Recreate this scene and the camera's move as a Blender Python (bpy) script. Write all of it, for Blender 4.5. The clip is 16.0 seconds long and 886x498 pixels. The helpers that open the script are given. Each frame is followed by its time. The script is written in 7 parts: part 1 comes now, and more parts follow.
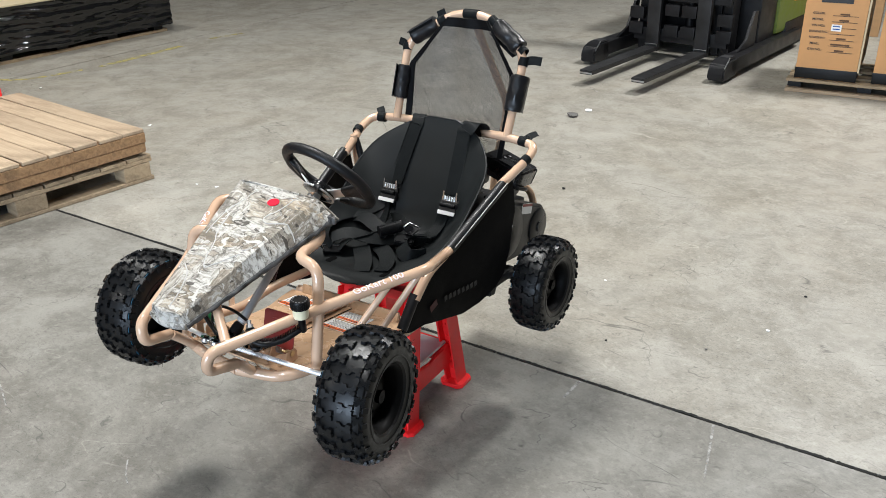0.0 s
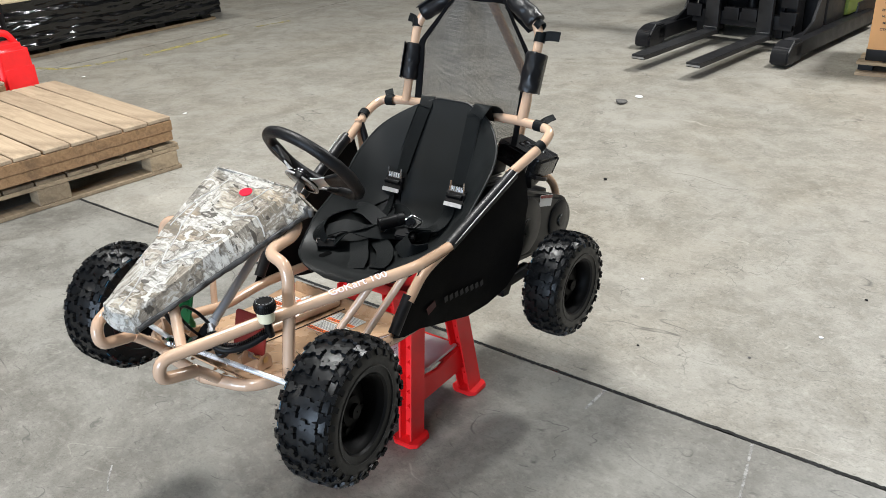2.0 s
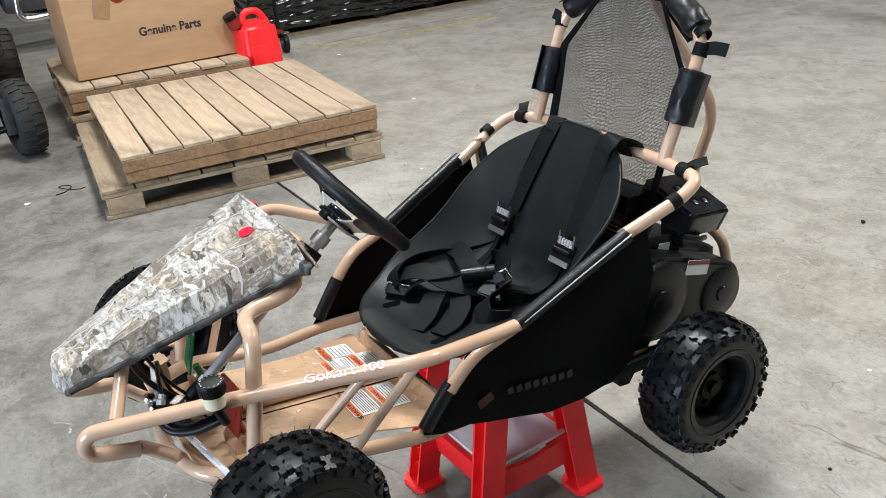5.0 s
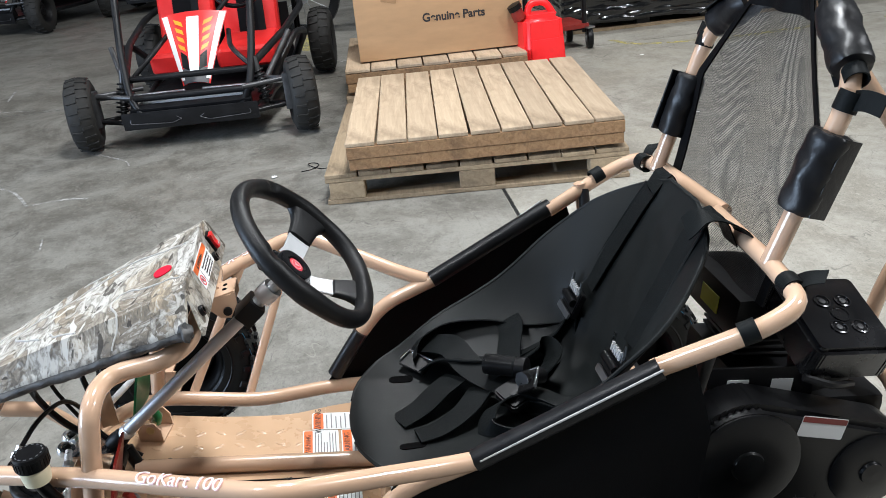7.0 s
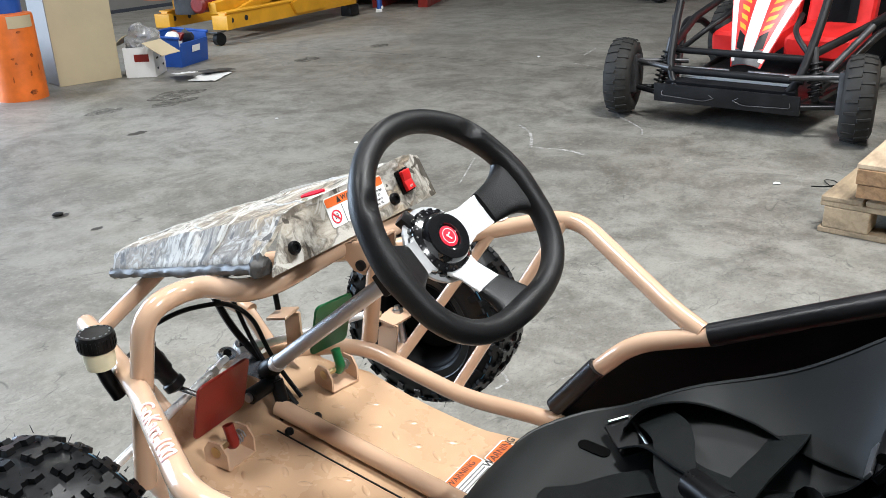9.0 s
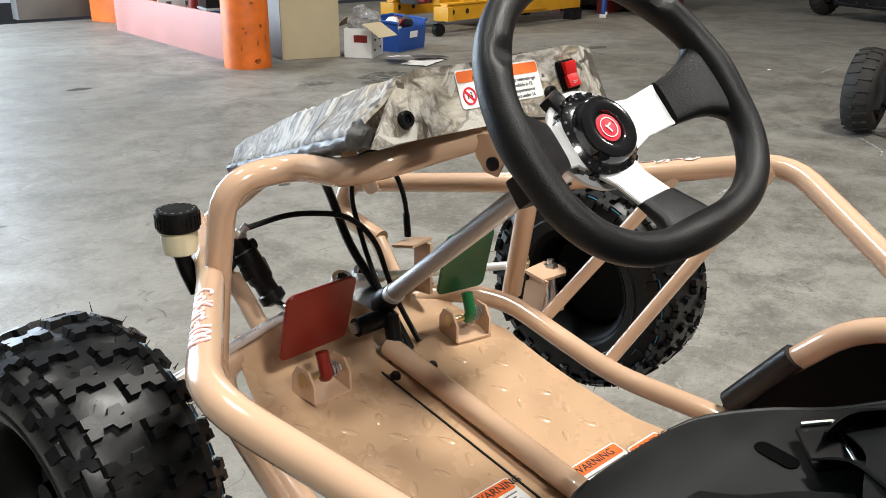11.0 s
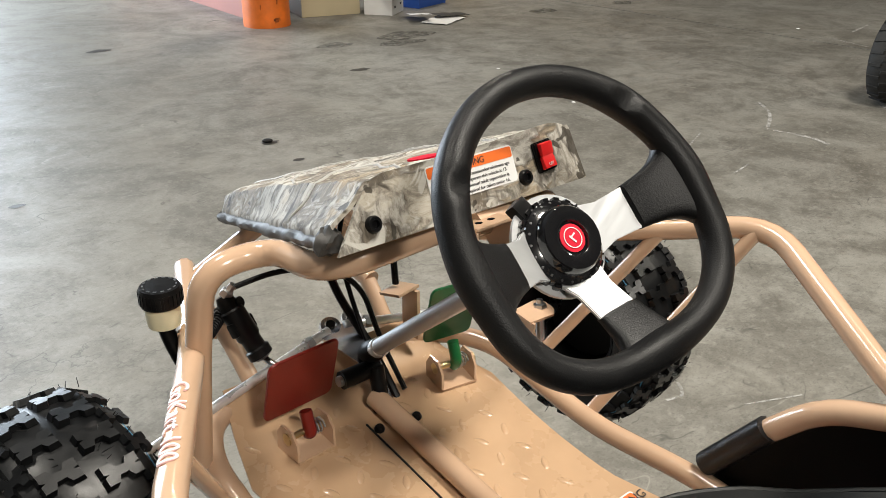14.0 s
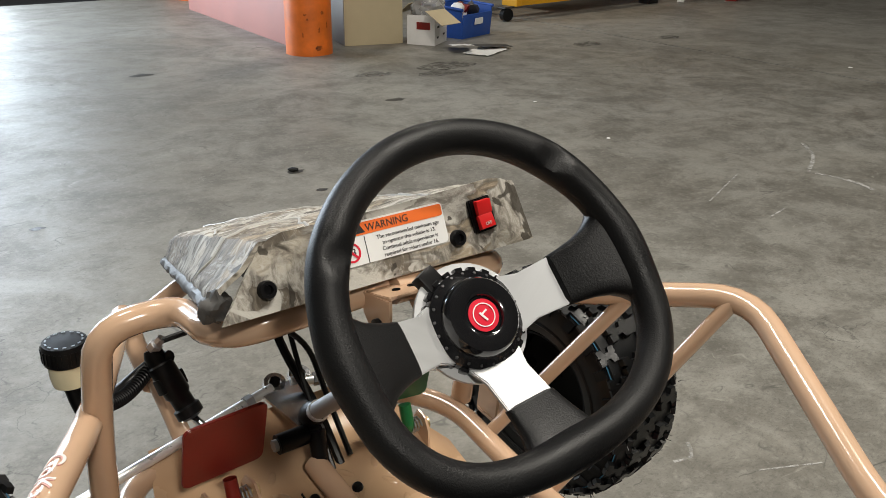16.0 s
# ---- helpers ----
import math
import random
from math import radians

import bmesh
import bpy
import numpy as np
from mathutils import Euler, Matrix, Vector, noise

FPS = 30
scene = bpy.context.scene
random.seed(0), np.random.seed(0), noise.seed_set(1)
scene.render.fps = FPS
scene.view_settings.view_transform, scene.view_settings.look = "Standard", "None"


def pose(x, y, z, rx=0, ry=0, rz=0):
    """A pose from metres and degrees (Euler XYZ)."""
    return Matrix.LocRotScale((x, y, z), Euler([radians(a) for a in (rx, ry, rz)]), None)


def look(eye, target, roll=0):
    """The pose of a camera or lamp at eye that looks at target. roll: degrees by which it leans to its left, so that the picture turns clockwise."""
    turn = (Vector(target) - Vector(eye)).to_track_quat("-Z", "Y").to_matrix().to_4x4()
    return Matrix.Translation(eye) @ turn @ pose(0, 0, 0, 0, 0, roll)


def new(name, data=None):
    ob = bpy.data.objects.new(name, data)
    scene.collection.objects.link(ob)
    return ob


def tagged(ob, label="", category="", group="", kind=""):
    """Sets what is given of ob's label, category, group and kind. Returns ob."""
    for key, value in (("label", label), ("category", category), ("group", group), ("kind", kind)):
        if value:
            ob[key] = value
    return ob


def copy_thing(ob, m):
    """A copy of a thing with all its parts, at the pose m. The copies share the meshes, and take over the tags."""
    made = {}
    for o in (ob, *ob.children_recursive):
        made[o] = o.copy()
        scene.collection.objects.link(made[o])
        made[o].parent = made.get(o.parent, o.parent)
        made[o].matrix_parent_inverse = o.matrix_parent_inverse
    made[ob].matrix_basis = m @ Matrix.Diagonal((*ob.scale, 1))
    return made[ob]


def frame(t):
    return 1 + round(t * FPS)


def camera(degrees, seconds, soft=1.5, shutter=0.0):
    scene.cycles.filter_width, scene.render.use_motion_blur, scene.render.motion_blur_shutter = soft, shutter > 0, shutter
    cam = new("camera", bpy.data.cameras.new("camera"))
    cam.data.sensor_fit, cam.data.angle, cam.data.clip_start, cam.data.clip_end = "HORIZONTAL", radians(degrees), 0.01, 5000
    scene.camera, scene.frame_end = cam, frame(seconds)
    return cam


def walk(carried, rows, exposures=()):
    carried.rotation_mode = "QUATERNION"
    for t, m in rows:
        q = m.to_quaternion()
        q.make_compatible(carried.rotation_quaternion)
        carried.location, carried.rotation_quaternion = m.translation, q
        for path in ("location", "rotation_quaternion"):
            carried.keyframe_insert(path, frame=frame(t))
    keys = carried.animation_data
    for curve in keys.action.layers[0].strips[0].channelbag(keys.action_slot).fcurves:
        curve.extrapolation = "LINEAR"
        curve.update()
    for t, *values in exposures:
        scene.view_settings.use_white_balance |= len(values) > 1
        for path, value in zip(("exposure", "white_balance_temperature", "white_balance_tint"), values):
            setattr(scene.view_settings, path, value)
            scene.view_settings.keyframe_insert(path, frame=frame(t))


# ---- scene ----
cam = camera(54.7, 16.0, 0.85)
PATH = [
    (0, (1.377, -0.977, 1.645), (0.405, 0.553, 0.799), -0.7),
    (0.5, (1.372, -0.953, 1.615), (0.391, 0.575, 0.776), -0.9),
    (1, (1.384, -0.874, 1.579), (0.363, 0.626, 0.738), -1.5),
    (1.5, (1.392, -0.77, 1.56), (0.327, 0.692, 0.706), -2.2),
    (2, (1.395, -0.707, 1.554), (0.303, 0.731, 0.693), -2.2),
    (2.5, (1.364, -0.612, 1.538), (0.259, 0.803, 0.656), -2.0),
    (3, (1.321, -0.495, 1.523), (0.216, 0.907, 0.621), -1.8),
    (3.5, (1.316, -0.365, 1.497), (0.173, 1.001, 0.589), -2.1),
    (4, (1.351, -0.241, 1.497), (0.091, 1.035, 0.612), -2.7),
    (4.2, (1.363, -0.207, 1.493), (0.013, 0.978, 0.613), -3.3),
    (6.3, (1.329, 0.45, 1.423), (-0.392, 1.029, 0.584), -5.5),
    (6.5, (1.292, 0.512, 1.407), (-0.467, 0.973, 0.575), -5.8),
    (7, (1.171, 0.706, 1.375), (-0.646, 0.895, 0.559), -5.8),
    (7.5, (1.072, 0.917, 1.339), (-0.758, 0.759, 0.548), -5.5),
    (8, (0.987, 1.034, 1.305), (-0.767, 0.45, 0.541), -5.4),
    (8.5, (0.845, 1.099, 1.261), (-0.794, 0.24, 0.503), -3.7),
    (9, (0.727, 1.083, 1.193), (-0.816, 0.053, 0.446), -2.1),
    (9.5, (0.642, 1.056, 1.119), (-0.799, -0.134, 0.405), -1.2),
    (10, (0.61, 1.022, 1.042), (-0.754, -0.27, 0.353), -0.1),
    (10.2, (0.596, 1.018, 1.027), (-0.729, -0.314, 0.342), 0.1),
    (12.5, (0.544, 1.035, 1.006), (-0.688, -0.367, 0.287), 0.5),
    (13, (0.536, 1.031, 1.009), (-0.688, -0.368, 0.273), 0.4),
    (13.5, (0.527, 1.030, 1.057), (-0.673, -0.348, 0.244), 0.3),
    (14, (0.498, 1.025, 1.14), (-0.683, -0.359, 0.311), 0.1),
    (14.5, (0.385, 0.991, 1.144), (-0.77, -0.419, 0.321), -0.4),
    (15, (0.344, 0.992, 1.13), (-0.81, -0.439, 0.342), -0.1),
    (15.5, (0.355, 1.02, 1.137), (-0.765, -0.444, 0.362), 0.2),
    (16, (0.356, 1.028, 1.139), (-0.751, -0.448, 0.368), 0.6),
]
walk(cam, [(t, look(eye, target, roll)) for t, eye, target, roll in PATH], [(0,.08,6150,10),(3.5,.14,6100,10),(7,.18,5850,10),(8,.38,5900,10),(9,.46,6000,10),(10,.36,6250,10),(12.5,.12,6700,10),(14,.02,6850,10),(15,-.16,6900,10),(16,-.37,6800,10)])

# ---- light ----
world = bpy.data.worlds.new("world")
world.use_nodes = True
scene.world = world
world.node_tree.nodes["Background"].inputs[0].default_value = (0.62, 0.68, 0.78, 1)
world.node_tree.nodes["Background"].inputs[1].default_value = 0.6


def area_lamp(name, at, target, sx, sy, watts, colour):
    data = bpy.data.lights.new(name, "AREA")
    data.shape, data.size, data.size_y, data.energy, data.color = "RECTANGLE", sx, sy, watts, colour
    ob = new(name, data)
    ob.matrix_world = look(at, target)
    return ob


# unseen lamps without fixtures under the roof, and daylight through the open roller door
area_lamp("unseen_roof_lamp", (-6.4, 2.6, 5.6), (-6.4, 2.6, 0), 0.6, 0.6, 145, (1.0, 0.955, 0.865))
# added lamp with no known source: brightens the far workshop corner
area_lamp("unseen_roof_lamp", (-5.0, -6.0, 5.6), (-5.0, -6.0, 0), 0.6, 0.6, 150, (1.0, 0.94, 0.84))
area_lamp("unseen_roof_lamp", (-1.6, 1.5, 5.8), (-1.6, 1.5, 0), 0.9, 0.9, 345, (1.0, 0.97, 0.90))
area_lamp("unseen_roof_lamp", (1.4, 6.4, 5.8), (1.4, 6.4, 0), 0.7, 0.7, 460, (1.0, 0.975, 0.915))
# added lamp with no known source: fills in the near floor and kart
area_lamp("unseen_roof_lamp", (1.2, -1.4, 5.8), (1.2, -1.4, 0), 1.0, 1.0, 140, (1.0, 0.975, 0.915))
area_lamp("door_daylight", (0.8, -8.9, 2.1), (-0.4, 0, 0.2), 4.9, 3.6, 840, (0.71, 0.845, 1.0))


# ---- materials ----
def nodes_of(name):
    m = bpy.data.materials.new(name)
    m.use_nodes = True
    nt = m.node_tree
    return m, nt, nt.nodes["Principled BSDF"]


def ramp(nt, src, a, b, ca, cb):
    r = nt.nodes.new("ShaderNodeValToRGB")
    r.color_ramp.elements[0].position, r.color_ramp.elements[1].position = a, b
    r.color_ramp.elements[0].color, r.color_ramp.elements[1].color = ca, cb
    nt.links.new(src, r.inputs[0])
    return r.outputs[0]


def rgba(c):
    return (c[0], c[1], c[2], 1)


def blend(nt, fac, a, b, kind="MIX"):
    m = nt.nodes.new("ShaderNodeMix")
    m.data_type, m.blend_type = "RGBA", kind
    for socket, v in ((m.inputs[0], fac), (m.inputs[6], a), (m.inputs[7], b)):
        if hasattr(v, "is_output"):
            nt.links.new(v, socket)
        else:
            socket.default_value = v
    return m.outputs[2]


def coords(nt, scale=(1, 1, 1), turn=(0, 0, 0)):
    tc = nt.nodes.new("ShaderNodeTexCoord")
    mp = nt.nodes.new("ShaderNodeMapping")
    mp.inputs["Scale"].default_value = scale
    mp.inputs["Rotation"].default_value = turn
    nt.links.new(tc.outputs["Object"], mp.inputs["Vector"])
    return mp.outputs[0]


def noise_of(nt, vec, scale, detail=5.0, rough=0.6, warp=0.0):
    n = nt.nodes.new("ShaderNodeTexNoise")
    n.inputs["Scale"].default_value, n.inputs["Detail"].default_value = scale, detail
    n.inputs["Roughness"].default_value, n.inputs["Distortion"].default_value = rough, warp
    nt.links.new(vec, n.inputs["Vector"])
    return n.outputs["Fac"]


def bump_of(nt, bsdf, height, strength=0.3, dist=0.002):
    b = nt.nodes.new("ShaderNodeBump")
    b.inputs["Strength"].default_value, b.inputs["Distance"].default_value = strength, dist
    nt.links.new(height, b.inputs["Height"])
    nt.links.new(b.outputs[0], bsdf.inputs["Normal"])


def plain(name, col, rough=0.5, metal=0.0, vary=0.15, scale=14.0, bump=0.1, grain=220.0, coat=0.0, spread=0.12, stretch=(1, 1, 1), random_tint=0.0, spec=0.5):
    """A surface with broad tone changes, fine grain, and roughness that varies."""
    m, nt, b = nodes_of(name)
    v = coords(nt, stretch)
    big, fine = noise_of(nt, v, scale), noise_of(nt, v, grain, 3)
    dark = tuple(c * (1 - vary) for c in col)
    light = tuple(min(1, c * (1 + vary)) for c in col)
    c = ramp(nt, big, 0.3, 0.7, rgba(dark), rgba(light))
    if random_tint:
        oi = nt.nodes.new("ShaderNodeObjectInfo")
        c = blend(nt, 1.0, c, ramp(nt, oi.outputs["Random"], 0, 1, rgba((1 - random_tint,) * 3), rgba((1 + random_tint * 0.4, 1 + random_tint * 0.3, 1))), "MULTIPLY")
    nt.links.new(c, b.inputs["Base Color"])
    nt.links.new(ramp(nt, big, 0.25, 0.75, rgba((max(0, rough - spread),) * 3), rgba((min(1, rough + spread),) * 3)), b.inputs["Roughness"])
    b.inputs["Metallic"].default_value = metal
    b.inputs["Coat Weight"].default_value = coat
    b.inputs["Specular IOR Level"].default_value = spec
    if bump:
        bump_of(nt, b, fine, bump, 0.001)
    return m


def concrete(name, base, light, stain, mottle, fleck, worn=None):
    """Trowelled concrete: clouds, flecks, scuffs, spots and cracks; worn gives the middle and reach of stronger, darker
    mottling.
    """
    m, nt, b = nodes_of(name)
    v = coords(nt)
    use = None
    if worn:
        far = nt.nodes.new("ShaderNodeVectorMath")
        far.operation = "DISTANCE"
        nt.links.new(v, far.inputs[0])
        far.inputs[1].default_value = (worn[0], worn[1], 0)
        reach = nt.nodes.new("ShaderNodeMath")
        reach.operation = "DIVIDE"
        nt.links.new(far.outputs["Value"], reach.inputs[0])
        reach.inputs[1].default_value = worn[2]
        use = ramp(nt, reach.outputs[0], 0.55, 1.0, (1, 1, 1, 1), (0.62, 0.62, 0.62, 1))

    def part_of(mask):
        return blend(nt, 1.0, mask, use, "MULTIPLY") if use else mask

    broad, mid = noise_of(nt, v, 0.55, 5, 0.6, 0.6), noise_of(nt, v, 1.7, 10, 0.70, 0.7)
    cloud, fine = noise_of(nt, v, 6.0, 9, 0.72, 0.4), noise_of(nt, v, 38, 6, 0.75)
    c = ramp(nt, broad, 0.32, 0.68, rgba(base), rgba(light))
    # brown, trodden-in dirt in wide clouds
    drift = noise_of(nt, coords(nt, (1, 1, 1), (0, 0, 1.1)), 0.9, 8, 0.66, 0.9)
    c = blend(nt, ramp(nt, drift, 0.46, 0.70, (0, 0, 0, 1), (0.34, 0.34, 0.34, 1)), c, rgba((stain[0] * 1.22, stain[1] * 1.10, stain[2] * 0.92)))
    c = blend(nt, part_of(ramp(nt, mid, 0.46, 0.60, (0, 0, 0, 1), (mottle, mottle, mottle, 1))), c, rgba(stain))
    c = blend(nt, part_of(ramp(nt, cloud, 0.48, 0.62, (0, 0, 0, 1), (0.75 * mottle,) * 3 + (1,))), c, rgba(tuple(x * 0.74 for x in stain)))
    c = blend(nt, ramp(nt, cloud, 0.34, 0.50, (0.22, 0.22, 0.22, 1), (0, 0, 0, 1)), c, rgba(tuple(x * 1.22 for x in light)))
    # trowel flecks, drawn out along one way, and pores
    for scale, lo, hi, deep, way in ((20, 0.60, 0.69, 0.45, 0.08), (47, 0.57, 0.64, 0.75, -0.5), (90, 0.56, 0.62, 0.9, 0.9), (170, 0.56, 0.61, 0.9, 0.3)):
        fl = noise_of(nt, coords(nt, (0.72, 1.15, 1), (0, 0, way)), scale, 4, 0.62, 0.25)
        k = blend(nt, 1.0, ramp(nt, fl, lo, hi, (0, 0, 0, 1), (deep * fleck,) * 3 + (1,)), ramp(nt, mid, 0.34, 0.56, (0.22,) * 3 + (1,), (1, 1, 1, 1)), "MULTIPLY")
        c = blend(nt, part_of(k), c, rgba(tuple(x * 0.36 for x in base)))
    c = blend(nt, ramp(nt, fine, 0.36, 0.48, (0.30, 0.30, 0.30, 1), (0, 0, 0, 1)), c, rgba(tuple(min(1, x * 1.30) for x in light)))
    # dragged scuffs along one way
    vs = coords(nt, (0.4, 7.0, 1), (0, 0, 0.55))
    scuff = noise_of(nt, vs, 5.0, 8, 0.7, 0.3)
    c = blend(nt, ramp(nt, scuff, 0.62, 0.80, (0, 0, 0, 1), (0.16, 0.16, 0.16, 1)), c, rgba(tuple(min(1, x * 1.4) for x in light)))
    vs = coords(nt, (5.0, 0.35, 1), (0, 0, 0.4))
    c = blend(nt, ramp(nt, noise_of(nt, vs, 6.0, 8, 0.7, 0.8), 0.66, 0.76, (0, 0, 0, 1), (0.22, 0.22, 0.22, 1)), c, rgba(tuple(x * 0.55 for x in base)))
    # short curved scratches, dark and pale
    for scale, off, way, tone, deep in ((1.3, 0.5, 0.4, 0.30, 0.85), (2.6, 0.47, 1.9, 0.34, 0.8), (2.0, 0.53, 2.7, 1.9, 0.5), (4.2, 0.5, 0.9, 0.32, 0.75)):
        sw = noise_of(nt, coords(nt, (0.8, 1.5, 1), (0, 0, way)), scale, 3, 0.45, 0.5)
        dist = nt.nodes.new("ShaderNodeMath")
        dist.operation = "SUBTRACT"
        nt.links.new(sw, dist.inputs[0])
        dist.inputs[1].default_value = off
        far_off = nt.nodes.new("ShaderNodeMath")
        far_off.operation = "ABSOLUTE"
        nt.links.new(dist.outputs[0], far_off.inputs[0])
        hair = ramp(nt, far_off.outputs[0], 0.0012 * scale ** 0.5, 0.0028 * scale ** 0.5, (deep, deep, deep, 1), (0, 0, 0, 1))
        some = ramp(nt, noise_of(nt, coords(nt, (1, 1, 1), (0, 0, way + 0.7)), scale * 2.3, 4, 0.6, 0.3), 0.55, 0.63, (0, 0, 0, 1), (1, 1, 1, 1))
        c = blend(nt, blend(nt, 1.0, hair, some, "MULTIPLY"), c, rgba(tuple(min(1, x * tone) for x in base)))
    # oil spots and hairline cracks
    vo = nt.nodes.new("ShaderNodeTexVoronoi")
    vo.inputs["Scale"].default_value = 1.7
    nt.links.new(v, vo.inputs["Vector"])
    spot = nt.nodes.new("ShaderNodeMath")
    spot.operation = "ADD"
    nt.links.new(vo.outputs["Distance"], spot.inputs[0])
    nt.links.new(ramp(nt, mid, 0.2, 0.8, (0, 0, 0, 1), (0.22, 0.22, 0.22, 1)), spot.inputs[1])
    c = blend(nt, ramp(nt, spot.outputs[0], 0.13, 0.17, (0.6, 0.6, 0.6, 1), (0, 0, 0, 1)), c, rgba(tuple(x * 0.4 for x in base)))
    ed = nt.nodes.new("ShaderNodeTexVoronoi")
    ed.feature = "DISTANCE_TO_EDGE"
    ed.inputs["Scale"].default_value = 0.8
    warped = nt.nodes.new("ShaderNodeVectorMath")
    warped.operation = "ADD"
    wob = nt.nodes.new("ShaderNodeTexNoise")
    wob.inputs["Scale"].default_value, wob.inputs["Detail"].default_value = 3.0, 8
    nt.links.new(v, wob.inputs["Vector"])
    nt.links.new(v, warped.inputs[0])
    nt.links.new(wob.outputs["Color"], warped.inputs[1])
    nt.links.new(warped.outputs[0], ed.inputs["Vector"])
    crack = ramp(nt, ed.outputs["Distance"], 0.0015, 0.0035, (1, 1, 1, 1), (0, 0, 0, 1))
    some = blend(nt, 1.0, crack, ramp(nt, broad, 0.47, 0.55, (0, 0, 0, 1), (0.7, 0.7, 0.7, 1)), "MULTIPLY")
    c = blend(nt, some, c, rgba(tuple(x * 0.3 for x in base)))
    nt.links.new(c, b.inputs["Base Color"])
    nt.links.new(ramp(nt, mid, 0.3, 0.7, (0.40,) * 3 + (1,), (0.62,) * 3 + (1,)), b.inputs["Roughness"])
    bump_of(nt, b, fine, 0.15, 0.002)
    return m


def camo(name):
    """Printed bark, blades and leaves with dark outlines, under a wrinkled clear film."""
    m, nt, b = nodes_of(name)
    bend = nt.nodes.new("ShaderNodeTexNoise")
    bend.inputs["Scale"].default_value, bend.inputs["Detail"].default_value = 9.0, 4

    def blades(scale, stretch, turn, wobble, tones, edge):
        """Long cells laid one way: a tone for each, drawn round with a dark line."""
        v = coords(nt, stretch, turn)
        nt.links.new(v, bend.inputs["Vector"])
        sway = nt.nodes.new("ShaderNodeVectorMath")
        sway.operation = "MULTIPLY_ADD"
        nt.links.new(bend.outputs["Color"], sway.inputs[0])
        sway.inputs[1].default_value = (wobble,) * 3
        nt.links.new(v, sway.inputs[2])
        cell, line = nt.nodes.new("ShaderNodeTexVoronoi"), nt.nodes.new("ShaderNodeTexVoronoi")
        line.feature = "DISTANCE_TO_EDGE"
        for t in (cell, line):
            t.inputs["Scale"].default_value = scale
            nt.links.new(sway.outputs[0], t.inputs["Vector"])
        grey = nt.nodes.new("ShaderNodeSeparateColor")
        nt.links.new(cell.outputs["Color"], grey.inputs[0])
        r = nt.nodes.new("ShaderNodeValToRGB")
        nt.links.new(grey.outputs[0], r.inputs[0])
        for k, c in enumerate(tones):
            e = r.color_ramp.elements[k] if k < 2 else r.color_ramp.elements.new(0.5)
            e.color = rgba(c)
        for k, e in enumerate(list(r.color_ramp.elements)):
            e.position = k / (len(tones) - 1)
        streak = noise_of(nt, v, scale * 4.5, 6, 0.72, 0.6)
        c = blend(nt, ramp(nt, streak, 0.46, 0.60, (0, 0, 0, 1), (0.72, 0.72, 0.72, 1)), r.outputs[0], (0.125, 0.108, 0.088, 1))
        c = blend(nt, ramp(nt, streak, 0.38, 0.46, (0.6, 0.6, 0.6, 1), (0, 0, 0, 1)), c, (0.52, 0.50, 0.455, 1))
        return blend(nt, ramp(nt, line.outputs["Distance"], edge * 0.4, edge, (0.5, 0.5, 0.5, 1), (0, 0, 0, 1)), c, (0.050, 0.043, 0.036, 1))

    bark = blades(8.5, (3.2, 0.75, 1.4), (0.1, 0.0, 0.25), 0.20, ((0.17, 0.145, 0.115), (0.44, 0.415, 0.37), (0.29, 0.245, 0.19), (0.50, 0.475, 0.43), (0.36, 0.33, 0.28)), 0.055)
    reed = blades(7.5, (1.0, 3.4, 1.6), (0.2, 0.1, 0.75), 0.24, ((0.52, 0.50, 0.45), (0.20, 0.165, 0.12), (0.52, 0.495, 0.45), (0.34, 0.27, 0.185), (0.48, 0.45, 0.39)), 0.05)
    spot = noise_of(nt, coords(nt, (1, 1, 1), (0.3, 0.2, 0.5)), 9, 4, 0.6, 1.0)
    c = blend(nt, ramp(nt, spot, 0.47, 0.50, (0, 0, 0, 1), (1, 1, 1, 1)), bark, reed)
    leaf = noise_of(nt, coords(nt, (1.0, 1.6, 1.0), (0.1, 0.4, 1.2)), 17, 3, 0.5, 1.8)
    c = blend(nt, ramp(nt, leaf, 0.615, 0.635, (0, 0, 0, 1), (0.95, 0.95, 0.95, 1)), c, (0.53, 0.51, 0.465, 1))
    c = blend(nt, ramp(nt, leaf, 0.335, 0.36, (0.8, 0.9, 0.9, 1), (0, 0, 0, 1)), c, (0.045, 0.038, 0.030, 1))
    nt.links.new(c, b.inputs["Base Color"])
    b.inputs["Roughness"].default_value = 0.62
    b.inputs["Specular IOR Level"].default_value = 0.12
    b.inputs["Coat Weight"].default_value = 0.05
    b.inputs["Coat Roughness"].default_value = 0.34
    folds = noise_of(nt, coords(nt, (0.7, 2.2, 1), (0, 0, 0.5)), 20, 5, 0.6, 1.4)
    h = nt.nodes.new("ShaderNodeBump")
    h.inputs["Strength"].default_value, h.inputs["Distance"].default_value = 0.35, 0.006
    nt.links.new(folds, h.inputs["Height"])
    nt.links.new(h.outputs[0], b.inputs["Normal"])
    nt.links.new(h.outputs[0], b.inputs["Coat Normal"])
    return m


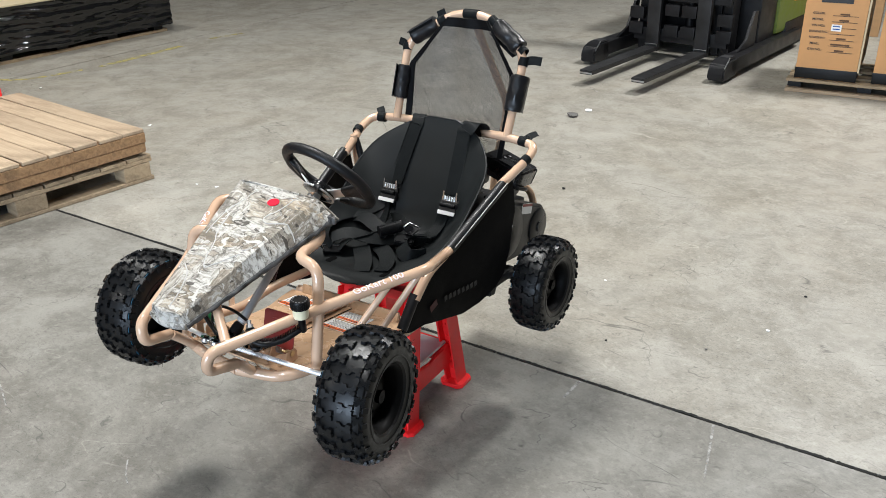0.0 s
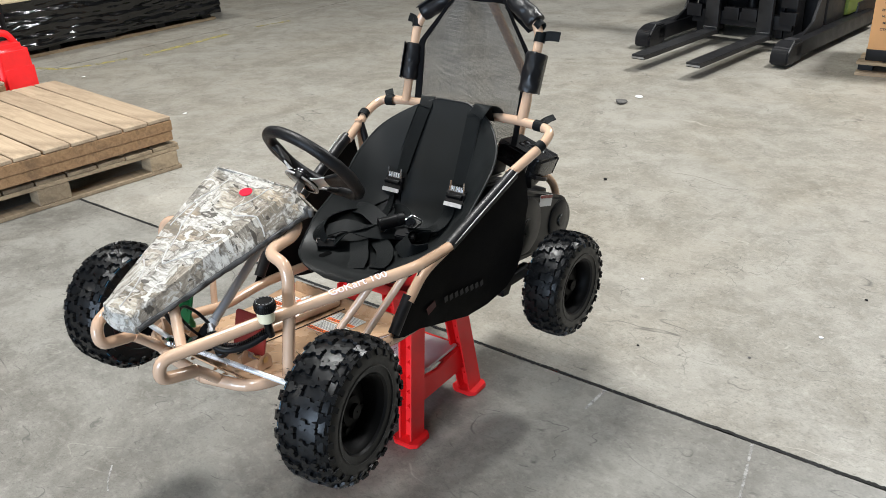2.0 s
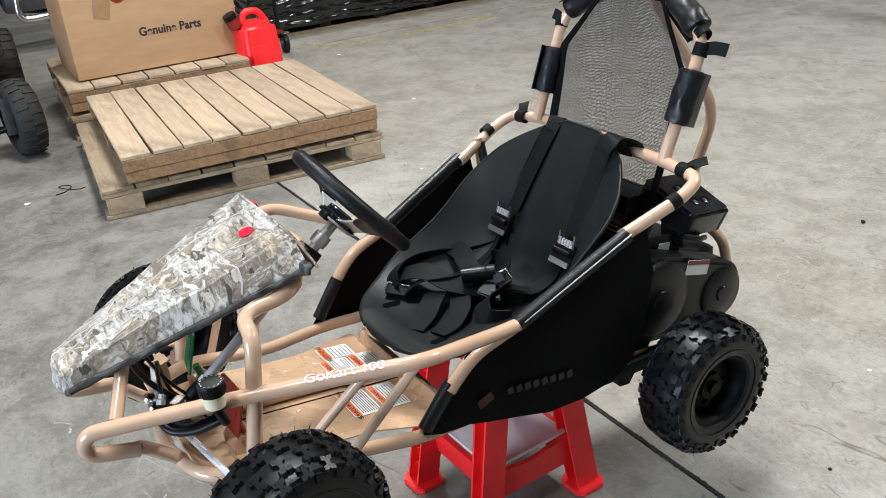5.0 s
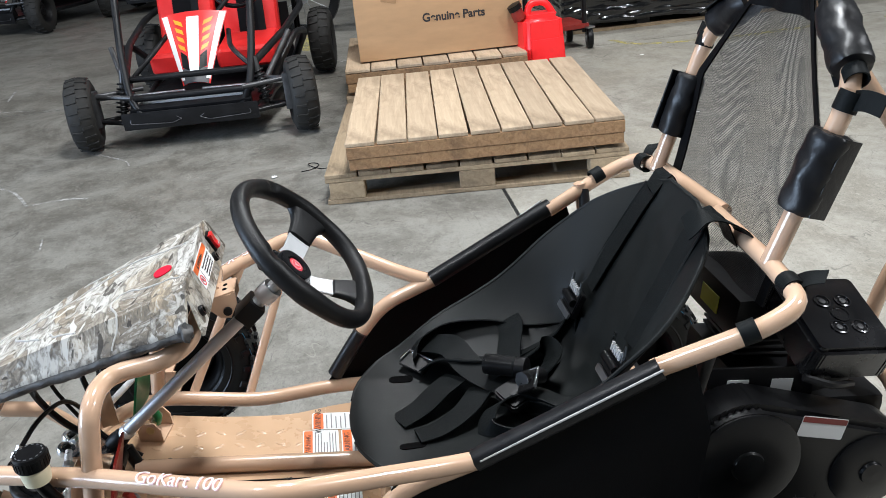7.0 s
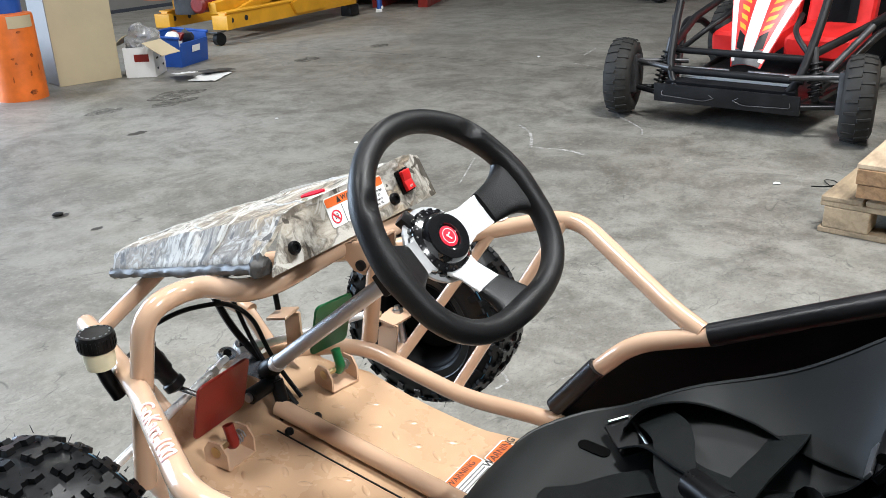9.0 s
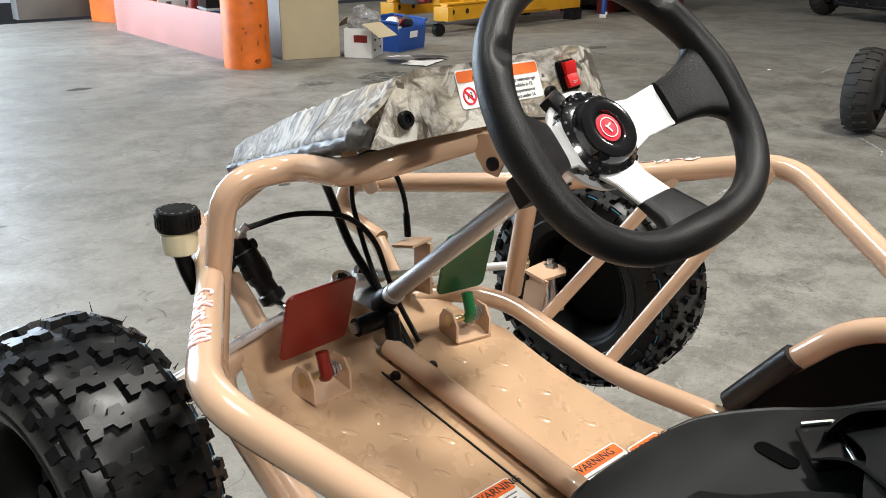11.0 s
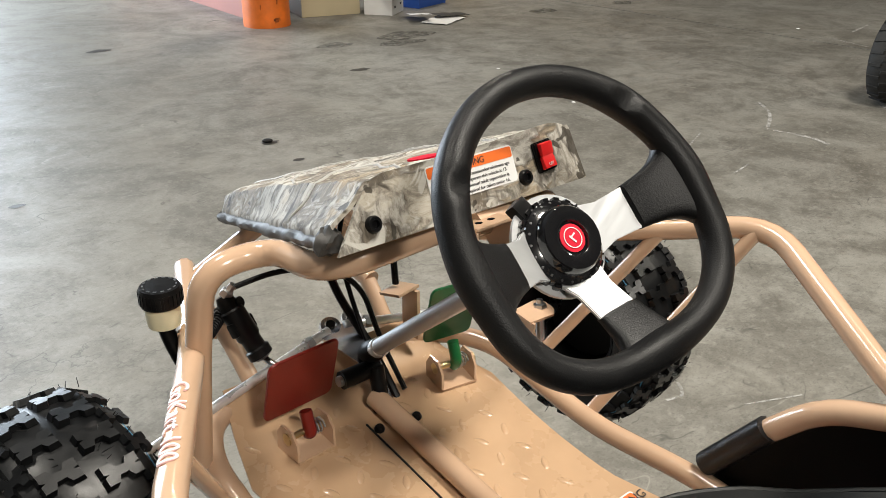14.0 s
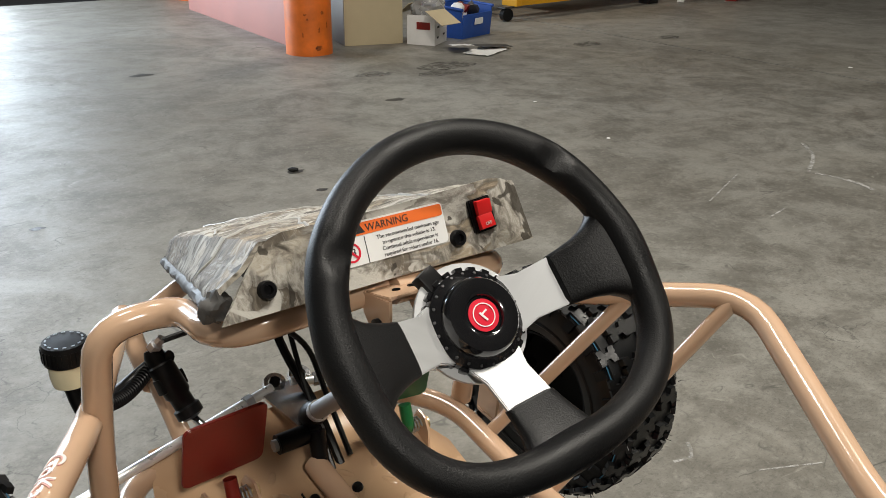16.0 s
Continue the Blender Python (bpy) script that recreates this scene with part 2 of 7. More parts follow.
def timber(name, a, bcol, dirt):
    m, nt, b = nodes_of(name)
    v = coords(nt, (1.0, 1.0, 1.0))
    grain = noise_of(nt, coords(nt, (2.0, 26.0, 26.0)), 2.0, 7, 0.65, 0.8)
    oi = nt.nodes.new("ShaderNodeObjectInfo")
    c = ramp(nt, grain, 0.3, 0.72, rgba(a), rgba(bcol))
    c = blend(nt, 1.0, c, ramp(nt, oi.outputs["Random"], 0, 1, (0.72, 0.70, 0.68, 1), (1.12, 1.10, 1.06, 1)), "MULTIPLY")
    c = blend(nt, ramp(nt, noise_of(nt, coords(nt, (0.45, 1.0, 1.0)), 6.5, 9, 0.72, 0.7), 0.50, 0.68, (0, 0, 0, 1), (0.55, 0.55, 0.55, 1)), c, rgba(dirt))
    nt.links.new(c, b.inputs["Base Color"])
    b.inputs["Roughness"].default_value = 0.8
    bump_of(nt, b, grain, 0.7, 0.003)
    return m


def mesh_net(name):
    """Open woven net: threads crossing on the slant, air between."""
    m, nt, b = nodes_of(name)
    uv = nt.nodes.new("ShaderNodeUVMap")
    cut = []
    for turn in (0.6, -0.6):
        mp = nt.nodes.new("ShaderNodeMapping")
        mp.inputs["Rotation"].default_value = (0, 0, turn)
        nt.links.new(uv.outputs[0], mp.inputs["Vector"])
        w = nt.nodes.new("ShaderNodeTexWave")
        w.inputs["Scale"].default_value = 52.0
        w.inputs["Distortion"].default_value = 0.6
        w.inputs["Detail"].default_value = 1.0
        w.inputs["Detail Scale"].default_value = 0.4
        nt.links.new(mp.outputs[0], w.inputs["Vector"])
        cut.append(ramp(nt, w.outputs["Fac"], 0.25, 0.36, (1, 1, 1, 1), (0, 0, 0, 1)))
    a = blend(nt, 1.0, cut[0], cut[1], "LIGHTEN")
    b.inputs["Base Color"].default_value = (0.012, 0.012, 0.013, 1)
    b.inputs["Roughness"].default_value = 0.6
    nt.links.new(a, b.inputs["Alpha"])
    return m


def worn_mark(name, col, a, b):
    """Paint, chalk or damp worn through to the floor in patches."""
    m, nt, p = nodes_of(name)
    v = coords(nt)
    p.inputs["Base Color"].default_value = rgba(col)
    p.inputs["Roughness"].default_value = 0.7
    nt.links.new(ramp(nt, noise_of(nt, v, 17, 7, 0.75, 0.5), a, b, (0, 0, 0, 1), (0.8, 0.8, 0.8, 1)), p.inputs["Alpha"])
    return m


TAN = plain("tan_paint", (0.585, 0.390, 0.262), 0.18, vary=0.05, scale=7, bump=0.03, coat=0.6, spread=0.05)
PAN = plain("tan_floor_paint", (0.545, 0.356, 0.216), 0.26, vary=0.08, scale=9, bump=0.05, coat=0.6)
BLACK = plain("black_plastic", (0.0045, 0.0045, 0.0050), 0.36, vary=0.2, bump=0.06, spec=0.22)
SEATBLACK = plain("black_moulded_plastic", (0.0070, 0.0084, 0.0086), 0.50, vary=0.15, bump=0.12, grain=600, spec=0.27)
RUBBER = plain("tyre_rubber", (0.0036, 0.0040, 0.0046), 0.38, vary=0.3, scale=60, bump=0.12, grain=300, spec=0.32)
RUBBERDUST = plain("dusty_rubber", (0.013, 0.012, 0.0105), 0.75, vary=0.35, scale=12, bump=0.3)
GRIP = plain("grained_black_grip", (0.0062, 0.0063, 0.0068), 0.45, vary=0.15, bump=0.35, grain=700, spec=0.28)
FABRIC = plain("black_coated_fabric", (0.0030, 0.0030, 0.0034), 0.6, vary=0.25, scale=20, bump=0.25, grain=800, spec=0.08)
WEB = plain("black_webbing", (0.0080, 0.0092, 0.0095), 0.48, vary=0.2, scale=60, bump=0.5, grain=900, spec=0.08)
VINYL = plain("black_vinyl_pad", (0.0075, 0.0075, 0.0085), 0.38, vary=0.25, scale=25, bump=0.6, grain=90, spec=0.36)
CHROME = plain("chrome", (0.75, 0.76, 0.78), 0.18, 1.0, vary=0.08, bump=0.03)
BRIGHT = plain("bright_zinc", (0.86, 0.87, 0.88), 0.30, 0.6, vary=0.08, bump=0.06)
STEEL = plain("zinc_steel", (0.50, 0.51, 0.53), 0.35, 1.0, vary=0.12, bump=0.08)
BRASSY = plain("yellow_passivated_steel", (0.62, 0.48, 0.26), 0.35, 1.0, vary=0.2, bump=0.08)
ALU = plain("brushed_aluminium", (0.56, 0.57, 0.58), 0.52, 0.55, vary=0.05, bump=0.02, stretch=(1, 12, 1))
GREYTUBE = plain("grey_steel_column", (0.44, 0.445, 0.455), 0.46, 0.6, vary=0.12, bump=0.06)
REDPAINT = plain("dark_red_paint", (0.200, 0.012, 0.007), 0.42, vary=0.15, coat=0.12, bump=0.08)
GREENPAINT = plain("green_paint", (0.003, 0.115, 0.032), 0.36, vary=0.12, coat=0.18, bump=0.05)
REDPLASTIC = plain("bright_red_plastic", (0.86, 0.020, 0.022), 0.38, vary=0.08, bump=0.08)
REDLOGO = plain("red_badge", (0.70, 0.02, 0.045), 0.3, vary=0.04, bump=0.0)
WHITE = plain("white_plastic", (0.72, 0.72, 0.72), 0.5, vary=0.06, bump=0.06)
PAPER = plain("label_white", (0.80, 0.80, 0.79), 0.5, vary=0.03, bump=0.02)
ORANGELABEL = plain("label_orange", (0.86, 0.17, 0.03), 0.45, vary=0.03, bump=0.02)
INK = plain("label_ink", (0.02, 0.02, 0.022), 0.55, vary=0.05, bump=0.0)
GREYINK = plain("label_grey_ink", (0.20, 0.20, 0.205), 0.55, vary=0.05, bump=0.0)
PINKINK = plain("pink_red_lettering", (0.74, 0.42, 0.39), 0.4, vary=0.1, bump=0.0)
WHITEINK = plain("white_lettering", (0.82, 0.74, 0.72), 0.4, vary=0.06, bump=0.0)
YELLOWISH = plain("translucent_reservoir", (0.80, 0.74, 0.52), 0.4, vary=0.1, bump=0.02)
CAMO = camo("camouflage_print")
# film whose dark colour carries the shade along the hood's lower edge
FILM = plain("clear_film_grey", (0.060, 0.058, 0.056), 0.50, vary=0.75, scale=38, bump=0.6, grain=70, spec=0.25)
PALELINE = plain("pale_grey_line", (0.42, 0.41, 0.39), 0.4, vary=0.06, bump=0.05)
NET = mesh_net("black_net")
PALE = timber("pale_pallet_boards", (0.365, 0.275, 0.185), (0.525, 0.412, 0.290), (0.19, 0.135, 0.085))
BROWN = timber("brown_pallet_wood", (0.205, 0.112, 0.050), (0.40, 0.250, 0.130), (0.045, 0.030, 0.020))
GREYWOOD = timber("weathered_pallet_wood", (0.27, 0.200, 0.125), (0.43, 0.335, 0.22), (0.075, 0.055, 0.036))
CARTON = plain("brown_cardboard", (0.42, 0.255, 0.13), 0.75, vary=0.10, scale=5, bump=0.15, stretch=(1, 1, 4))
CARTON2 = plain("orange_brown_cardboard", (0.56, 0.30, 0.125), 0.7, vary=0.08, scale=5, bump=0.12)
WALLPAINT = plain("painted_wall", (0.24, 0.235, 0.225), 0.85, vary=0.12, scale=1.5, bump=0.2)
CEILING = plain("roof_sheet", (0.16, 0.16, 0.16), 0.7, vary=0.1, scale=1.0, bump=0.1)
FLOOR_NEAR = concrete("worn_concrete", (0.192, 0.184, 0.162), (0.262, 0.252, 0.224), (0.096, 0.087, 0.070), 0.72, 0.50, (-3.6, -1.4, 3.4))
FLOOR_FAR = concrete("pale_concrete", (0.288, 0.272, 0.236), (0.362, 0.344, 0.302), (0.196, 0.176, 0.138), 0.50, 0.40)
VOID = plain("unlit_hole", (0.0015, 0.0015, 0.0016), 0.9, vary=0.1, bump=0.0, spec=0.05)
JOINT = plain("joint_filler", (0.007, 0.0068, 0.0065), 0.9, vary=0.4, scale=20, bump=0.4)
BLACKSTEEL = plain("black_machine_paint", (0.0085, 0.0085, 0.0095), 0.40, vary=0.35, scale=9, bump=0.12, spec=0.28)
GREYSTEEL = plain("worn_grey_steel", (0.085, 0.085, 0.088), 0.45, 0.6, vary=0.35, scale=9, bump=0.15)
FORKSTEEL = plain("dark_fork_steel", (0.022, 0.022, 0.023), 0.42, 0.3, vary=0.4, scale=9, bump=0.15)
LIME = plain("lime_machine_paint", (0.14, 0.19, 0.022), 0.45, vary=0.15, bump=0.08)
WRAP = plain("black_stretch_film", (0.004, 0.004, 0.0045), 0.12, vary=0.3, scale=9, bump=1.0, grain=26, spread=0.06, stretch=(0.6, 0.6, 5), spec=0.7)
COVER = plain("satin_black_cover", (0.0065, 0.0065, 0.0072), 0.36, vary=0.25, bump=0.08, spec=0.34)
GLOSSBLACK = plain("gloss_black_plastic", (0.008, 0.008, 0.009), 0.24, vary=0.2, bump=0.05, spec=0.45)
CREAM = plain("cream_board", (0.50, 0.42, 0.275), 0.75, vary=0.08, scale=3, bump=0.1)
ORANGE = plain("orange_painted_steel", (0.66, 0.140, 0.013), 0.5, vary=0.25, scale=6, bump=0.15)
PINK = plain("pink_board", (0.45, 0.205, 0.175), 0.55, vary=0.08, scale=3, bump=0.08)
BLUE = plain("blue_plastic", (0.018, 0.075, 0.33), 0.42, vary=0.12, bump=0.08)
YELLOW = plain("yellow_machine_paint", (0.74, 0.36, 0.015), 0.42, vary=0.15, scale=5, bump=0.1)
REDSEAT = plain("red_vinyl", (0.68, 0.022, 0.02), 0.38, vary=0.08, bump=0.2)
LINEYELLOW = worn_mark("faded_yellow_line", (0.46, 0.40, 0.13), 0.40, 0.56)


# ---- mesh tools ----
def finish(bm, smooth=True, angle=38):
    bm.normal_update()
    lim = math.cos(radians(angle))
    for f in bm.faces:
        f.smooth = smooth
    if smooth:
        for e in bm.edges:
            e.smooth = len(e.link_faces) != 2 or e.link_faces[0].normal.dot(e.link_faces[1].normal) > lim


def part(name, bm, material, parent=None, label="", smooth=True):
    """One bmesh as one mesh object under a thing or a part."""
    finish(bm, smooth)
    me = bpy.data.meshes.new(name)
    bm.to_mesh(me)
    bm.free()
    me.materials.append(material)
    ob = new(name, me)
    if parent is not None:
        ob.parent = parent
    if label:
        ob["label"] = label
    return ob


def thing(name, label, category, at=(0, 0, 0), rz=0.0, group="", kind="", size=1.0):
    ob = new(name)
    ob.matrix_basis = pose(*at, 0, 0, rz) @ Matrix.Scale(size, 4)
    ob.empty_display_size = 0.1
    return tagged(ob, label, category, group, kind)


def fillet(pts, rad, n=5):
    """Round the corners of a polyline."""
    pts = [Vector(p) for p in pts]
    out = [pts[0]]
    for a, b, c in zip(pts, pts[1:], pts[2:]):
        u, v = (a - b), (c - b)
        d = min(rad, 0.48 * u.length, 0.48 * v.length)
        p, q = b + u.normalized() * d, b + v.normalized() * d
        for k in range(n + 1):
            t = k / n
            out.append((1 - t) ** 2 * p + 2 * t * (1 - t) * b + t * t * q)
    out.append(pts[-1])
    return out


def sweep(bm, pts, r, seg=12, closed=False, caps=True, section=None, up=None):
    """A tube, or a strip with the given section, along a line."""
    pts = [Vector(p) for p in pts]
    n = len(pts)
    rings, side = [], None
    for k, p in enumerate(pts):
        a = pts[(k - 1) % n] if closed or k else p
        b = pts[(k + 1) % n] if closed or k < n - 1 else p
        t = (b - a).normalized()
        if up is not None:
            side = t.cross(Vector(up)).normalized()
        elif side is None:
            side = t.orthogonal().normalized()
        else:
            side = (side - t * side.dot(t)).normalized()
        over = side.cross(t)
        rr = r[k] if isinstance(r, (list, tuple)) else r
        if section:
            rings.append([bm.verts.new(p + side * x + over * y) for x, y in section])
        else:
            rings.append([bm.verts.new(p + rr * (side * math.cos(2 * math.pi * j / seg) + over * math.sin(2 * math.pi * j / seg))) for j in range(seg)])
    m = len(rings[0])
    for k in range(n if closed else n - 1):
        a, b = rings[k], rings[(k + 1) % n]
        for j in range(m):
            bm.faces.new((a[j], b[j], b[(j + 1) % m], a[(j + 1) % m]))
    if caps and not closed:
        bm.faces.new(rings[0])
        bm.faces.new(rings[-1][::-1])
    return bm


def tube(pts, r, rad=0.03, seg=12):
    return sweep(bmesh.new(), fillet(pts, rad), r, seg)


def box(size, at=(0, 0, 0), turn=(0, 0, 0), bevel=0.0, bm=None, seg=2):
    bm = bm or bmesh.new()
    b2 = bmesh.new()
    bmesh.ops.create_cube(b2, size=1)
    bmesh.ops.scale(b2, vec=size, verts=b2.verts)
    if bevel:
        bmesh.ops.bevel(b2, geom=b2.edges[:], offset=bevel, segments=seg, affect="EDGES", profile=0.7)
    bmesh.ops.transform(b2, matrix=pose(*at, *turn), verts=b2.verts)
    join(bm, b2)
    return bm


def join(bm, other):
    """Add the faces of one bmesh to another."""
    made = [bm.verts.new(v.co) for v in other.verts]
    other.verts.index_update()
    for f in other.faces:
        bm.faces.new([made[v.index] for v in f.verts])
    other.free()
    return bm


def lathe(profile, m=None, seg=32, bm=None, closed=False):
    """Turn a profile of (radius, height) round the local z axis."""
    bm = bm or bmesh.new()
    m = m or Matrix()
    rings = []
    for r, h in profile:
        rings.append([bm.verts.new(m @ Vector((r * math.cos(2 * math.pi * j / seg), r * math.sin(2 * math.pi * j / seg), h))) for j in range(seg)])
    pairs = list(zip(rings, rings[1:])) + ([(rings[-1], rings[0])] if closed else [])
    for a, b in pairs:
        for j in range(seg):
            bm.faces.new((a[j], a[(j + 1) % seg], b[(j + 1) % seg], b[j]))
    if not closed:
        bm.faces.new(rings[0][::-1])
        bm.faces.new(rings[-1])
    return bm


def aimed(at, way, spin=0.0):
    """The pose whose z axis points along way."""
    q = Vector(way).to_track_quat("Z", "Y")
    return Matrix.Translation(at) @ q.to_matrix().to_4x4() @ Matrix.Rotation(spin, 4, "Z")


def rod(a, b, r, seg=12, bm=None):
    a, b = Vector(a), Vector(b)
    return lathe([(r, 0), (r, (b - a).length)], aimed(a, b - a), seg, bm)


def sheet(f, nu, nv, thick=0.004, bm=None):
    """A skin with thickness over f(u, v), u and v from 0 to 1."""
    bm = bm or bmesh.new()
    grid = [[Vector(f(i / nu, j / nv)) for j in range(nv + 1)] for i in range(nu + 1)]
    top, low = [], []
    for i in range(nu + 1):
        a, b = [], []
        for j in range(nv + 1):
            du = grid[min(i + 1, nu)][j] - grid[max(i - 1, 0)][j]
            dv = grid[i][min(j + 1, nv)] - grid[i][max(j - 1, 0)]
            nrm = du.cross(dv)
            nrm = nrm.normalized() if nrm.length > 1e-9 else Vector((0, 0, 1))
            a.append(bm.verts.new(grid[i][j] + nrm * thick / 2))
            b.append(bm.verts.new(grid[i][j] - nrm * thick / 2))
        top.append(a)
        low.append(b)
    for i in range(nu):
        for j in range(nv):
            bm.faces.new((top[i][j], top[i + 1][j], top[i + 1][j + 1], top[i][j + 1]))
            bm.faces.new((low[i][j], low[i][j + 1], low[i + 1][j + 1], low[i + 1][j]))
    for i in range(nu):
        bm.faces.new((top[i][0], low[i][0], low[i + 1][0], top[i + 1][0]))
        bm.faces.new((top[i][nv], top[i + 1][nv], low[i + 1][nv], low[i][nv]))
    for j in range(nv):
        bm.faces.new((top[0][j], top[0][j + 1], low[0][j + 1], low[0][j]))
        bm.faces.new((top[nu][j], low[nu][j], low[nu][j + 1], top[nu][j + 1]))
    return bm


def plate(outline, thick, m=None, bm=None, bevel=0.0):
    """A flat plate of the given outline in the local xy plane."""
    b2 = bmesh.new()
    f = b2.faces.new([b2.verts.new((x, y, 0)) for x, y in outline])
    r = bmesh.ops.extrude_face_region(b2, geom=[f])
    bmesh.ops.translate(b2, vec=(0, 0, thick), verts=[g for g in r["geom"] if isinstance(g, bmesh.types.BMVert)])
    bmesh.ops.recalc_face_normals(b2, faces=b2.faces)
    if bevel:
        bmesh.ops.bevel(b2, geom=b2.edges[:], offset=bevel, segments=2, affect="EDGES")
    if m:
        bmesh.ops.transform(b2, matrix=m, verts=b2.verts)
    return join(bm or bmesh.new(), b2)


def rounded(w, h, r, n=5):
    out = []
    for cx, cy, a0 in ((w / 2 - r, h / 2 - r, 0), (-w / 2 + r, h / 2 - r, 90), (-w / 2 + r, -h / 2 + r, 180), (w / 2 - r, -h / 2 + r, 270)):
        out += [(cx + r * math.cos(radians(a0 + 90 * k / n)), cy + r * math.sin(radians(a0 + 90 * k / n))) for k in range(n + 1)]
    return out


def lettering(name, text, size, m, material, parent, label="", squash=1.0, depth=0.0006, spacing=1.0, bold=0.0):
    """Raised print in the built-in font, as a mesh."""
    cu = bpy.data.curves.new(name, "FONT")
    cu.body, cu.size, cu.extrude, cu.align_x, cu.align_y, cu.space_line = text, size, depth, "CENTER", "CENTER", spacing
    cu.offset = bold
    tmp = bpy.data.objects.new(name, cu)
    scene.collection.objects.link(tmp)
    me = bpy.data.meshes.new_from_object(tmp.evaluated_get(bpy.context.evaluated_depsgraph_get()))
    bpy.data.objects.remove(tmp)
    me.materials.clear()
    me.materials.append(material)
    me.transform(m @ Matrix.Diagonal((squash, 1, 1, 1)))
    ob = new(name, me)
    if parent is not None:
        ob.parent = parent
    if label:
        ob["label"] = label
    return ob


def basis(at, xdir, ydir):
    """A pose from an origin and the directions of its x and y axes."""
    x = Vector(xdir).normalized()
    z = x.cross(Vector(ydir)).normalized()
    y = z.cross(x)
    m = Matrix((x, y, z)).transposed().to_4x4()
    m.translation = at
    return m


# ---- the hall ----
def slab(name, x0, x1, y0, y1, material, label):
    bm = box((x1 - x0, y1 - y0, 0.1), ((x0 + x1) / 2, (y0 + y1) / 2, -0.05))
    return tagged(part(name, bm, material, smooth=False), label, "floor", kind="structure")


TILT_JOINT = -0.83
bed = tagged(part("floor_bed", box((26, 26, 0.1), (-3.0, 0.5, -0.115)), JOINT), "dark filled bed under the concrete slabs", "floor", kind="structure")
JY, JX, G = 1.353, -5.301, 0.0078
for name, x0, x1, y0, y1, mt, lab in (
    ("floor_1", JX + G, 9.0, -9.0, JY - G, FLOOR_NEAR, "worn grey concrete floor slab with stains and scuffs"),
    ("floor_2", JX + G, 9.0, JY + G, 12.0, FLOOR_FAR, "pale grey concrete floor slab beyond a dark joint"),
    ("floor_3", -14.0, JX - G, -9.0, JY - G, FLOOR_NEAR, "worn grey concrete floor slab, dusty and stained"),
    ("floor_4", -14.0, JX - G, JY + G, 12.0, FLOOR_FAR, "pale concrete floor slab along the back of the hall"),
):
    ob = slab(name, x0, x1, y0, y1, mt, lab)
    ob.matrix_basis = pose(0, 0, 0, 0, 0, TILT_JOINT)
for name, size, at in (
    ("wall_east", (0.2, 22, 6.4), (9.0, 1.5, 3.2)), ("wall_west", (0.2, 22, 6.4), (-14.0, 1.5, 3.2)),
    ("wall_north", (23.2, 0.2, 6.4), (-2.5, 12.4, 3.2)),
):
    tagged(part(name, box(size, at), WALLPAINT), "plain painted warehouse wall", "wall", kind="structure")
# the front wall with the open roller door
for name, size, at in (("wall_south", (11.5, 0.2, 6.4), (-8.25, -9.4, 3.2)), ("wall_south_2", (5.6, 0.2, 6.4), (6.2, -9.4, 3.2)), ("wall_south_3", (5.9, 0.2, 2.2), (0.45, -9.4, 5.3))):
    tagged(part(name, box(size, at), WALLPAINT), "plain painted warehouse wall beside the door", "wall", kind="structure")
tagged(part("ceiling", box((23.4, 22.2, 0.1), (-2.5, 1.5, 6.45)), CEILING), "plain metal warehouse roof", "ceiling", kind="structure")


# ---- the go-kart on its stool ----
kart = thing("go_kart", "tan tube-frame children's go-kart with camouflage hood, raised on a stool", "go-kart")
TR = 0.0132
FAR_LIFT = 0.018


def both(name, pts, r, rad=0.03, material=TAN, label="", seg=12):
    """The same tube on the left and right side of the kart."""
    for s in (1, -1):
        part(name, tube([(s * x, y + (0.012 if s < 0 else 0), z + (FAR_LIFT if s < 0 and 0.5 < y < 1.0 else 0)) for x, y, z in pts], r, rad, seg), material, kart, label)


part("side_rail", tube([(0.112, 0.146, 0.610), (0.106, 0.066, 0.630), (0.114, 0.072, 0.675), (0.217, 0.318, 0.698), (0.351, 0.564, 0.728), (0.272, 0.765, 0.664), (0.259, 0.815, 0.655)], TR, 0.045), TAN, kart)
part("side_rail", tube([(-0.112, 0.158, 0.612), (-0.106, 0.078, 0.632), (-0.114, 0.084, 0.676), (-0.222, 0.326, 0.708), (-0.362, 0.590, 0.764), (-0.272, 0.776, 0.690), (-0.259, 0.818, 0.676)], TR, 0.045), TAN, kart)
both("hood_post", [(0.215, 0.295, 0.553), (0.213, 0.320, 0.690), (0.206, 0.338, 0.792), (0.136, 0.346, 0.798), (0.138, 0.425, 0.807), (0.120, 0.458, 0.818), (0.0, 0.470, 0.830)], TR, 0.034)
for a, b in (((0.304, 0.478, 0.716), (0.214, 0.352, 0.530)), ((-0.304, 0.486, 0.742), (-0.214, 0.364, 0.532))):
    part("front_brace", rod(a, b, 0.0085), TAN, kart)
for a, b in (((0.340, 0.560, 0.726), (0.228, 0.456, 0.502)), ((-0.346, 0.580, 0.757), (-0.228, 0.462, 0.506))):
    part("rear_brace", rod(a, b, 0.0085), TAN, kart)
both("hood_stay", [(0.116, 0.122, 0.680), (0.050, 0.165, 0.742)], 0.011, 0.01)
both("lower_rail", [(0.060, 0.196, 0.548), (0.170, 0.226, 0.546), (0.204, 0.300, 0.545), (0.204, 0.370, 0.530), (0.212, 0.470, 0.503), (0.230, 0.610, 0.480), (0.222, 0.780, 0.468), (0.214, 1.190, 0.430)], TR, 0.04)
both("loop_tube", [(0.258, 0.818, 0.656), (0.250, 0.718, 0.624), (0.245, 0.665, 0.567)], TR, 0.035)
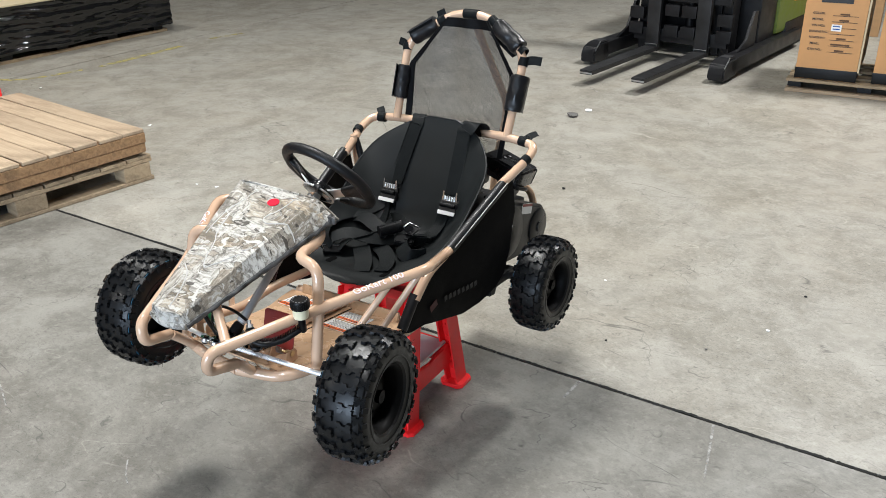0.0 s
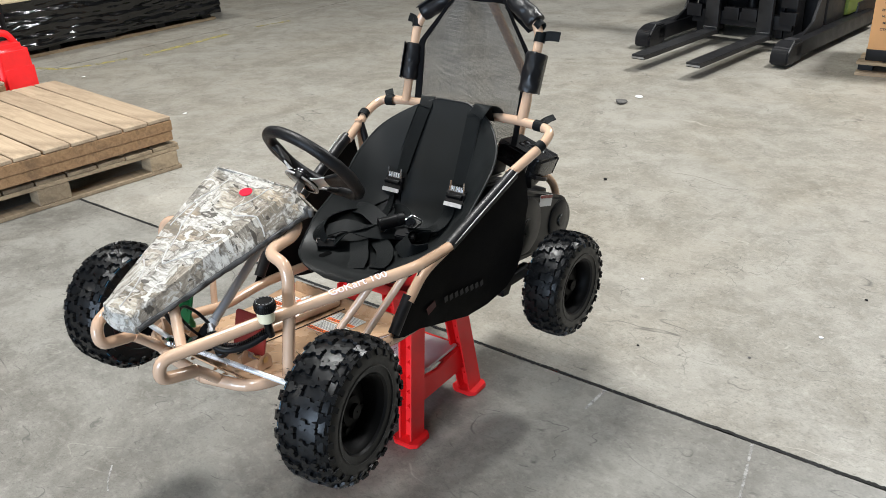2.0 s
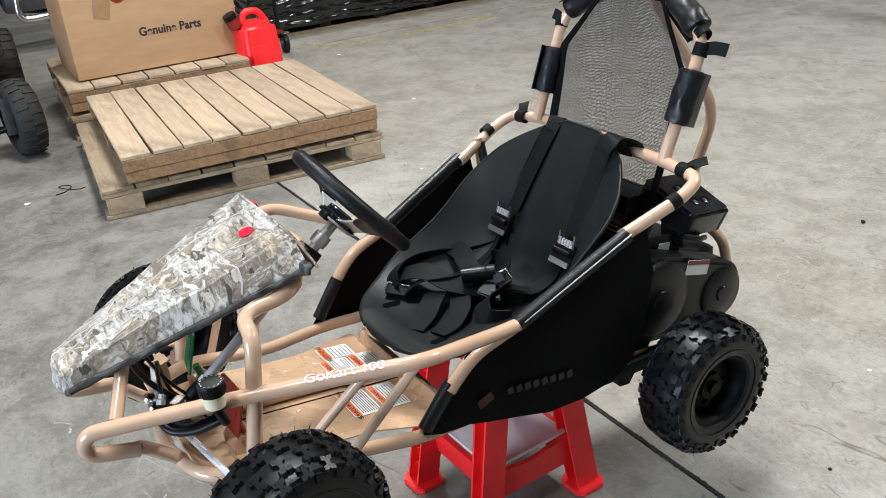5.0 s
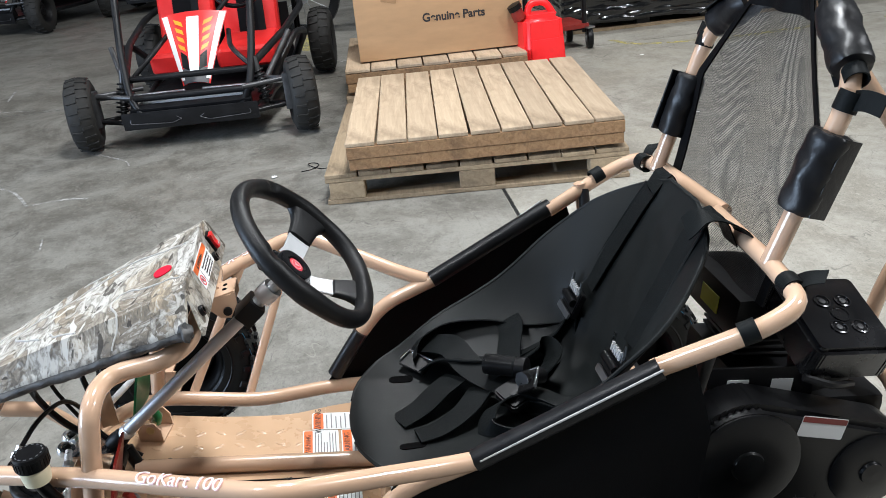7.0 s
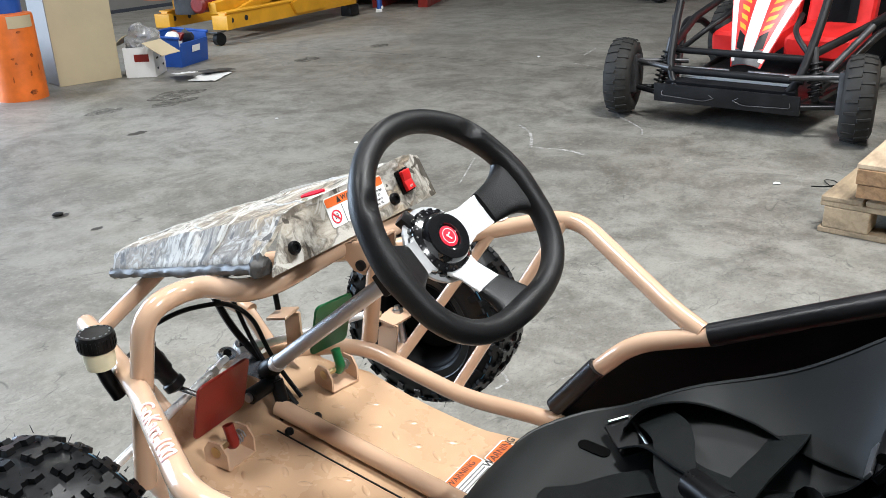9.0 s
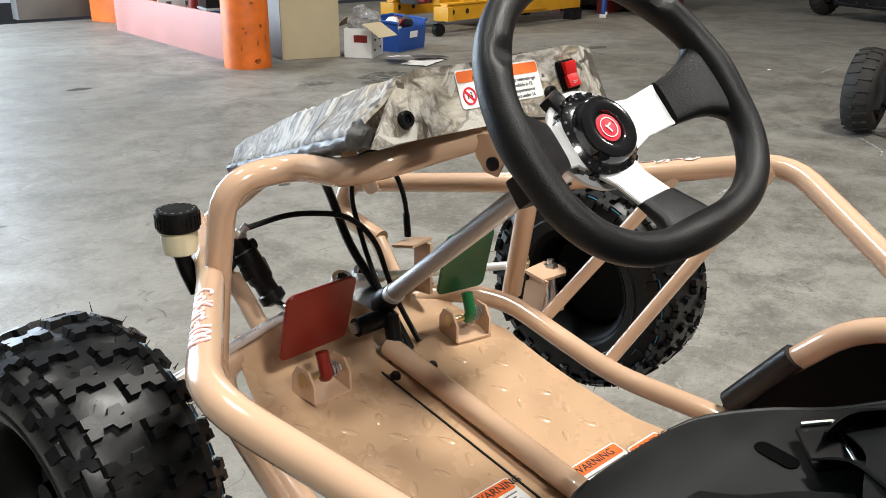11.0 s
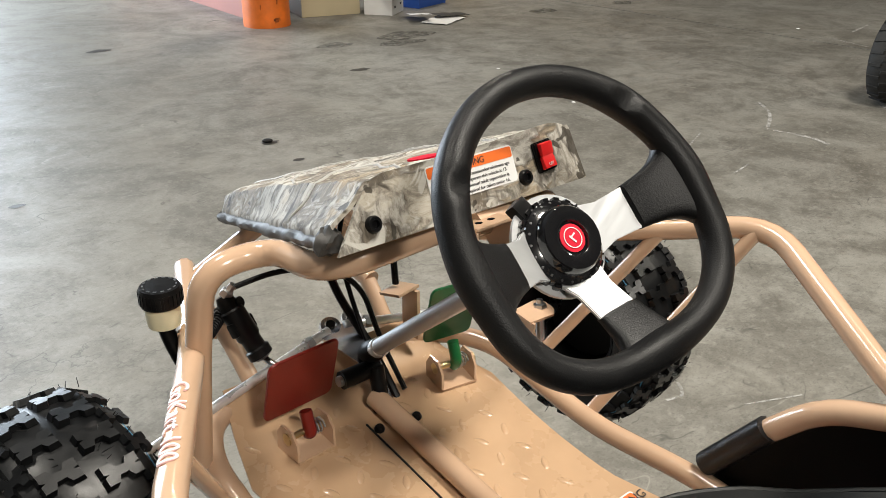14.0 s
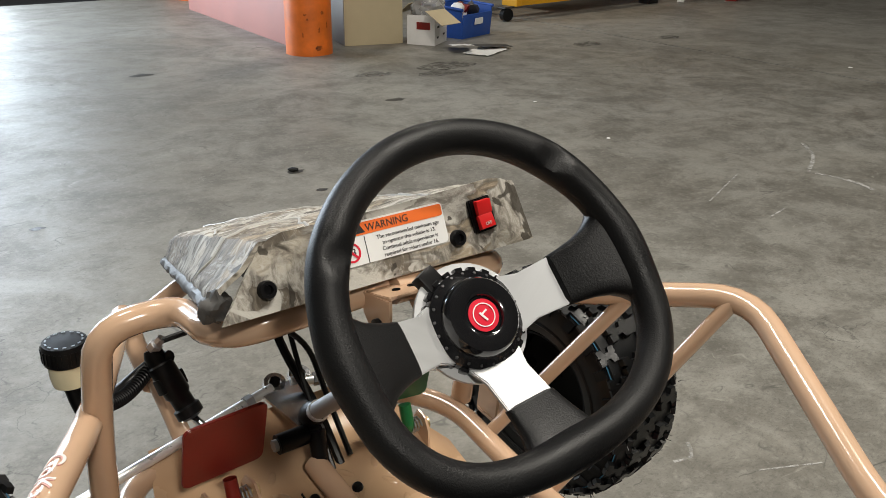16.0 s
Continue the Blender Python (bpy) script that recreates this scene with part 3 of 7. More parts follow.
both("covered_loop_tube", [(0.241, 0.672, 0.579), (0.236, 0.612, 0.500)], 0.0145, 0.02, VINYL, "black covered tube")
both("covered_side_tube", [(0.259, 0.815, 0.656), (0.292, 1.056, 0.774)], 0.0155, 0.02, VINYL, "black covered tube")
for s in (1, -1):
    # thin pale tube painted as the highlight line of the black cover
    for dx, dz in ((0.0145, 0.0080),):
        part("tube_highlight", tube([(s * (0.259 + dx), 0.820, 0.656 + dz), (s * (0.292 + dx), 1.054, 0.773 + dz)], 0.0017, 0.01, 6), PALELINE, kart, "pale line painted as a highlight along the tube")
both("shoulder_tube", [(0.283, 1.049, 0.769), (0.311, 1.178, 0.821), (0.303, 1.233, 0.842), (0.202, 1.243, 0.850), (0.000, 1.260, 0.843)], TR, 0.04)
part("shoulder_stub", tube([(-0.297, 1.127, 0.810), (-0.292, 1.137, 0.667), (-0.255, 1.170, 0.518)], 0.0115, 0.02), TAN, kart)
both("rear_stay", [(0.294, 1.121, 0.798), (0.247, 1.114, 0.666), (0.202, 1.155, 0.454)], 0.0105, 0.02, BLACKSTEEL)
part("roll_hoop", tube([(0.202, 1.241, 0.850), (0.209, 1.336, 1.086), (0.059, 1.374, 1.179), (-0.059, 1.374, 1.179), (-0.213, 1.336, 1.086), (-0.204, 1.241, 0.850)], TR, 0.05), TAN, kart)
part("hoop_strut", tube([(0.000, 1.376, 1.175), (0.000, 1.630, 0.826), (0.000, 1.545, 0.642), (0.000, 1.514, 0.464)], TR, 0.06), TAN, kart)
part("tail_tube", tube([(0.085, 1.450, 0.632), (0.174, 1.474, 0.602), (0.190, 1.486, 0.500), (0.176, 1.482, 0.420)], 0.0125, 0.04), TAN, kart)
part("nose_tube", tube([(0.062, 0.196, 0.548), (-0.062, 0.208, 0.548)], TR, 0.02), TAN, kart)
both("nose_link", [(0.107, 0.146, 0.612), (0.104, 0.168, 0.592), (0.100, 0.210, 0.548)], 0.0115, 0.02)
part("rear_cross_tube", tube([(0.212, 0.715, 0.455), (-0.212, 0.715, 0.455)], TR, 0.02), TAN, kart)


def pan_z(y):
    return 0.5185 - 0.148 * (y - 0.337)


def pan_point(u, v):
    y = 0.215 + v * 0.47
    w = 0.146 + 0.032 * min(1, v * 4) - 0.012 * math.sin(math.pi * max(0, min(1, (v - 0.25) / 0.6))) + 0.030 * max(0, v - 0.7) / 0.3
    lift = 0.035 * max(0.0, (0.12 - v) / 0.12) ** 2
    return ((2 * u - 1) * w, y, pan_z(y) + lift)


pan = part("floor_pan", sheet(pan_point, 20, 24, 0.003), PAN, kart, "tan painted tread-plate floor pan")
rng = random.Random(4)
bm = bmesh.new()
for i in range(9):
    for j in range(13):
        x, y = -0.155 + i * 0.038, 0.25 + j * 0.034
        if abs(x) < 0.026 or abs(x) > 0.150:
            continue
        m = pose(x, y, pan_z(y) + 0.0008, -8.4, 0, 32 if (i + j) % 2 else -32)
        lathe([(0.0130, -0.0004), (0.0095, 0.0012), (0.003, 0.0017)], m @ Matrix.Diagonal((0.42, 1, 1, 1)), 10, bm)
tagged(part("tread_pattern", bm, PAN, pan), kind="stuff")
part("centre_tube", tube([(-0.012, 0.300, pan_z(0.30) + 0.014), (-0.012, 0.68, pan_z(0.68) + 0.014)], 0.0135, 0.02), TAN, kart)
part("pan_seam", box((0.0016, 0.36, 0.003), (0.018, 0.50, pan_z(0.50) + 0.002), (-8.4, 0, 0)), JOINT, kart)
for x, y in ((0.010, 0.337), (-0.040, 0.345)):
    part("pan_bolt", lathe([(0.0065, 0), (0.0065, 0.004), (0.0045, 0.007), (0.0, 0.007)], pose(x, y, pan_z(y) + 0.001, -8.4), 10), BLACK, kart)
# warning labels on the pan
PAN_X, PAN_Y = (1, 0, 0), (0, 1, -0.148)


def pan_label(x, y, w, h, heading, lines, turn=0.0):
    m = basis((x, y, pan_z(y) + 0.0025), PAN_X, PAN_Y) @ pose(0, 0, 0, 0, 0, turn)
    lab = part("warning_label", plate(rounded(w, h, 0.004), 0.0008, m), PAPER, kart, "white and orange warning label")
    part("label_band", plate(rounded(w - 0.004, h * 0.24, 0.002), 0.0006, m @ pose(0, h * 0.35, 0.0006)), ORANGELABEL, lab)
    lettering("label_heading", heading, h * 0.21, m @ pose(0, h * 0.35, 0.0014), INK, lab, depth=0.0002)
    for k, width in enumerate(tuple(lines) + tuple(lines[::-1])):
        part("label_line", box((w * 0.86 * width, h * 0.026, 0.0005), (0, 0, 0)), GREYINK, lab).matrix_basis = m @ pose(-w * 0.43 * (1 - width), h * (0.15 - 0.56 / (2 * len(lines) - 1) * k), 0.0011)


pan_label(-0.068, 0.590, 0.088, 0.062, "WARNING", (1, 0.93, 0.97, 0.6), 180)
pan_label(-0.140, 0.612, 0.052, 0.074, "WARNING", (0.9, 1, 0.8), 180)
pan_label(-0.068, 0.658, 0.088, 0.066, "WARNING", (1, 0.93, 0.97, 0.6), 180)
pan_label(0.070, 0.560, 0.090, 0.060, "SERVICE WARNING", (1, 0.93, 0.97, 0.9), 180)
pan_label(0.070, 0.625, 0.090, 0.056, "WARNING", (1, 0.93, 0.97), 180)


# hood: a low wedge with a flat crown and sloping flanks
HOOD_N = (Vector((0.056, 0.075, 0.724)), Vector((0.148, 0.468, 0.847)))
HOOD_F = (Vector((-0.056, 0.080, 0.722)), Vector((-0.152, 0.468, 0.847)))


def hood_point(u, v):
    near, far = HOOD_N[0].lerp(HOOD_N[1], v), HOOD_F[0].lerp(HOOD_F[1], v)
    rise = 0.026 + 0.018 * v + 0.006 * math.sin(math.pi * v)
    a = 2 * u - 1
    t = abs(a)
    side = 0.84 - 0.10 * v if a < 0 else 0.84 + 0.09 * v
    if t < 0.7:
        k, z = a / 0.7 * side, rise + 0.003 * (1 - (t / 0.7) ** 2) + 0.006 * v * max(0, a)
    else:
        w = (t - 0.7) / 0.3
        k = math.copysign(side + (1 - side) * min(1, w * 1.25), a)
        z = rise + 0.005 * v * max(0, a) * (1 - w) + (0.008 - rise) * min(1, w * 1.25) - 0.010 * max(0, w - 0.8) / 0.2
    p = near.lerp(far, 0.5 + k / 2)
    q = Vector((p.x, p.y - 0.014 * (1 - t) * (1 - v), p.z + z))
    wave = 0.0035 * noise.noise(q * 22) + 0.0018 * noise.noise(q * 60)
    return (q.x + wave * 0.4, q.y, q.z + wave)


def at_path(line, u):
    k = min(int(u * (len(line) - 1)), len(line) - 2)
    return line[k].lerp(line[k + 1], u * (len(line) - 1) - k)


hood = part("hood", sheet(hood_point, 60, 44, 0.004), CAMO, kart, "camouflage-print plastic hood under clear film")


def crumpled(line, r, seg):
    """A round edge with the folds of gathered film."""
    bm = sweep(bmesh.new(), [Vector(p) for p in line], r, seg)
    for v in bm.verts:
        v.co += Vector((noise.noise(v.co * 55), 0, noise.noise(v.co * 55 + Vector((4, 2, 9))))) * 0.0024
    return bm


# closed front under the crown
NOSE = [HOOD_N[0].lerp(HOOD_F[0], k / 20) + Vector((0, -0.014 * math.sin(math.pi * k / 20), -0.004)) for k in range(21)]
part("hood_front", sheet(lambda u, v: Vector(hood_point(u, 0)).lerp(at_path(NOSE, u), v), 30, 5, 0.003), CAMO, hood)
# raised creases of the shrunk film
for line in (((0.30, 0.98), (0.34, 0.84), (0.42, 0.74), (0.30, 0.70), (0.14, 0.76), (0.02, 0.72)), ((0.62, 0.42), (0.50, 0.30), (0.40, 0.36), (0.22, 0.46)), ((0.72, 0.72), (0.70, 0.55), (0.64, 0.50), (0.58, 0.40)), ((0.16, 0.60), (0.22, 0.50), (0.28, 0.48)), ((0.80, 0.30), (0.62, 0.24), (0.50, 0.12), (0.44, 0.02)), ((0.66, 0.96), (0.70, 0.84), (0.78, 0.70), (0.80, 0.5))):
    pts = [Vector((u, v, 0)) for u, v in line]
    fine = [pts[min(k // 8, len(pts) - 2)].lerp(pts[min(k // 8, len(pts) - 2) + 1], (k % 8) / 8) for k in range(8 * (len(pts) - 1))] + [pts[-1]]
    fine = [sum((fine[max(0, min(len(fine) - 1, k + d))] for d in range(-3, 4)), Vector()) / 7 for k in range(len(fine))]
    part("film_crease", sweep(bmesh.new(), [Vector(hood_point(p.x, p.y)) + Vector((0, 0, 0.0022)) for p in fine], 0.0016, 6), PALELINE, hood, "pale raised film crease")
# rear face that carries label and switch
FACE = basis((0.0, 0.4745, 0.8745), (-1, 0, 0), (0, -0.38, 0.92))


def face_point(u, v):
    a = 2 * u - 1
    wide = 0.152 * (1 - v) + (0.113 if a > 0 else 0.143) * v
    return FACE @ Vector((-a * wide, -0.034 + (0.058 + 0.006 * max(0, -a)) * v - 0.010 * v * max(0, abs(a) - 0.86) / 0.14, 0))


part("hood_rear_face", sheet(face_point, 20, 6, 0.004), CAMO, hood)
part("hood_front_lip", tube([HOOD_N[0], HOOD_N[0].lerp(HOOD_F[0], 0.5) + Vector((0, -0.014, -0.004)), HOOD_F[0]], 0.009, 0.03, 8), CAMO, hood)
for a, b in (HOOD_N, HOOD_F):
    part("hood_edge", crumpled([a.lerp(b, v / 60) for v in range(61)], 0.0072, 10), FILM, hood, "film-wrapped hood edge, coloured dark for its shade")
# bunched film at the rear corners
for s in (1, -1):
    bm = bmesh.new()
    bmesh.ops.create_icosphere(bm, subdivisions=3, radius=0.013)
    for v in bm.verts:
        v.co *= 1 + 0.45 * noise.noise(v.co * 130 + Vector((s, 0, 0)))
    bmesh.ops.transform(bm, matrix=pose(s * 0.146, 0.464, 0.848, 0, 0, 20 * s) @ Matrix.Diagonal((1.0, 0.75, 1.0, 1)), verts=bm.verts)
    part("film_knot", bm, FILM, hood, "dark bunched film at the hood corner")
hb = Vector(hood_point(0.465, 0.885))
HB = basis(hb + Vector((0, 0, 0.0006)), Vector(hood_point(0.425, 0.885)) - Vector(hood_point(0.505, 0.885)), Vector(hood_point(0.465, 0.85)) - Vector(hood_point(0.465, 0.92)))
logo = part("hood_badge", lathe([(0.016, -0.004), (0.016, 0.0016), (0.013, 0.0022), (0.0, 0.0023)], HB @ Matrix.Diagonal((1, 0.85, 1, 1)), 28), plain("red_sticker", (0.62, 0.012, 0.035), 0.7, vary=0.05, bump=0.0, spec=0.1), hood, "red round badge")
part("badge_mark", plate([(-0.006, -0.001), (0.006, 0.001), (0.005, 0.004), (-0.007, 0.002)], 0.0006, HB @ pose(0, 0, 0.0022)), PAPER, logo)
lab = part("warning_label", plate(rounded(0.106, 0.035, 0.004), 0.0008, FACE @ pose(0.006, 0.001, 0.0022)), PAPER, hood, "white label with orange WARNING band")
part("label_band", plate(rounded(0.1035, 0.0100, 0.002), 0.0006, FACE @ pose(0.006, 0.0120, 0.0028)), ORANGELABEL, lab)
lettering("label_heading", "WARNING", 0.0086, FACE @ pose(0.002, 0.0118, 0.0036), INK, lab, depth=0.0002)
part("label_triangle", plate([(-0.0042, -0.0034), (0.0042, -0.0034), (0.0, 0.0040)], 0.0004, FACE @ pose(-0.024, 0.0120, 0.0033)), INK, lab)
lettering("label_text", "The recommended minimum age\nto operate this vehicle is 13.\nContinual adult supervision is\nrequired for riders under 16.", 0.0047, FACE @ pose(0.021, -0.0056, 0.0032), INK, lab, depth=0.0002, spacing=1.1)
part("label_symbol", lathe([(0.0080, 0), (0.0080, 0.0006), (0.0064, 0.0006), (0.0064, 0.0)], FACE @ pose(-0.0355, -0.0055, 0.0030), 24, closed=True), REDLOGO, lab)
lettering("symbol_number", "13", 0.0085, FACE @ pose(-0.0355, -0.0055, 0.0031), INK, lab, depth=0.0002)
part("label_symbol_bar", box((0.013, 0.002, 0.0006)), REDLOGO, lab).matrix_basis = FACE @ pose(-0.0355, -0.0055, 0.0034, 0, 0, -45)
part("label_rule", box((0.0006, 0.022, 0.0004)), INK, lab).matrix_basis = FACE @ pose(-0.0215, -0.0055, 0.0032)
sw = part("rocker_switch", plate(rounded(0.024, 0.030, 0.002), 0.005, FACE @ pose(0.0985, -0.001, 0.001, 0, 0, 4), bevel=0.001), BLACK, hood, "black switch housing with red rocker")
bm = bmesh.new()
for k, (y, tip) in enumerate(((0.0065, 7), (-0.0065, -9))):
    box((0.0155, 0.0125, 0.006), (0.0985, -0.001 + y, 0.0075), (tip, 0, 4), 0.0008, bm)
bmesh.ops.transform(bm, matrix=FACE, verts=bm.verts)
rocker = part("rocker", bm, REDPLASTIC, sw, "red rocker")
lettering("rocker_mark", "OFF", 0.004, FACE @ pose(0.0990, -0.0095, 0.0113, -9, 0, 4), WHITEINK, sw, depth=0.0002)
for x, y in ((-0.113, -0.016), (0.068, -0.016)):
    part("hood_bolt", lathe([(0.0075, 0), (0.0075, 0.005), (0.0065, 0.0065), (0.004, 0.0065), (0.0035, 0.003), (0.0, 0.003)], FACE @ pose(x, y, 0.001), 16), BLACK, hood, "black socket-head bolt")
BRK = basis((0.000, 0.497, 0.835), (-1, 0, 0), (0, -0.94, -0.20))
br = part("column_bracket", plate([(-0.024, -0.020), (0.024, -0.020), (0.026, 0.020), (-0.026, 0.020)], 0.003, BRK, bevel=0.0006), TAN, kart, "tan folded bracket with two holes")
# near-black discs on the uncut plate give the shade inside two holes
for k in (-0.0075, 0.0075):
    part("painted_bracket_hole", lathe([(0.0036, 0), (0.0036, 0.0006), (0, 0.0006)], BRK @ pose(k, -0.004, 0.0030), 14), VOID, br)
for s in (1, -1):
    cheek = part("bracket_cheek", plate([(0.476, 0.832), (0.517, 0.839), (0.517, 0.822), (0.505, 0.800), (0.490, 0.802), (0.478, 0.815)], 0.003, Matrix.Translation((s * 0.0225, 0, 0)) @ Matrix(((0, 0, 1, 0), (1, 0, 0, 0), (0, 1, 0, 0), (0, 0, 0, 1)))), TAN, br)
    part("bracket_bolt", lathe([(0.0065, 0), (0.0065, 0.005), (0.004, 0.0055), (0.0, 0.0055)], aimed((s * 0.0245, 0.502, 0.812), (s, 0, 0)), 12), BLACK, cheek)

# steering column and wheel
AX = Vector((0.094, 0.766, 0.636)).normalized()
HUB = Vector((0.005, 0.610, 0.861)) - AX * 0.0375
part("steering_column", rod((-0.020, 0.272, 0.583), HUB + AX * 0.012, 0.0102, 20), GREYTUBE, kart, "grey steel steering column")
part("column_clamp", box((0.042, 0.036, 0.030), tuple(HUB - AX * 0.068), (40, 0, 0), 0.004), BLACK, kart, "black column clamp")
part("column_collar", lathe([(0.016, 0), (0.017, 0.012), (0.016, 0.024)], aimed(HUB - AX * 0.040, AX), 20), STEEL, kart, "steel collar on the column")
part("column_foot", lathe([(0.0140, -0.012), (0.0150, 0.000), (0.0135, 0.014), (0.0115, 0.018)], aimed((-0.022, 0.281, 0.590), AX), 20), BLACK, kart)
part("column_sleeve", lathe([(0.0104, 0.0), (0.0124, 0.001), (0.0124, 0.010), (0.0104, 0.011)], aimed((-0.0197, 0.2965, 0.6026), AX), 20, closed=True), BRIGHT, kart, "bright sleeve on the column")
part("foot_clamp", lathe([(0.0115, -0.026), (0.0115, 0.026)], aimed((0.0, 0.285, 0.570), (1, 0, 0)), 18), BLACK, kart)
part("foot_clamp_bolt", lathe([(0.007, -0.031), (0.007, 0.031)], aimed((0.0, 0.285, 0.570), (1, 0, 0)), 8), STEEL, kart)
part("column_stay", tube([(-0.02, 0.292, 0.575), (-0.016, 0.305, 0.54), (-0.012, 0.312, 0.522)], 0.010, 0.02, 10), BLACK, kart)
ACROSS = Vector((-0.982, 0.06, 0.150))
WH = basis(HUB, ACROSS - AX * ACROSS.dot(AX), AX.cross(ACROSS))


def rim_line(a):
    """The rim's centre line: round above, squarer and flat below."""
    c, s = math.cos(a), math.sin(a)
    if s >= 0:
        return Vector((0.1210 * c, 0.004 + 0.1228 * s, 0.0645))
    n = 2.0 + 0.7 * min(1.0, -s * 2.5)
    k = (abs(c) ** n + abs(s) ** n) ** (-1 / n)
    return Vector((0.1210 * c * k, 0.004 + 0.1125 * s * k, 0.0645))


def apart(a, g):
    return abs(math.atan2(math.sin(a - g), math.cos(a - g)))


N, M = 168, 22
bm = bmesh.new()
rings = []
for k in range(N):
    a = 2 * math.pi * k / N
    p, q = rim_line(a), rim_line(a + 0.02)
    t = (q - p).normalized()
    out = t.cross(Vector((0, 0, 1)))
    fat = 0.0138 + sum(0.0016 * math.exp(-(apart(a, g) / 0.22) ** 2) for g in (0.0, math.pi, -math.pi / 2))
    fat += sum(0.0014 * math.exp(-(apart(a, radians(g)) / 0.24) ** 2) for g in (40, 147))
    ring = []
    for j in range(M):
        w = 2 * math.pi * j / M
        # thumb rests pressed into the front of the rim
        dent = sum(0.0045 * math.exp(-(apart(a, radians(g)) / 0.085) ** 4) for g in (40, 147)) * math.exp(-(apart(w, 1.75) / 0.62) ** 4)
        ring.append(bm.verts.new(WH @ (p + (fat - dent) * (out * math.cos(w) * 0.95 + Vector((0, 0, 1)) * math.sin(w)))))
    rings.append(ring)
for k in range(N):
    a, b = rings[k], rings[(k + 1) % N]
    for j in range(M):
        bm.faces.new((a[j], a[(j + 1) % M], b[(j + 1) % M], b[j]))
bmesh.ops.recalc_face_normals(bm, faces=bm.faces)
rim = part("steering_wheel", bm, GRIP, kart, "black padded three-spoke steering wheel, slightly turned")
part("spoke_plate", lathe([(0.028, 0.0125), (0.0455, 0.0125), (0.0460, 0.0145), (0.0455, 0.0165), (0.028, 0.0165)], WH, 40, closed=True), ALU, rim, "brushed silver centre plate")
for g in (0, 180, 270):
    m = WH @ pose(0, 0, 0, 0, 0, g)
    part("spoke", plate([(0.0, -0.024), (0.018, -0.0185), (0.056, -0.0200), (0.056, 0.0200), (0.018, 0.0185), (0.0, 0.024)], 0.004, m @ pose(0.030, 0, 0.0185, 0, -28, 0), bevel=0.0008), ALU, rim, "brushed silver spoke")
    # moulded grip that flares from the spoke into the rim
    bm = bmesh.new()
    rows = []
    for x, half, z, thick in ((0.0660, 0.0150, 0.0400, 0.0030), (0.0672, 0.0205, 0.0408, 0.0062), (0.076, 0.0216, 0.0458, 0.0070), (0.086, 0.0236, 0.0515, 0.0080), (0.096, 0.0272, 0.0556, 0.0088), (0.103, 0.0325, 0.0585, 0.0094), (0.109, 0.0400, 0.0606, 0.0098), (0.114, 0.0500, 0.0622, 0.0098)):
        row = []
        for k in range(20):
            w = 2 * math.pi * k / 20
            cy, cz = math.cos(w), math.sin(w)
            row.append(bm.verts.new(m @ Vector((min(x, 0.107) if g == 270 else x, half * math.copysign(abs(cy) ** 0.45, cy), z + thick * math.copysign(abs(cz) ** 0.6, cz)))))
        rows.append(row)
    for a, b in zip(rows, rows[1:]):
        for k in range(20):
            bm.faces.new((a[k], a[(k + 1) % 20], b[(k + 1) % 20], b[k]))
    bm.faces.new(rows[0])
    bm.faces.new(rows[-1])
    bmesh.ops.recalc_face_normals(bm, faces=bm.faces)
    part("grip_mount", bm, GRIP, rim)
HUBCAP = plain("gloss_black_cap", (0.008, 0.008, 0.009), 0.12, vary=0.05, bump=0.0, coat=0.6, spread=0.03)
hubp = part("wheel_hub", lathe([(0.034, 0.010), (0.0375, 0.012), (0.0385, 0.021), (0.0372, 0.0250), (0.0325, 0.0275), (0.0300, 0.0285), (0.0292, 0.035), (0.0270, 0.0380), (0.0185, 0.0395), (0.0150, 0.0382), (0.0140, 0.0355), (0.0, 0.0355)], WH, 40), HUBCAP, rim, "gloss black hub with red badge")
for k in range(22):
    a = 2 * math.pi * k / 22
    m = WH @ pose(0, 0, 0, 0, 0, math.degrees(a))
    part("hub_rib", box((0.0045, 0.0062, 0.011), (0, 0, 0), (0, 0, 0), 0.0012), HUBCAP, hubp).matrix_basis = m @ pose(0.0384, 0, 0.0175)
    part("hub_dot", lathe([(0.0013, 0), (0.0011, 0.0006), (0.0, 0.0007)], m @ pose(0.0347, 0, 0.0264, 0, 27, 0), 8), GREYSTEEL, hubp)
part("hub_badge", lathe([(0.0122, 0), (0.0122, 0.0012), (0.0, 0.0016)], WH @ pose(0, 0, 0.0352), 30), REDLOGO, hubp, "red badge with white mark")
bm = bmesh.new()
lathe([(0.0082, 0.0), (0.0090, 0.0), (0.0090, 0.0004), (0.0082, 0.0004)], Matrix.Translation((0, 0, 0.0368)), 24, bm, closed=True)
box((0.0016, 0.008, 0.0006), (-0.001, -0.001, 0.0372), (0, 0, 28), 0, bm)
box((0.005, 0.0014, 0.0006), (0.001, 0.002, 0.0372), (0, 0, 20), 0, bm)
bmesh.ops.transform(bm, matrix=WH, verts=bm.verts)
part("badge_mark", bm, PAPER, hubp)
part("hub_tab", box((0.016, 0.020, 0.014), (0, 0, 0), (0, 0, 0), 0.003), BLACK, rim).matrix_basis = WH @ pose(-0.016, 0.039, 0.014, 0, 0, 20)

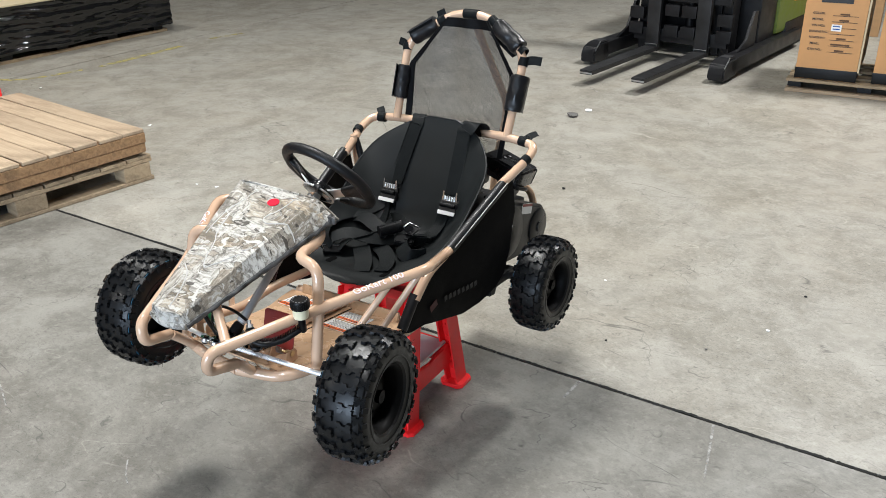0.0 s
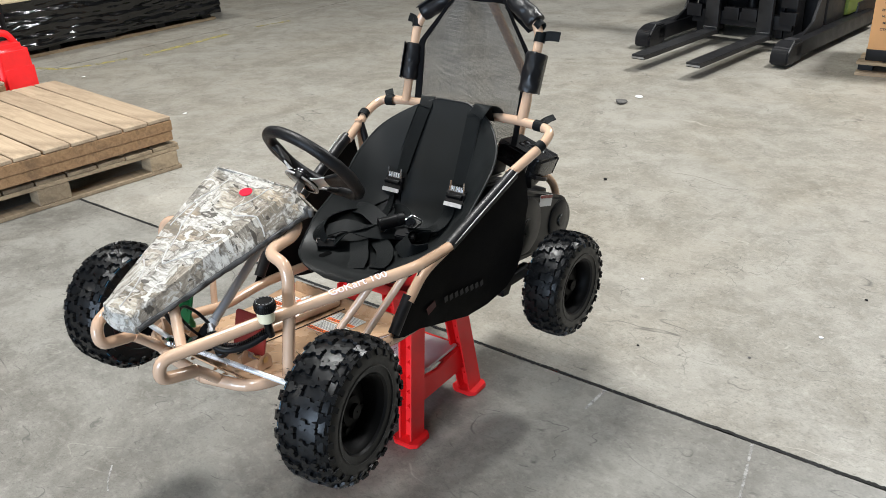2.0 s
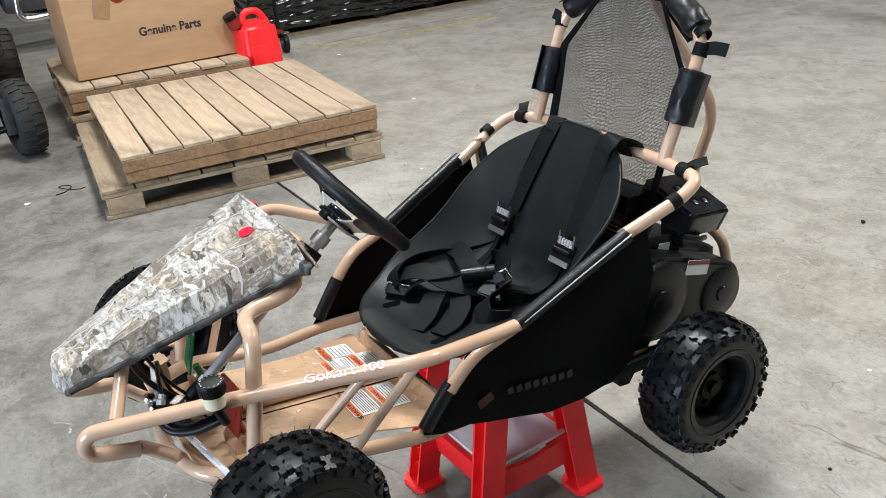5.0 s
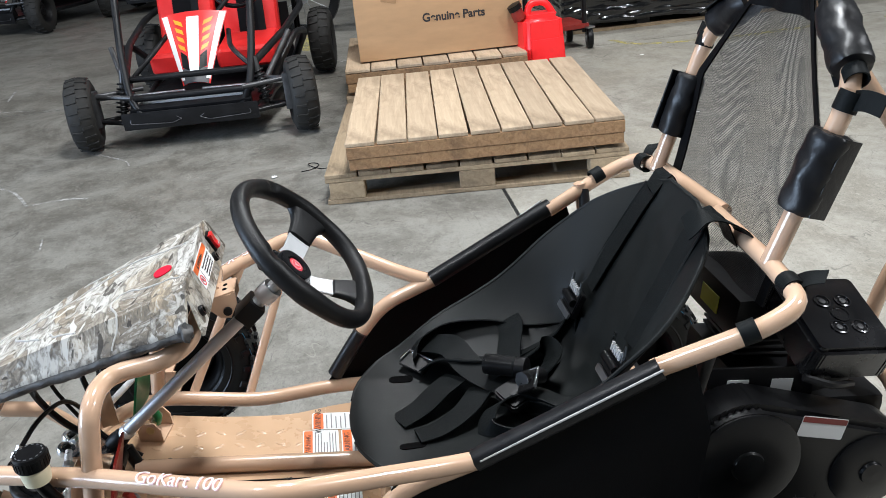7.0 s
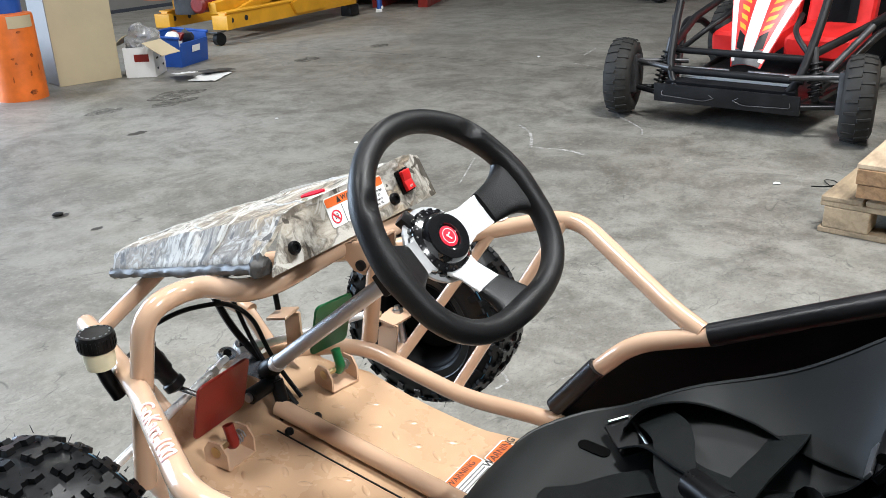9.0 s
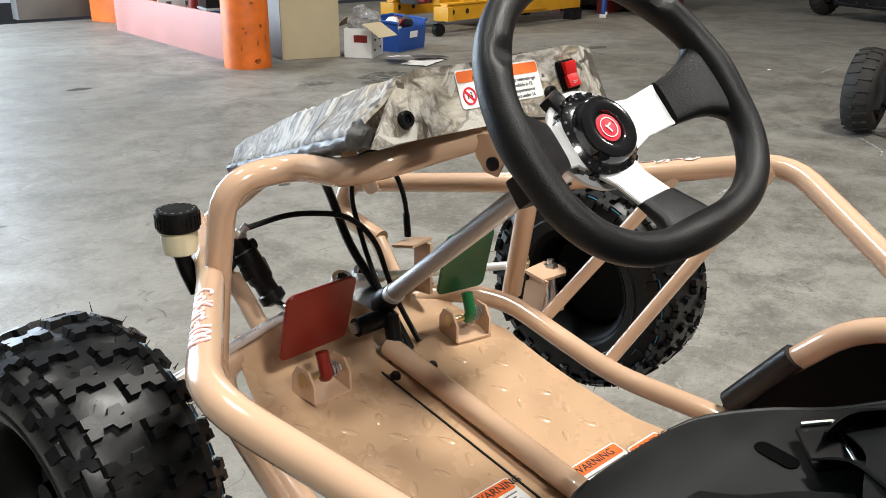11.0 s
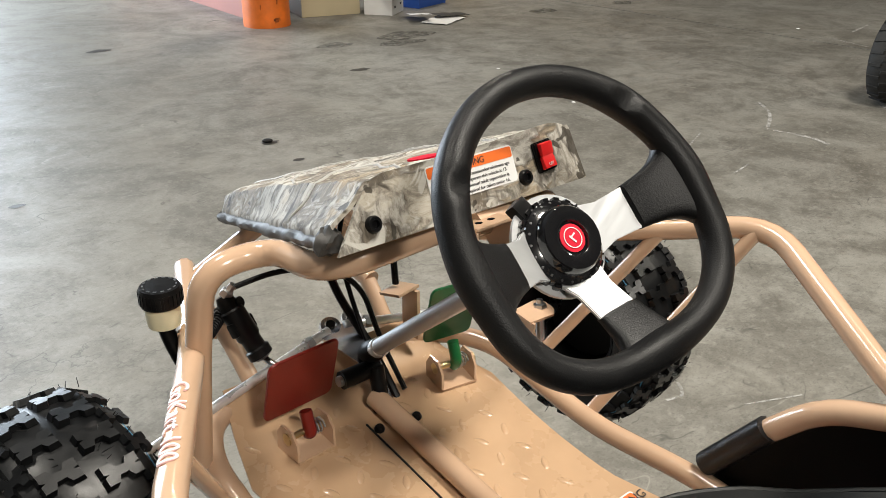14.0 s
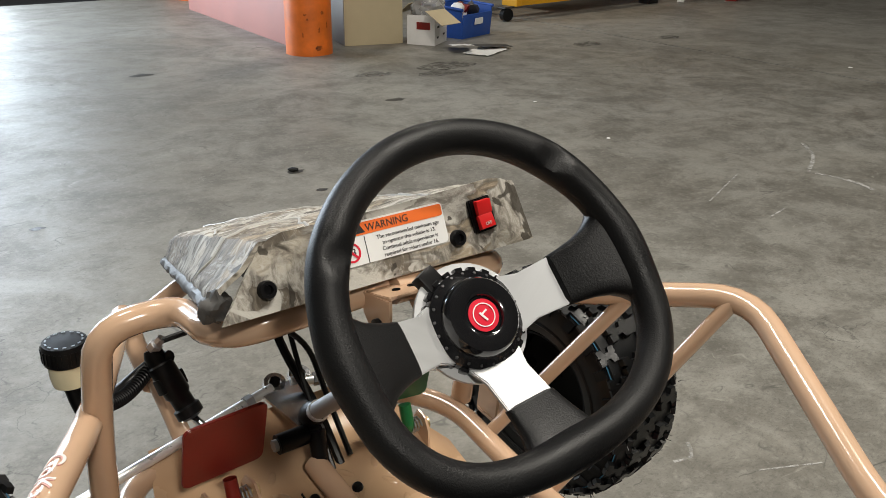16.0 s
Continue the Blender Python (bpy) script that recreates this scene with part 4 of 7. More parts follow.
# pedals
for nm, mt, cx, cy, cz, w, h, yaw, lab in (("brake_pedal", REDPAINT, 0.094, 0.311, 0.612, 0.092, 0.086, 3, "red painted brake pedal plate"), ("throttle_pedal", GREENPAINT, -0.126, 0.311, 0.621, 0.070, 0.090, -10, "green painted throttle pedal plate")):
    M = pose(cx, cy, cz, 0, 0, yaw) @ pose(0, 0, 0, 74, 0, 0)
    pl = part(nm, plate(rounded(w, h, 0.009), 0.004, M, bevel=0.0008), mt, kart, lab)
    part("pedal_emboss", plate(rounded(w * 0.62, h * 0.5, 0.006), 0.0012, M @ pose(0, 0.003, 0.0038)), mt, pl)
    foot = Vector((cx, cy + 0.006, cz - h / 2))
    part("pedal_stem", tube([foot + Vector((0, -0.004, 0.004)), foot + Vector((0, 0.004, -0.022)), Vector((cx, cy + 0.004, pan_z(cy) + 0.022))], 0.0075, 0.01, 10), mt, pl)
    br = part("pedal_bracket", box((0.050, 0.040, 0.003), (cx, cy + 0.002, pan_z(cy) + 0.004), (-8, 0, yaw)), TAN, kart, "tan folded pedal bracket")
    for s in (1, -1):
        out = [(-0.020, 0), (0.020, 0), (0.020, 0.022), (0.010, 0.036), (-0.010, 0.036), (-0.020, 0.022)]
        part("bracket_cheek", plate(out, 0.003, pose(cx, cy, pan_z(cy) + 0.003, 0, 0, yaw) @ basis((s * 0.0245, 0.002, 0), (0, 1, 0), (0, 0, 1))), TAN, br)
    part("pivot_bolt", lathe([(0.0075, -0.029), (0.0075, -0.026), (0.004, -0.026), (0.004, 0.026), (0.0075, 0.026), (0.0075, 0.029)], aimed((cx, cy + 0.004, pan_z(cy) + 0.026), Matrix.Rotation(radians(yaw), 3, "Z") @ Vector((1, 0, 0))), 12), BRASSY, br, "yellow passivated pivot bolt")
    sp = [Vector((cx - 0.018 + 0.004 * math.cos(k * 0.9) * 0 + k * 0.0006, cy + 0.004 + 0.0085 * math.cos(k * 0.9), pan_z(cy) + 0.026 + 0.0085 * math.sin(k * 0.9))) for k in range(30)]
    part("return_spring", sweep(bmesh.new(), sp, 0.0013, 6), STEEL, br)

# brake reservoir and master cylinder
RES = Vector((0.217, 0.257, 0.724))
res = part("brake_reservoir", lathe([(0.0, -0.022), (0.008, -0.022), (0.0165, -0.018), (0.018, -0.008), (0.018, 0.008)], Matrix.Translation(RES), 28), YELLOWISH, kart, "translucent yellowish fluid reservoir")
cap = part("reservoir_cap", lathe([(0.0208, 0.006), (0.0213, 0.010), (0.0213, 0.022), (0.0200, 0.026), (0.0, 0.0265)], Matrix.Translation(RES), 32), BLACK, res, "ribbed black screw cap")
for k in range(28):
    a = 2 * math.pi * k / 28
    part("cap_rib", box((0.0012, 0.002, 0.013)), BLACK, cap).matrix_basis = Matrix.Translation(RES) @ pose(0.0215 * math.cos(a), 0.0215 * math.sin(a), 0.0155, 0, 0, math.degrees(a))
for k in range(14):
    a = 2 * math.pi * k / 14
    part("cap_print", box((0.0035, 0.0016, 0.0005)), STEEL, cap).matrix_basis = Matrix.Translation(RES) @ pose(0.0165 * math.cos(a), 0.0165 * math.sin(a), 0.0268, 0, 0, math.degrees(a) + 90)
part("reservoir_spout", tube([RES + Vector((0, 0, -0.02)), RES + Vector((-0.002, 0.004, -0.036)), RES + Vector((-0.008, 0.012, -0.060))], 0.0085, 0.02, 12), BLACK, res)
part("reservoir_bracket", box((0.020, 0.010, 0.003), (0.203, 0.275, 0.700), (0, 0, 40)), TAN, res)
part("reservoir_hose", tube([RES + Vector((-0.006, 0.010, -0.052)), (0.186, 0.224, 0.650), (0.152, 0.190, 0.646), (0.118, 0.184, 0.660), (0.106, 0.204, 0.672)], 0.0068, 0.03, 10), BLACK, kart, "black ribbed hose")
bm = bmesh.new()
mc0, mc1 = Vector((0.120, 0.193, 0.674)), Vector((0.098, 0.229, 0.606))
lathe([(0.008, -0.006), (0.011, 0.0), (0.012, 0.012), (0.0145, 0.014), (0.0145, 0.050), (0.012, 0.054), (0.012, 0.066), (0.015, 0.068), (0.015, 0.078), (0.008, 0.082)], aimed(mc0, mc1 - mc0), 20, bm)
part("master_cylinder", bm, BLACK, kart, "black brake master cylinder")
part("cylinder_flange", box((0.034, 0.012, 0.018), tuple(mc0.lerp(mc1, 0.45)), (30, 0, 20), 0.003), BLACK, kart)
part("cylinder_fitting", lathe([(0.008, 0), (0.008, 0.008), (0.005, 0.010), (0.005, 0.018)], aimed(mc0 + Vector((0, 0.0, 0.006)), (-0.4, 0.3, 0.6)), 6), STEEL, kart)
part("cylinder_rod", rod(mc1, (0.082, 0.290, 0.590), 0.0045, 10), CHROME, kart)
part("brake_hose", tube([mc0 + Vector((-0.006, 0.006, 0.016)), (0.060, 0.210, 0.700), (-0.008, 0.225, 0.688), (-0.046, 0.232, 0.650), (-0.062, 0.245, 0.575), (-0.058, 0.30, 0.53)], 0.0035, 0.05, 8), BLACK, kart, "black brake hose")
part("throttle_cable", tube([(-0.030, 0.310, 0.528), (-0.030, 0.240, 0.620), (-0.028, 0.205, 0.705), (-0.048, 0.198, 0.752), (-0.082, 0.206, 0.748), (-0.096, 0.228, 0.700), (-0.098, 0.234, 0.640)], 0.0032, 0.04, 8), BLACK, kart, "black control cable")
part("wire_loom", tube([(-0.045, 0.30, 0.522), (-0.044, 0.250, 0.575), (-0.024, 0.205, 0.640), (-0.018, 0.180, 0.700), (0.02, 0.20, 0.76), (0.03, 0.30, 0.80)], 0.0055, 0.04, 8), BLACK, kart, "black wiring loom")
part("cable_adjuster", lathe([(0.0045, 0), (0.0045, 0.03), (0.003, 0.032)], aimed((-0.098, 0.232, 0.640), (0, -0.1, 1)), 10), BLACK, kart)
part("cable_bracket", box((0.040, 0.034, 0.004), (-0.098, 0.240, 0.634), (10, 0, 12), 0.001), TAN, kart, "tan cable bracket")
part("bracket_leg", box((0.006, 0.026, 0.070), (-0.112, 0.246, 0.598), (0, 0, 12), 0.001), TAN, kart)

# steering links and front spindles
for s in (1, -1):
    part("tie_rod", rod((s * 0.012 - 0.018, 0.210, 0.594), (s * 0.262, 0.262, 0.566), 0.0060, 12), BRIGHT, kart, "bright steel tie rod")
    part("rod_end", lathe([(0.0130, -0.0055), (0.0148, 0.0), (0.0130, 0.0055), (0.0078, 0.0055), (0.0078, -0.0055)], aimed((s * 0.0165 - 0.0290, 0.2045, 0.594), (0.1, 0.45, 1)), 18, closed=True), CHROME, kart)
    part("rod_end_nut", lathe([(0.0066, -0.010), (0.0066, 0.008)], aimed((s * 0.0165 - 0.0290, 0.2045, 0.594), (0.1, 0.45, 1)), 6), BLACK, kart)
    part("jam_nut", lathe([(0.0085, 0), (0.0085, 0.010)], aimed((s * 0.04 - 0.018, 0.2155, 0.591), (s, 0.2, -0.13)), 6), STEEL, kart)
    part("spindle_pin", lathe([(0.008, -0.030), (0.008, 0.030)], aimed((s * 0.292, 0.312, 0.542), (0, -0.15, 1)), 12), STEEL, kart)
    part("spindle_nut", lathe([(0.0095, 0), (0.0095, 0.008), (0.005, 0.009), (0.005, 0.015)], aimed((s * 0.292, 0.309, 0.566), (0, -0.15, 1)), 6), STEEL, kart)
    for dz in (0.026, -0.026):
        part("spindle_fork", plate([(-0.028, -0.017), (0.016, -0.020), (0.026, -0.010), (0.026, 0.010), (0.016, 0.020), (-0.028, 0.017)], 0.004, Matrix.Translation((s * 0.280, 0.312, 0.540 + dz)) @ Matrix.Rotation(radians(-8), 4, "X") @ Matrix.Diagonal((s, s, 1, 1))), TAN, kart)
    part("spindle_web", box((0.004, 0.036, 0.052), (s * 0.256, 0.313, 0.542), (-8, 0, 0)), TAN, kart)
    part("stub_axle", rod((s * 0.292, 0.309, 0.545), (s * 0.356, 0.283, 0.545), 0.0085, 12), STEEL, kart)
    part("steering_arm", box((0.012, 0.055, 0.006), (s * 0.258, 0.275, 0.562), (0, 0, s * 6)), BLACK, kart)
part("pitman_plate", plate([(-0.030, -0.012), (0.030, -0.012), (0.024, 0.014), (0.012, 0.070), (-0.012, 0.070), (-0.024, 0.014)], 0.004, basis((-0.018, 0.219, 0.589), (1, 0, 0), (0, 0.94, -0.2))), CHROME, kart, "bright steel steering plate")

# lettering on the side rails, laid round the tube
for s, a, b in ((1, (0.2535, 0.385, 0.7062), (0.3243, 0.515, 0.7220)), (-1, (-0.2533, 0.385, 0.7205), (-0.3222, 0.515, 0.7481))):
    a, b = Vector(a), Vector(b)
    along = (b - a).normalized() * s
    up = Vector((0, 0, 1)) - along * along.z
    up.normalize()
    side = along.cross(up)
    for nm, mt, lift, drop, lab in (("rail_lettering", WHITEINK, 0.0010, 0.0, "white and pink model lettering"), ("rail_lettering_shadow", PINKINK, 0.0004, -0.0008, "pink shadow of the lettering")):
        ob = lettering(nm, "GoKart 100", 0.0245, Matrix.Translation((0.001 if drop else 0, drop, 0)), mt, kart, lab, 1.10, 0.0003)
        bm = bmesh.new()
        bm.from_mesh(ob.data)
        bmesh.ops.triangulate(bm, faces=bm.faces)
        bmesh.ops.subdivide_edges(bm, edges=[e for e in bm.edges if e.calc_length() > 0.003], cuts=3)
        for v in bm.verts:
            turn = 0.35 - v.co.y / TR
            r = TR + lift + v.co.z
            v.co = (a + b) / 2 + along * v.co.x + r * (up * math.cos(turn) + side * math.sin(turn))
        bm.to_mesh(ob.data)
        bm.free()

# bright small parts by the pedals
part("link_bolt", lathe([(0.0075, 0), (0.0075, 0.006), (0.0045, 0.0065), (0.0045, 0.014), (0.0, 0.0145)], aimed((-0.235, 0.310, 0.588), (0.1, 0.25, 1)), 6), BRASSY, kart, "small bright bolt")
bm = bmesh.new()
for k in range(34):
    f = k / 33
    p = Vector((0.206, 0.261, 0.676)).lerp(Vector((0.112, 0.182, 0.664)), f) + Vector((0.002, -0.006, -0.022)) * math.sin(math.pi * f)
    lathe([(0.0074, -0.001), (0.0084, 0.0), (0.0074, 0.001)], aimed(p, (-0.096, -0.079, -0.024)), 10, bm)
part("hose_ribs", bm, BLACK, kart, "ribbed sleeve of the black hose")
part("pan_rear_lip", box((0.34, 0.010, 0.030), (0.0, 0.690, pan_z(0.69) + 0.012), (-18, 0, 0), 0.003), PAN, kart)


# seat shell
SEAT_LINE = [(0.650, 0.564), (0.664, 0.572), (0.700, 0.570), (0.740, 0.562), (0.820, 0.554), (0.921, 0.549), (1.003, 0.558), (1.053, 0.593), (1.082, 0.650), (1.115, 0.720), (1.157, 0.796), (1.192, 0.860), (1.206, 0.887)]
SEAT_HALF = [0.020, 0.090, 0.153, 0.186, 0.210, 0.220, 0.223, 0.224, 0.225, 0.218, 0.192, 0.130, 0.050]
SEAT_EDGE = [(0.650, 0.564), (0.664, 0.572), (0.702, 0.575), (0.750, 0.584), (0.825, 0.621), (0.895, 0.649), (0.945, 0.674), (0.989, 0.705), (1.034, 0.741), (1.084, 0.777), (1.133, 0.816), (1.187, 0.856), (1.206, 0.887)]
SEAT_X = -0.002


def smooth_table(table, t):
    """Four-point smoothing of a table."""
    n = len(table) - 1
    k = min(int(t), n - 1)
    f = t - k
    p = [table[max(0, min(n, k + d))] for d in (-1, 0, 1, 2)]
    w = (-0.5 * f + f * f - 0.5 * f ** 3, 1 - 2.5 * f * f + 1.5 * f ** 3, 0.5 * f + 2 * f * f - 1.5 * f ** 3, -0.5 * f * f + 0.5 * f ** 3)
    if isinstance(p[0], tuple):
        return tuple(sum(wi * q[c] for wi, q in zip(w, p)) for c in range(2))
    return sum(wi * q for wi, q in zip(w, p))


def seat_point(u, v, lift=0.0):
    t = v * (len(SEAT_LINE) - 1)
    y, z = smooth_table(SEAT_LINE, t)
    half = max(0.012, smooth_table(SEAT_HALF, t))
    a = 2 * u - 1
    ey, ez = smooth_table(SEAT_EDGE, t)
    curl = abs(a) ** 2.3
    back = max(0.0, min(1.0, (t - 5.0) / 3.0))
    return Vector((SEAT_X + a * half, y + (ey - y) * curl - lift * 0.95 * back, z + (ez - z) * curl + lift * (1 - back) + 0.45 * lift * back))


seat = part("seat", sheet(seat_point, 32, 56, 0.005), SEATBLACK, kart, "black moulded plastic bucket seat")
edge = [seat_point(0, k / 40) for k in range(2, 41)] + [seat_point(1, k / 40) for k in range(40, 1, -1)]
part("seat_rim", sweep(bmesh.new(), edge, 0.0036, 8), SEATBLACK, seat)
for sx in (-0.099, 0.089):
    spots = [(i / 80, j / 160) for i in range(8, 73) for j in range(16, 80)]
    at = min(spots, key=lambda p: abs(seat_point(*p).x - sx) + abs(seat_point(*p).y - 0.742))
    p, along, over = seat_point(*at, 0.0032), seat_point(at[0], at[1] + 0.03) - seat_point(at[0], at[1] - 0.03), seat_point(at[0] + 0.03, at[1]) - seat_point(at[0] - 0.03, at[1])
    if along.y < 0:
        along = -along
    # the seat is uncut: a near-black plate gives the shade of the slot
    part("painted_seat_slot", plate(rounded(0.017, 0.042, 0.0083), 0.0010, basis(p, over, along)), VOID, seat, "near-black plate painted as the shade in a seat slot")


# harness
def ribbon(name, line, width, across, parent, material=WEB, label="", thick=0.0018):
    """A flat strap along a line; across gives its width direction."""
    pts = [Vector(p) for p in line]
    bm = bmesh.new()
    rows = []
    for k, p in enumerate(pts):
        t = (pts[min(k + 1, len(pts) - 1)] - pts[max(k - 1, 0)]).normalized()
        a = Vector(across(k / (len(pts) - 1)) if callable(across) else across)
        a = (a - t * a.dot(t)).normalized()
        n = t.cross(a)
        rows.append([bm.verts.new(p + a * width / 2 * i + n * thick / 2 * j) for i, j in ((1, 1), (-1, 1), (-1, -1), (1, -1))])
    for a, b in zip(rows, rows[1:]):
        for j in range(4):
            bm.faces.new((a[j], b[j], b[(j + 1) % 4], a[(j + 1) % 4]))
    bm.faces.new(rows[0])
    bm.faces.new(rows[-1][::-1])
    bmesh.ops.recalc_face_normals(bm, faces=bm.faces)
    return part(name, bm, material, parent, label)


def spline(pts, n=40):
    pts = [Vector(p) for p in pts]
    out = []
    for k in range(n + 1):
        t = k / n * (len(pts) - 1)
        i = min(int(t), len(pts) - 2)
        f = t - i
        p = [pts[max(0, min(len(pts) - 1, i + d))] for d in (-1, 0, 1, 2)]
        w = (-0.5 * f + f * f - 0.5 * f ** 3, 1 - 2.5 * f * f + 1.5 * f ** 3, 0.5 * f + 2 * f * f - 1.5 * f ** 3, -0.5 * f * f + 0.5 * f ** 3)
        out.append(sum((q * wi for q, wi in zip(p, w)), Vector()))
    return out


for s in (1, -1):
    top = 0.085
    line = [Vector((SEAT_X + s * (top + 0.012), 1.238, 0.837)), Vector((SEAT_X + s * (top + 0.008), 1.216, 0.886))]
    for k in range(14):
        v = 0.930 - k * 0.0175
        x = s * (top + 0.018 * (k / 13))
        half = max(0.05, smooth_table(SEAT_HALF, v * 12))
        line.append(seat_point(0.5 + x / half / 2, v, 0.006))
    ribbon("shoulder_strap", spline(line, 50), 0.044, (1, 0, 0), seat, WEB, "black webbing shoulder strap")
    part("strap_piping", sweep(bmesh.new(), [p + Vector((s * 0.025, 0.0, 0.001)) for p in spline(line[2:], 30)], 0.0022, 6), SEATBLACK, seat)
    c = Vector((SEAT_X + s * 0.110, 1.062, 0.664))
    B = basis(c, (1, 0, 0), (0, 0.48, 0.88)) @ Matrix.Scale(1.18, 4)
    bk = part("buckle", plate(rounded(0.052, 0.040, 0.004), 0.010, B, bevel=0.0015), BLACK, seat, "black harness buckle with bright metal tongue")
    part("buckle_bar", lathe([(0.006, -0.021), (0.006, 0.021)], B @ pose(0, 0.002, 0.013) @ Matrix.Rotation(radians(90), 4, "Y"), 12), BLACK, bk)
    part("buckle_plate", plate(rounded(0.050, 0.010, 0.002), 0.003, B @ pose(0, -0.018, 0.011)), STEEL, bk)
    for t in (-0.019, 0.019):
        part("buckle_prong", plate([(-0.003, 0), (0.003, 0), (0.0018, 0.024), (-0.0018, 0.024)], 0.003, B @ pose(t, 0.014, 0.008, 14)), CHROME, bk)
    part("buckle_tongue", plate([(-0.019, 0), (0.019, 0), (0.016, 0.010), (0.006, 0.012), (-0.006, 0.012), (-0.016, 0.010)], 0.003, B @ pose(0, 0.013, 0.009, 10)), CHROME, bk)
    for t in (-0.014, -0.007, 0.0, 0.007, 0.014):
        part("tongue_ridge", box((0.0034, 0.012, 0.004), (0, 0, 0), (0, 0, 0), 0.001), BRIGHT, bk).matrix_basis = B @ pose(t, 0.020, 0.013, 10)
    low = [c + Vector((0, -0.004, -0.018)), c + Vector((-s * 0.006, -0.012, -0.055)), c + Vector((-s * 0.018, -0.040, -0.085)), Vector((s * 0.06, 0.975, 0.575)), Vector((s * 0.035, 0.93, 0.568))]
    ribbon("lower_strap", spline(low, 24), 0.040, (1, 0.1 * s, 0), seat, WEB, "black webbing strap")
# loose webbing heaped on the seat pan
HEAP = [
    ([(-0.128, 0.768, 0.586), (-0.160, 0.784, 0.606), (-0.182, 0.835, 0.617), (-0.184, 0.905, 0.611), (-0.164, 0.975, 0.600), (-0.134, 1.050, 0.610)], 0.046, (0.75, 0.15, 0.55)),
    ([(-0.112, 0.785, 0.580), (-0.100, 0.820, 0.600), (-0.070, 0.880, 0.604), (-0.085, 0.950, 0.594), (-0.112, 1.020, 0.608), (-0.119, 1.052, 0.645)], 0.047, (0.85, -0.25, 0.35)),
    ([(-0.150, 0.800, 0.604), (-0.105, 0.835, 0.618), (-0.050, 0.860, 0.604), (-0.010, 0.905, 0.590), (0.020, 0.960, 0.580)], 0.046, (-0.5, 0.8, 0.35)),
    ([(0.016, 0.905, 0.590), (0.050, 0.951, 0.596), (0.076, 0.991, 0.590), (0.087, 1.031, 0.610), (0.091, 1.050, 0.642)], 0.046, (1, -0.3, 0.1)),
    ([(0.000, 0.946, 0.582), (-0.032, 0.995, 0.606), (-0.065, 0.985, 0.612), (-0.047, 0.940, 0.602), (-0.010, 0.905, 0.606)], 0.046, (0.5, 0.6, 0.6)),
    ([(0.079, 0.966, 0.576), (0.047, 0.915, 0.590), (0.057, 0.875, 0.592), (0.093, 0.860, 0.578), (0.124, 0.900, 0.576)], 0.045, (0.5, 0.5, 0.6)),
    ([(-0.173, 0.950, 0.616), (-0.125, 0.946, 0.622), (-0.073, 0.930, 0.612), (-0.031, 0.920, 0.600)], 0.045, (0.207, 0.901, 0.414)),
    ([(-0.060, 0.835, 0.584), (-0.030, 0.800, 0.582), (0.000, 0.765, 0.574), (0.020, 0.725, 0.568)], 0.050, (0.8, 0.55, 0.12)),
    ([(-0.021, 0.870, 0.580), (0.030, 0.835, 0.578), (0.062, 0.790, 0.573), (0.070, 0.752, 0.571)], 0.046, (0.9, 0.35, 0.15)),
]
for line, w, ac in HEAP:
    ribbon("loose_strap", spline(line, 34), w, ac, seat, WEB, "loose black webbing", 0.0022)
for at, turn, size in (((-0.122, 0.774, 0.583), (8, 10, 48), (0.054, 0.036)), ((0.052, 0.935, 0.623), (25, 0, -20), (0.050, 0.030))):
    M = pose(*at, *turn)
    q = part("strap_slider", plate(rounded(size[0], size[1], 0.004), 0.004, M, bevel=0.001), BLACK, seat, "black strap slider with bright bar")
    part("slider_bar", rod(M @ Vector((-0.027, 0.017, 0.005)), M @ Vector((0.024, 0.017, 0.005)), 0.003, 10), CHROME, q)
    part("slider_end", rod(M @ Vector((-0.027, 0.017, 0.005)), M @ Vector((-0.027, -0.012, 0.006)), 0.0026, 10), CHROME, q)
for a, b, r in (((-0.027, 0.882, 0.621), (0.013, 0.942, 0.626), 0.017), ((0.023, 0.963, 0.614), (0.050, 0.925, 0.629), 0.013)):
    rl = part("strap_roll", rod(a, b, r, 20), BLACK, seat, "rolled glossy black webbing")
    part("roll_edge", lathe([(r * 0.98, 0), (r * 1.04, 0.001), (r * 1.04, 0.004), (r * 0.98, 0.005)], aimed(Vector(a).lerp(Vector(b), 0.7), Vector(b) - Vector(a)), 20, closed=True), WEB, rl)
M = pose(0.038, 0.915, 0.588, 12, 8, 25)
q = part("centre_buckle", plate(rounded(0.056, 0.044, 0.008), 0.016, M, bevel=0.003), BLACK, seat, "black centre buckle")
part("buckle_button", plate(rounded(0.018, 0.014, 0.003), 0.003, M @ pose(0.008, 0, 0.0155)), BLACKSTEEL, q)

